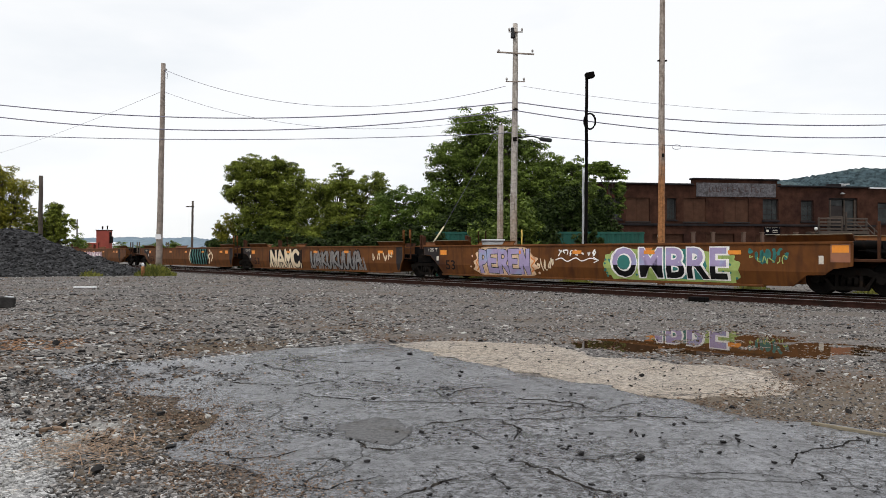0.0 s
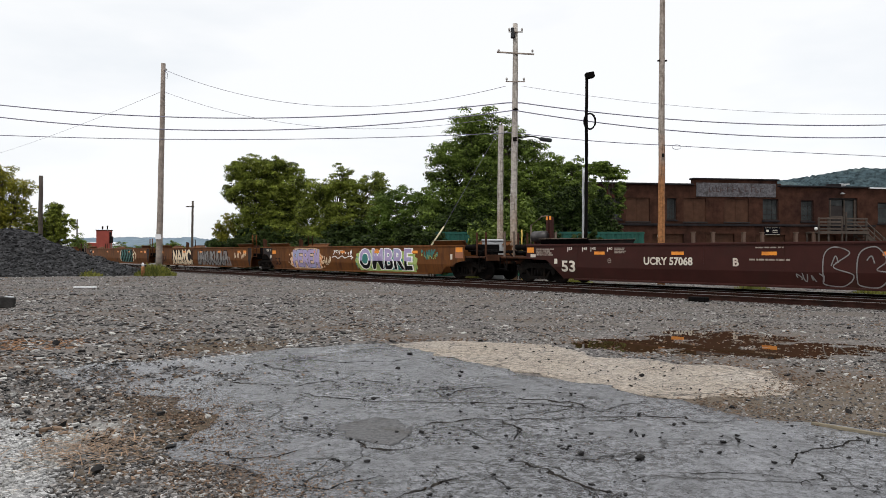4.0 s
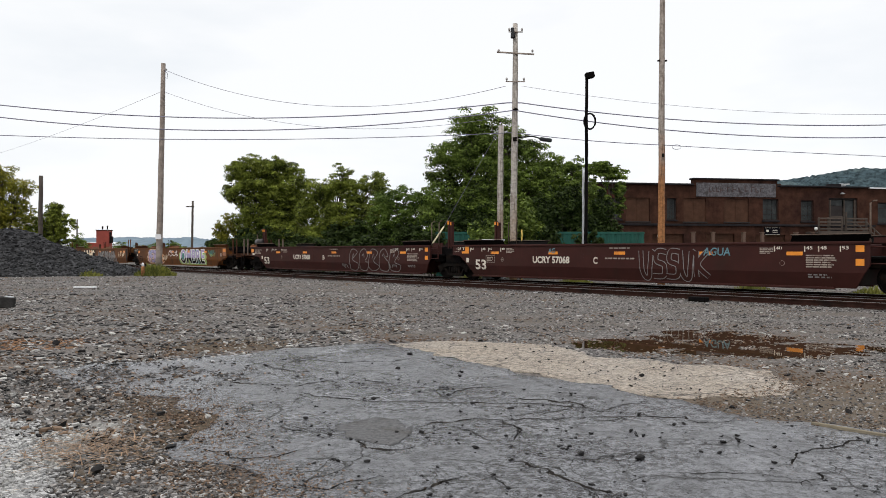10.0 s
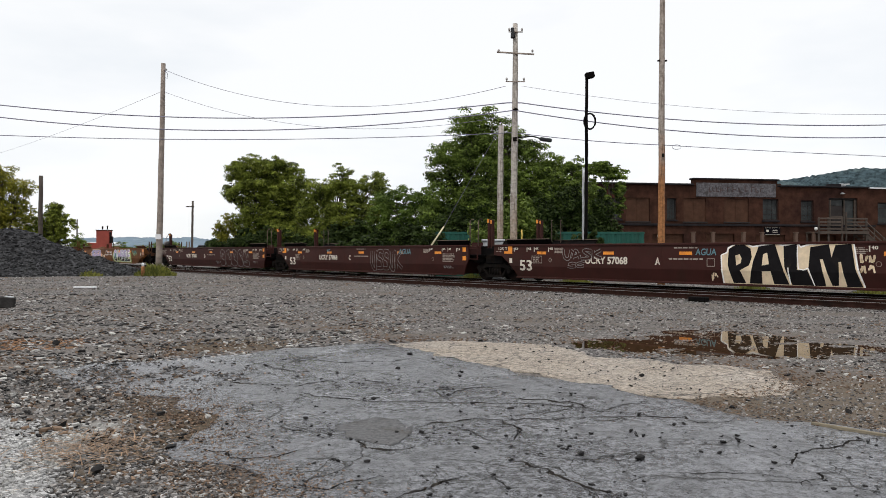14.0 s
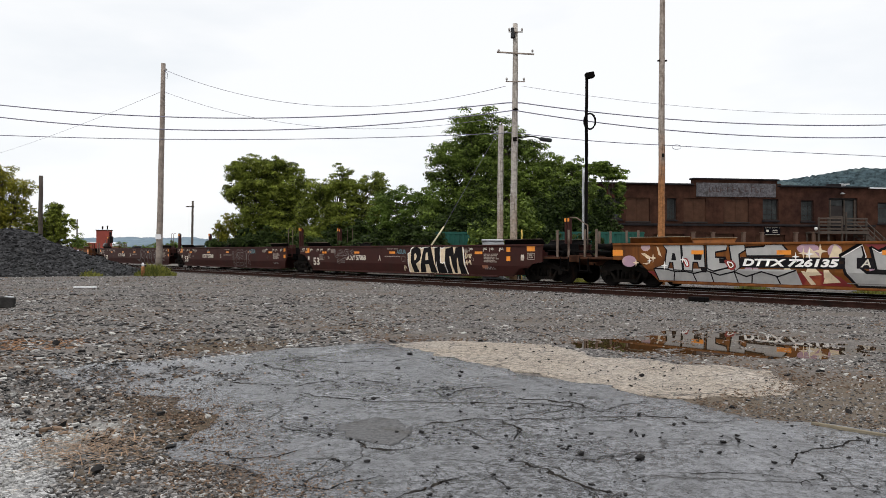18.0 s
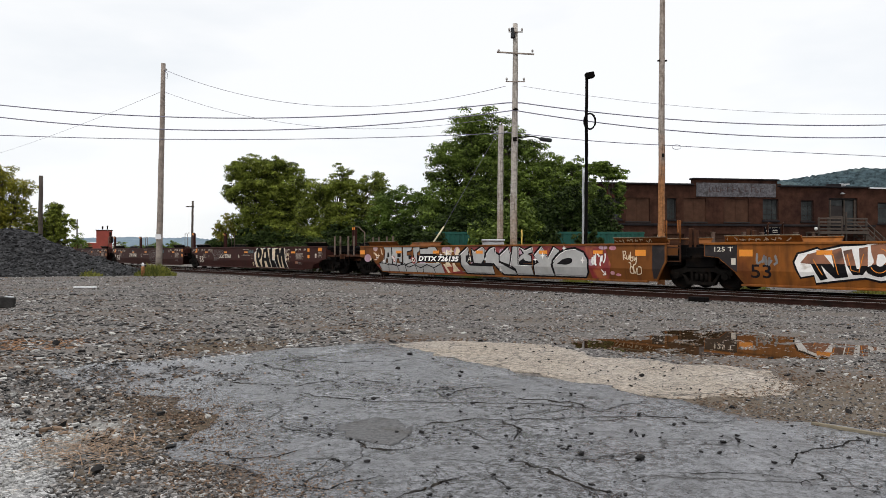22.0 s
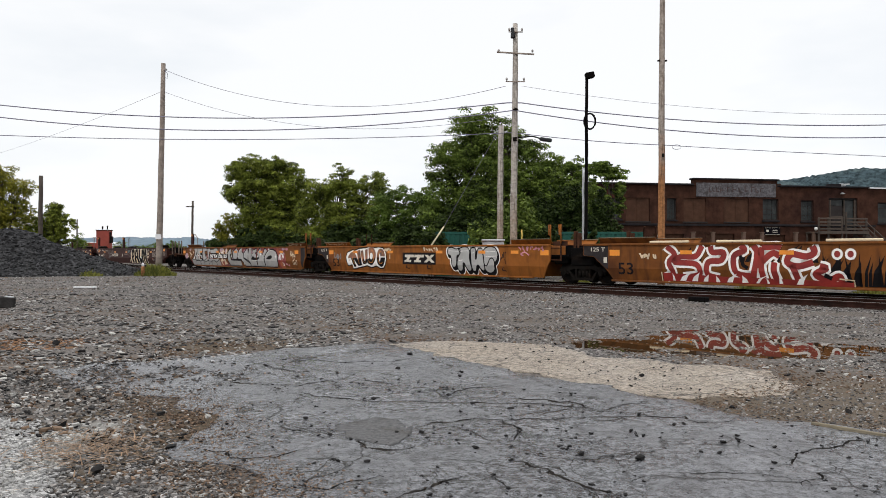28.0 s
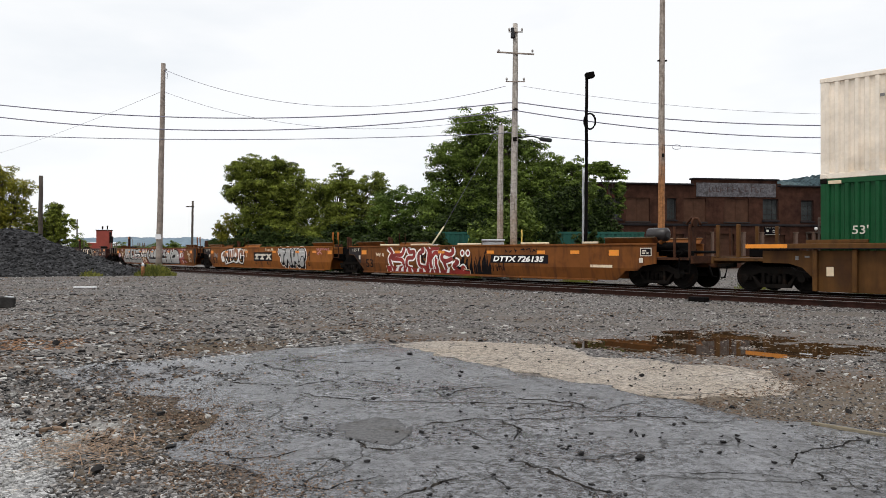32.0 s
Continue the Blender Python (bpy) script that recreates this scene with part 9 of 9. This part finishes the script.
bubbles = ([(12.03, 1.25), (12.1, 1.42), (12.34, 1.46), (12.62, 1.38), (12.85, 1.41), (12.92, 1.22), (12.79, 1.10), (12.69, 1.07), (12.65, 0.67), (12.51, 0.57), (12.36, 0.63), (12.27, 1.06), (12.1, 1.12)],
           [(12.79, 1.38), (13.09, 1.47), (13.38, 1.45), (13.54, 1.28), (13.51, 1.01), (13.64, 0.57), (13.54, 0.43), (13.38, 0.44), (13.22, 0.71), (13.12, 0.77), (13.05, 0.50), (12.89, 0.40), (12.72, 0.51), (12.74, 0.95), (12.89, 1.19)],
           [(13.58, 1.38), (13.77, 1.45), (13.93, 1.35), (13.89, 1.02), (13.97, 0.96), (14.05, 1.35), (14.24, 1.42), (14.36, 1.31), (14.48, 0.62), (14.39, 0.45), (14.24, 0.50), (14.11, 0.67), (13.99, 0.64), (13.89, 0.43), (13.7, 0.45), (13.64, 0.78)],
           [(14.36, 1.26), (14.54, 1.42), (14.84, 1.48), (15.13, 1.42), (15.29, 1.18), (15.24, 0.92), (15.1, 0.78), (15.08, 0.52), (14.9, 0.37), (14.66, 0.37), (14.5, 0.50), (14.46, 0.72)])
for k, pts in enumerate(bubbles):
    ring = curve(pts + pts[:1], 4)[:-1]
    decal(u, "halo", ribbon([ring + ring[:2]], 0.22), "graf_white", 1.2 + 0.05 * k)
    drop = [(x + 0.05, max(0.28, z - 0.10)) for x, z in ring]
    decal(u, "halo", ribbon([drop + drop[:2]], 0.17), "graf_white", 1.4 + 0.05 * k)
    decal(u, "shadow_paint", polys([drop]), "graf_black", 1.9 + 0.05 * k)
    decal(u, "shadow_paint", ribbon([drop + drop[:2]], 0.09), "graf_black", 2.15 + 0.05 * k)
    letter(u, pts, "graf_silver", "graf_black", 0.05, 2.8 + 0.1 * k, 4)
decal(u, "graffiti", ribbon([curve([(14.47, 0.74), (14.6, 0.66), (14.72, 0.80), (14.80, 0.95), (14.95, 0.99), (15.06, 0.90), (15.1, 0.78)], 5)], 0.05), "graf_black", 3.9)
decal(u, "graffiti", ribbon([[(12.9, 1.28), (13.45, 1.3)], [(14.5, 1.25), (15.15, 1.27)], [(14.55, 1.05), (15.2, 1.08)], [(12.8, 0.86), (13.1, 0.9)], [(12.15, 1.3), (12.8, 1.28)], [(13.65, 1.2), (13.85, 1.22)]], 0.018), "graf_white", 3.95)
decal(u, "graffiti", ribbon(scrawl(16.45, 17.95, 1.27, 1.46, 51, 7) + [curve([(17.1, 1.12), (16.85, 1.24), (16.62, 1.16)]), [(16.62, 1.16), (16.75, 1.24)], [(16.62, 1.16), (16.78, 1.10)]], 0.055), "graf_pink", 2)
decal(u, "graffiti", ribbon(scrawl(10.3, 11.4, 1.27, 1.45, 52, 6) + scrawl(7.1, 7.5, 1.25, 1.42, 53, 3), 0.05), "graf_cream", 3)
decal(u, "graffiti", ribbon(scrawl(15.0, 15.8, 0.7, 1.3, 54, 6), 0.04), "stencilblack", 1.5)
decal(u, "graffiti", ribbon(scrawl(2.5, 3.2, 0.85, 1.25, 55, 4), 0.07), "graf_grey", 2)
for x in (9.0, 10.6, 15.6):
    part("tie_down", Shape().tube([(x, -1.48, 0.66), (x, -1.53, 0.5), (x + 0.25, -1.53, 0.46)], 0.02, 5), MAT["stencilblack"], u)

u = couple(well_unit("mid", "artic", "end", "orange steel container well with flaming red and white graffiti", "short", True), 94.75)
marks_orange(u, 70, True, True, False, strips=(4.83, 8.19, 11.43, 14.32, 16.05), ends=(1.93, 17.85))
decal(u, "graffiti", polys(flames(9.2, 11.6, 0.30, 1.48, 61, 20)), "graf_black", 1)
decal(u, "graffiti", polys(flames(4.3, 9.4, 0.95, 1.49, 62, 22)), "graf_black", 1.1)
for runs in (((5.63, 1.46), (5.4, 1.12), (4.85, 1.10), (4.62, 0.92), (5.4, 0.86), (5.52, 0.53), (4.93, 0.42)), ((5.93, 1.44), (6.01, 1.25), (6.38, 1.24), (6.30, 0.99), (5.86, 0.93), (5.82, 0.54), (6.23, 0.42)),
             ((6.95, 1.46), (7.09, 1.31), (6.74, 1.12), (6.81, 0.62), (7.30, 0.51)), ((7.37, 1.46), (7.50, 1.19), (7.36, 0.48)), ((7.64, 1.40), (8.11, 1.42), (8.24, 1.38)), ((7.64, 1.40), (7.62, 0.88), (7.68, 0.44)),
             ((7.64, 0.95), (7.98, 1.22), (8.20, 1.13)), ((8.04, 0.95), (8.02, 0.7), (8.11, 0.38)), ((9.16, 1.43), (9.22, 1.25), (9.0, 1.13), (8.56, 1.19), (8.43, 0.95), (8.75, 0.84), (9.19, 0.96)), ((8.56, 0.90), (8.66, 0.66), (8.75, 0.38)),
             ((9.37, 0.85), (9.55, 0.79), (9.25, 0.61), (9.61, 0.45), (9.9, 0.57), (9.96, 0.42)), ((4.3, 1.44), (4.62, 1.18), (4.4, 0.9), (4.55, 0.55), (4.25, 0.40))):
    run = curve(list(runs), 6)
    decal(u, "graffiti_edge", ribbon([run], 0.34), "graf_white", 1.8)
    tip = run[0]
    decal(u, "graffiti_edge", polys([[(tip[0] - 0.16, tip[1] - 0.12), (tip[0] + 0.15, tip[1] - 0.10), (tip[0] + 0.05, min(1.49, tip[1] + 0.1))]]), "graf_white", 1.7)
    decal(u, "graffiti", ribbon([run], 0.19), "graf_red", 2.6)
decal(u, "graffiti", polys([[(4.15, 0.56), (4.15, 0.28), (10.28, 0.27), (10.28, 0.40), (9.2, 0.44), (7.8, 0.46), (6.6, 0.47), (5.2, 0.52)]]), "graf_red", 3.3)
decal(u, "graffiti", ribbon([[(9.9, 0.5), (10.3, 0.46), (10.3, 0.28)], [(4.1, 0.58), (4.1, 0.28)]], 0.04), "graf_cream", 3.4)
decal(u, "graffiti", polys(flames(4.3, 8.9, 0.30, 0.62, 69, 11)), "graf_white", 3.9)
decal(u, "graffiti", ribbon([[(6.95, 1.15), (7.05, 0.85), (7.2, 0.75)], [(9.5, 0.6), (9.7, 0.5)]], 0.12), "graf_black", 4.0)
for x in (9.86, 10.22):
    decal(u, "graffiti", ribbon([disc(x, 1.20, 0.12, 0.13, 18) + [(x + 0.12, 1.20)]], 0.07), "graf_white", 5.6)
    decal(u, "graffiti", polys([disc(x, 1.20, 0.085, 0.095, 14)]), "graf_red", 5.2)
decal(u, "graffiti", ribbon(scrawl(3.2, 3.9, 1.0, 1.2, 66, 4), 0.06), "graf_cream", 2)
decal(u, "graffiti", ribbon(scrawl(11.2, 12.6, 0.42, 0.95, 67, 8) + scrawl(12.4, 14.4, 1.2, 1.4, 68, 6), 0.035), "stencilblack", 2)
decal(u, "number_board", polys([[(11.68, 0.80), (14.92, 0.80), (14.92, 1.14), (11.68, 1.14)]]), "stencilblack", 2)
decal(u, "reporting_mark", text_mesh("DTTX 726135", 11.82, 14.70, 0.85, 1.09, 0.040, 0.2), "graf_white", 3)
decal(u, "faded_panel", polys([[(17.0, 0.69), (18.0, 0.69), (18.0, 0.79), (17.0, 0.79)]]), "graf_cream", 1)
decal(u, "data_panel", polys([[(19.2, 1.11), (19.66, 1.11), (19.66, 1.40), (19.2, 1.40)]]), "whitepaint", 1)
decal(u, "data_panel", polys([[(19.15, 0.88), (19.31, 0.88), (19.31, 1.05), (19.15, 1.05)]]), "whitepaint", 1)
decal(u, "data_lines", polys([[(19.23, 1.14), (19.63, 1.14), (19.63, 1.37), (19.23, 1.37)]]), "stencilblack", 2)
decal(u, "data_lines", bars(19.28, 19.58, 1.17, 1.34, 2, 0.3, 71), "whitepaint", 3)
for x in (4.4, 6.9, 10.3, 14.2, 17.0):
    part("top_guide", Shape().box((x, -1.5, TOPZ + 0.055), (1.5 if x < 15 else 0.7, 0.10, 0.08), 0, 0.02), MAT["graf_cream"], u)

# mustard ribbed well car with stacked containers
v_ = thing("well_car", "mustard steel well car with ribbed sides", "rail car", on_line(0), "wells of the container train")
for sign in (-1, 1):
    arch = [(-0.2, 1.30), (-0.2, 0.93), (0.6, 0.92), (1.0, 0.80), (1.3, 0.52), (1.45, 0.12), (17.7, 0.12), (17.85, 0.52), (18.15, 0.80), (18.55, 0.92), (19.35, 0.93), (19.35, 1.30)]
    side = part("side_sheet", Shape().plate(arch[::-1] if sign < 0 else arch, sign * 1.36, sign * 1.32), MAT["yellow"], v_)
    part("top_chord", Shape().box((9.575, sign * 1.45, 1.42), (19.6, 0.2, 0.17)), MAT["yellow"], side)
    part("edge_strip", Shape().box((9.575, sign * 1.555, 1.35), (19.5, 0.012, 0.03), 0, 0.003), MAT["stencilblack"], side)
    for k in range(16):
        x = 1.42 + 1.087 * k
        part("rib", Shape().box((x, sign * 1.435, 0.73), (0.13, 0.145, 1.2)), MAT["yellow"], side)
    for k in range(6):
        part("top_guide", Shape().box((2.0 + 3.0 * k, sign * 1.42, 1.56), (1.7, 0.1, 0.10)), MAT["yellow"], side)
part("floor", Shape().box((9.575, 0, 0.38), (16.5, 2.7, 0.12)), MAT["yellow"], v_)
for xe, d in ((0.0, 1), (19.15, -1)):
    part("end_platform", Shape().box((xe - d * 0.7, 0, 1.02), (2.4, 2.7, 0.1)).box((xe - d * 1.88, 0, 1.0), (0.08, 2.75, 0.24)), MAT["yellow"], v_)
    part("coupler", Shape().box((xe - d * 2.05, 0, 0.84), (0.42, 0.2, 0.2)).box((xe - d * 2.18, 0.04, 0.84), (0.16, 0.34, 0.28), 0, 0.04), MAT["steel"], v_)
    part("air_hose", Shape().tube([(xe - d * 1.9, -0.4, 0.8), (xe - d * 2.0, -0.41, 0.42), (xe - d * 2.15, -0.35, 0.4)], 0.035, 6), MAT["black"], v_)
    for px in (-1.75, -1.05):
        for sy in (-1.25, 1.25):
            part("stanchion", Shape().box((xe + d * px, sy, 1.6), (0.11, 0.1, 1.05)), MAT["yellow"], v_)
    part("brake_rigging", Shape().box((xe - d * 0.6, 0, 1.25), (0.9, 1.2, 0.3)).tube([(xe - d * 0.3, -0.8, 1.35), (xe + d * 0.6, -0.8, 1.35)], 0.14, 12), MAT["black"], v_)
    part("sill", Shape().box((xe + d * 0.2, 0, 0.88), (2.6, 0.6, 0.24)), MAT["black"], v_)
    truck(v_, xe)
part("reflector", Shape().box((-0.0, -1.556, 1.43), (1.3, 0.012, 0.12)), MAT["reflector"], v_)
part("data_panel", Shape().box((1.80, -1.366, 0.70), (0.20, 0.008, 0.26), 0, 0.002), MAT["graf_cream"], v_)
part("data_lines", Shape().box((0.85, -1.366, 1.08), (0.10, 0.008, 0.12), 0, 0.002).box((1.15, -1.366, 1.12), (0.14, 0.008, 0.05), 0, 0.002), MAT["graf_grey"], v_)
couple(v_, 118.5)

BOXL = 16.15
for z, key, label in ((0.45, "green_box", "green corrugated steel container, lower of the stack"), (3.355, "cream_box", "cream corrugated steel container, top of the stack")):
    c = thing("freight_container", label, "container", on_line(0), "stacked containers")
    mid = 1.5 + BOXL / 2
    part("wall_panel", corrugated(BOXL, 2.59, 2.896, 0.27, 0.06), MAT[key], c, "", pose(mid, 0, z))
    part("frame", container_frame(BOXL, 2.59, 2.896), MAT[key], c, "", pose(mid, 0, z))
    part("corner_casting", Shape().box((1.59, -1.21, z + 0.07), (0.2, 0.2, 0.13)).box((1.59, -1.21, z + 2.83), (0.2, 0.2, 0.13)), MAT["steel"] if key == "green_box" else MAT["cream_box"], c)
    if key == "green_box":
        bm = text_mesh("53'", 2.37, 2.80, z + 1.31, z + 1.56, 0.01)
        b2 = bars(3.9, 6.0, z + 2.35, z + 2.55, 1, 0.2, 8)
        part("handling_mark", Shape().box((1.9, -1.30, z + 2.80), (0.36, 0.02, 0.10)), MAT["graf_cream"], c)
    else:
        bm = bars(3.1, 6.4, z + 2.12, z + 2.26, 1, 0.2, 9)
        b2 = polys([disc(3.75, z + 2.58, 0.17, 0.24, 12)])
    for b in (bm, b2):
        for w in b.verts:
            w.co.y = -1.292
        me = bpy.data.meshes.new("lettering")
        b.to_mesh(me)
        b.free()
        part("lettering", me, MAT["whitepaint"] if key == "green_box" else MAT["graf_grey"], c)
    couple(c, 118.5)


# ---- what moves ----
GONE = [(0, 0.0), (4, 16.26), (8, 32.65), (12, 49.10), (16, 65.50), (20, 81.81), (24, 97.99), (28, 114.05), (32, 130.0)]


def motions():
    for ob, q in TRAIN:
        walk(ob, [(t, on_line(q - d)) for t, d in GONE])
    turn = [(0.15 * k, pose(0, 0, 0.487, 0, -math.degrees(4.06 * 0.15 * k / 0.487), 0)) for k in range(214)]
    turn[-1] = (32.0, turn[-1][1])
    for ws_ in WHEELS:
        x = ws_.matrix_basis.translation.x
        walk(ws_, [(t, Matrix.Translation((x, 0, 0)) @ m) for t, m in turn])


motions()
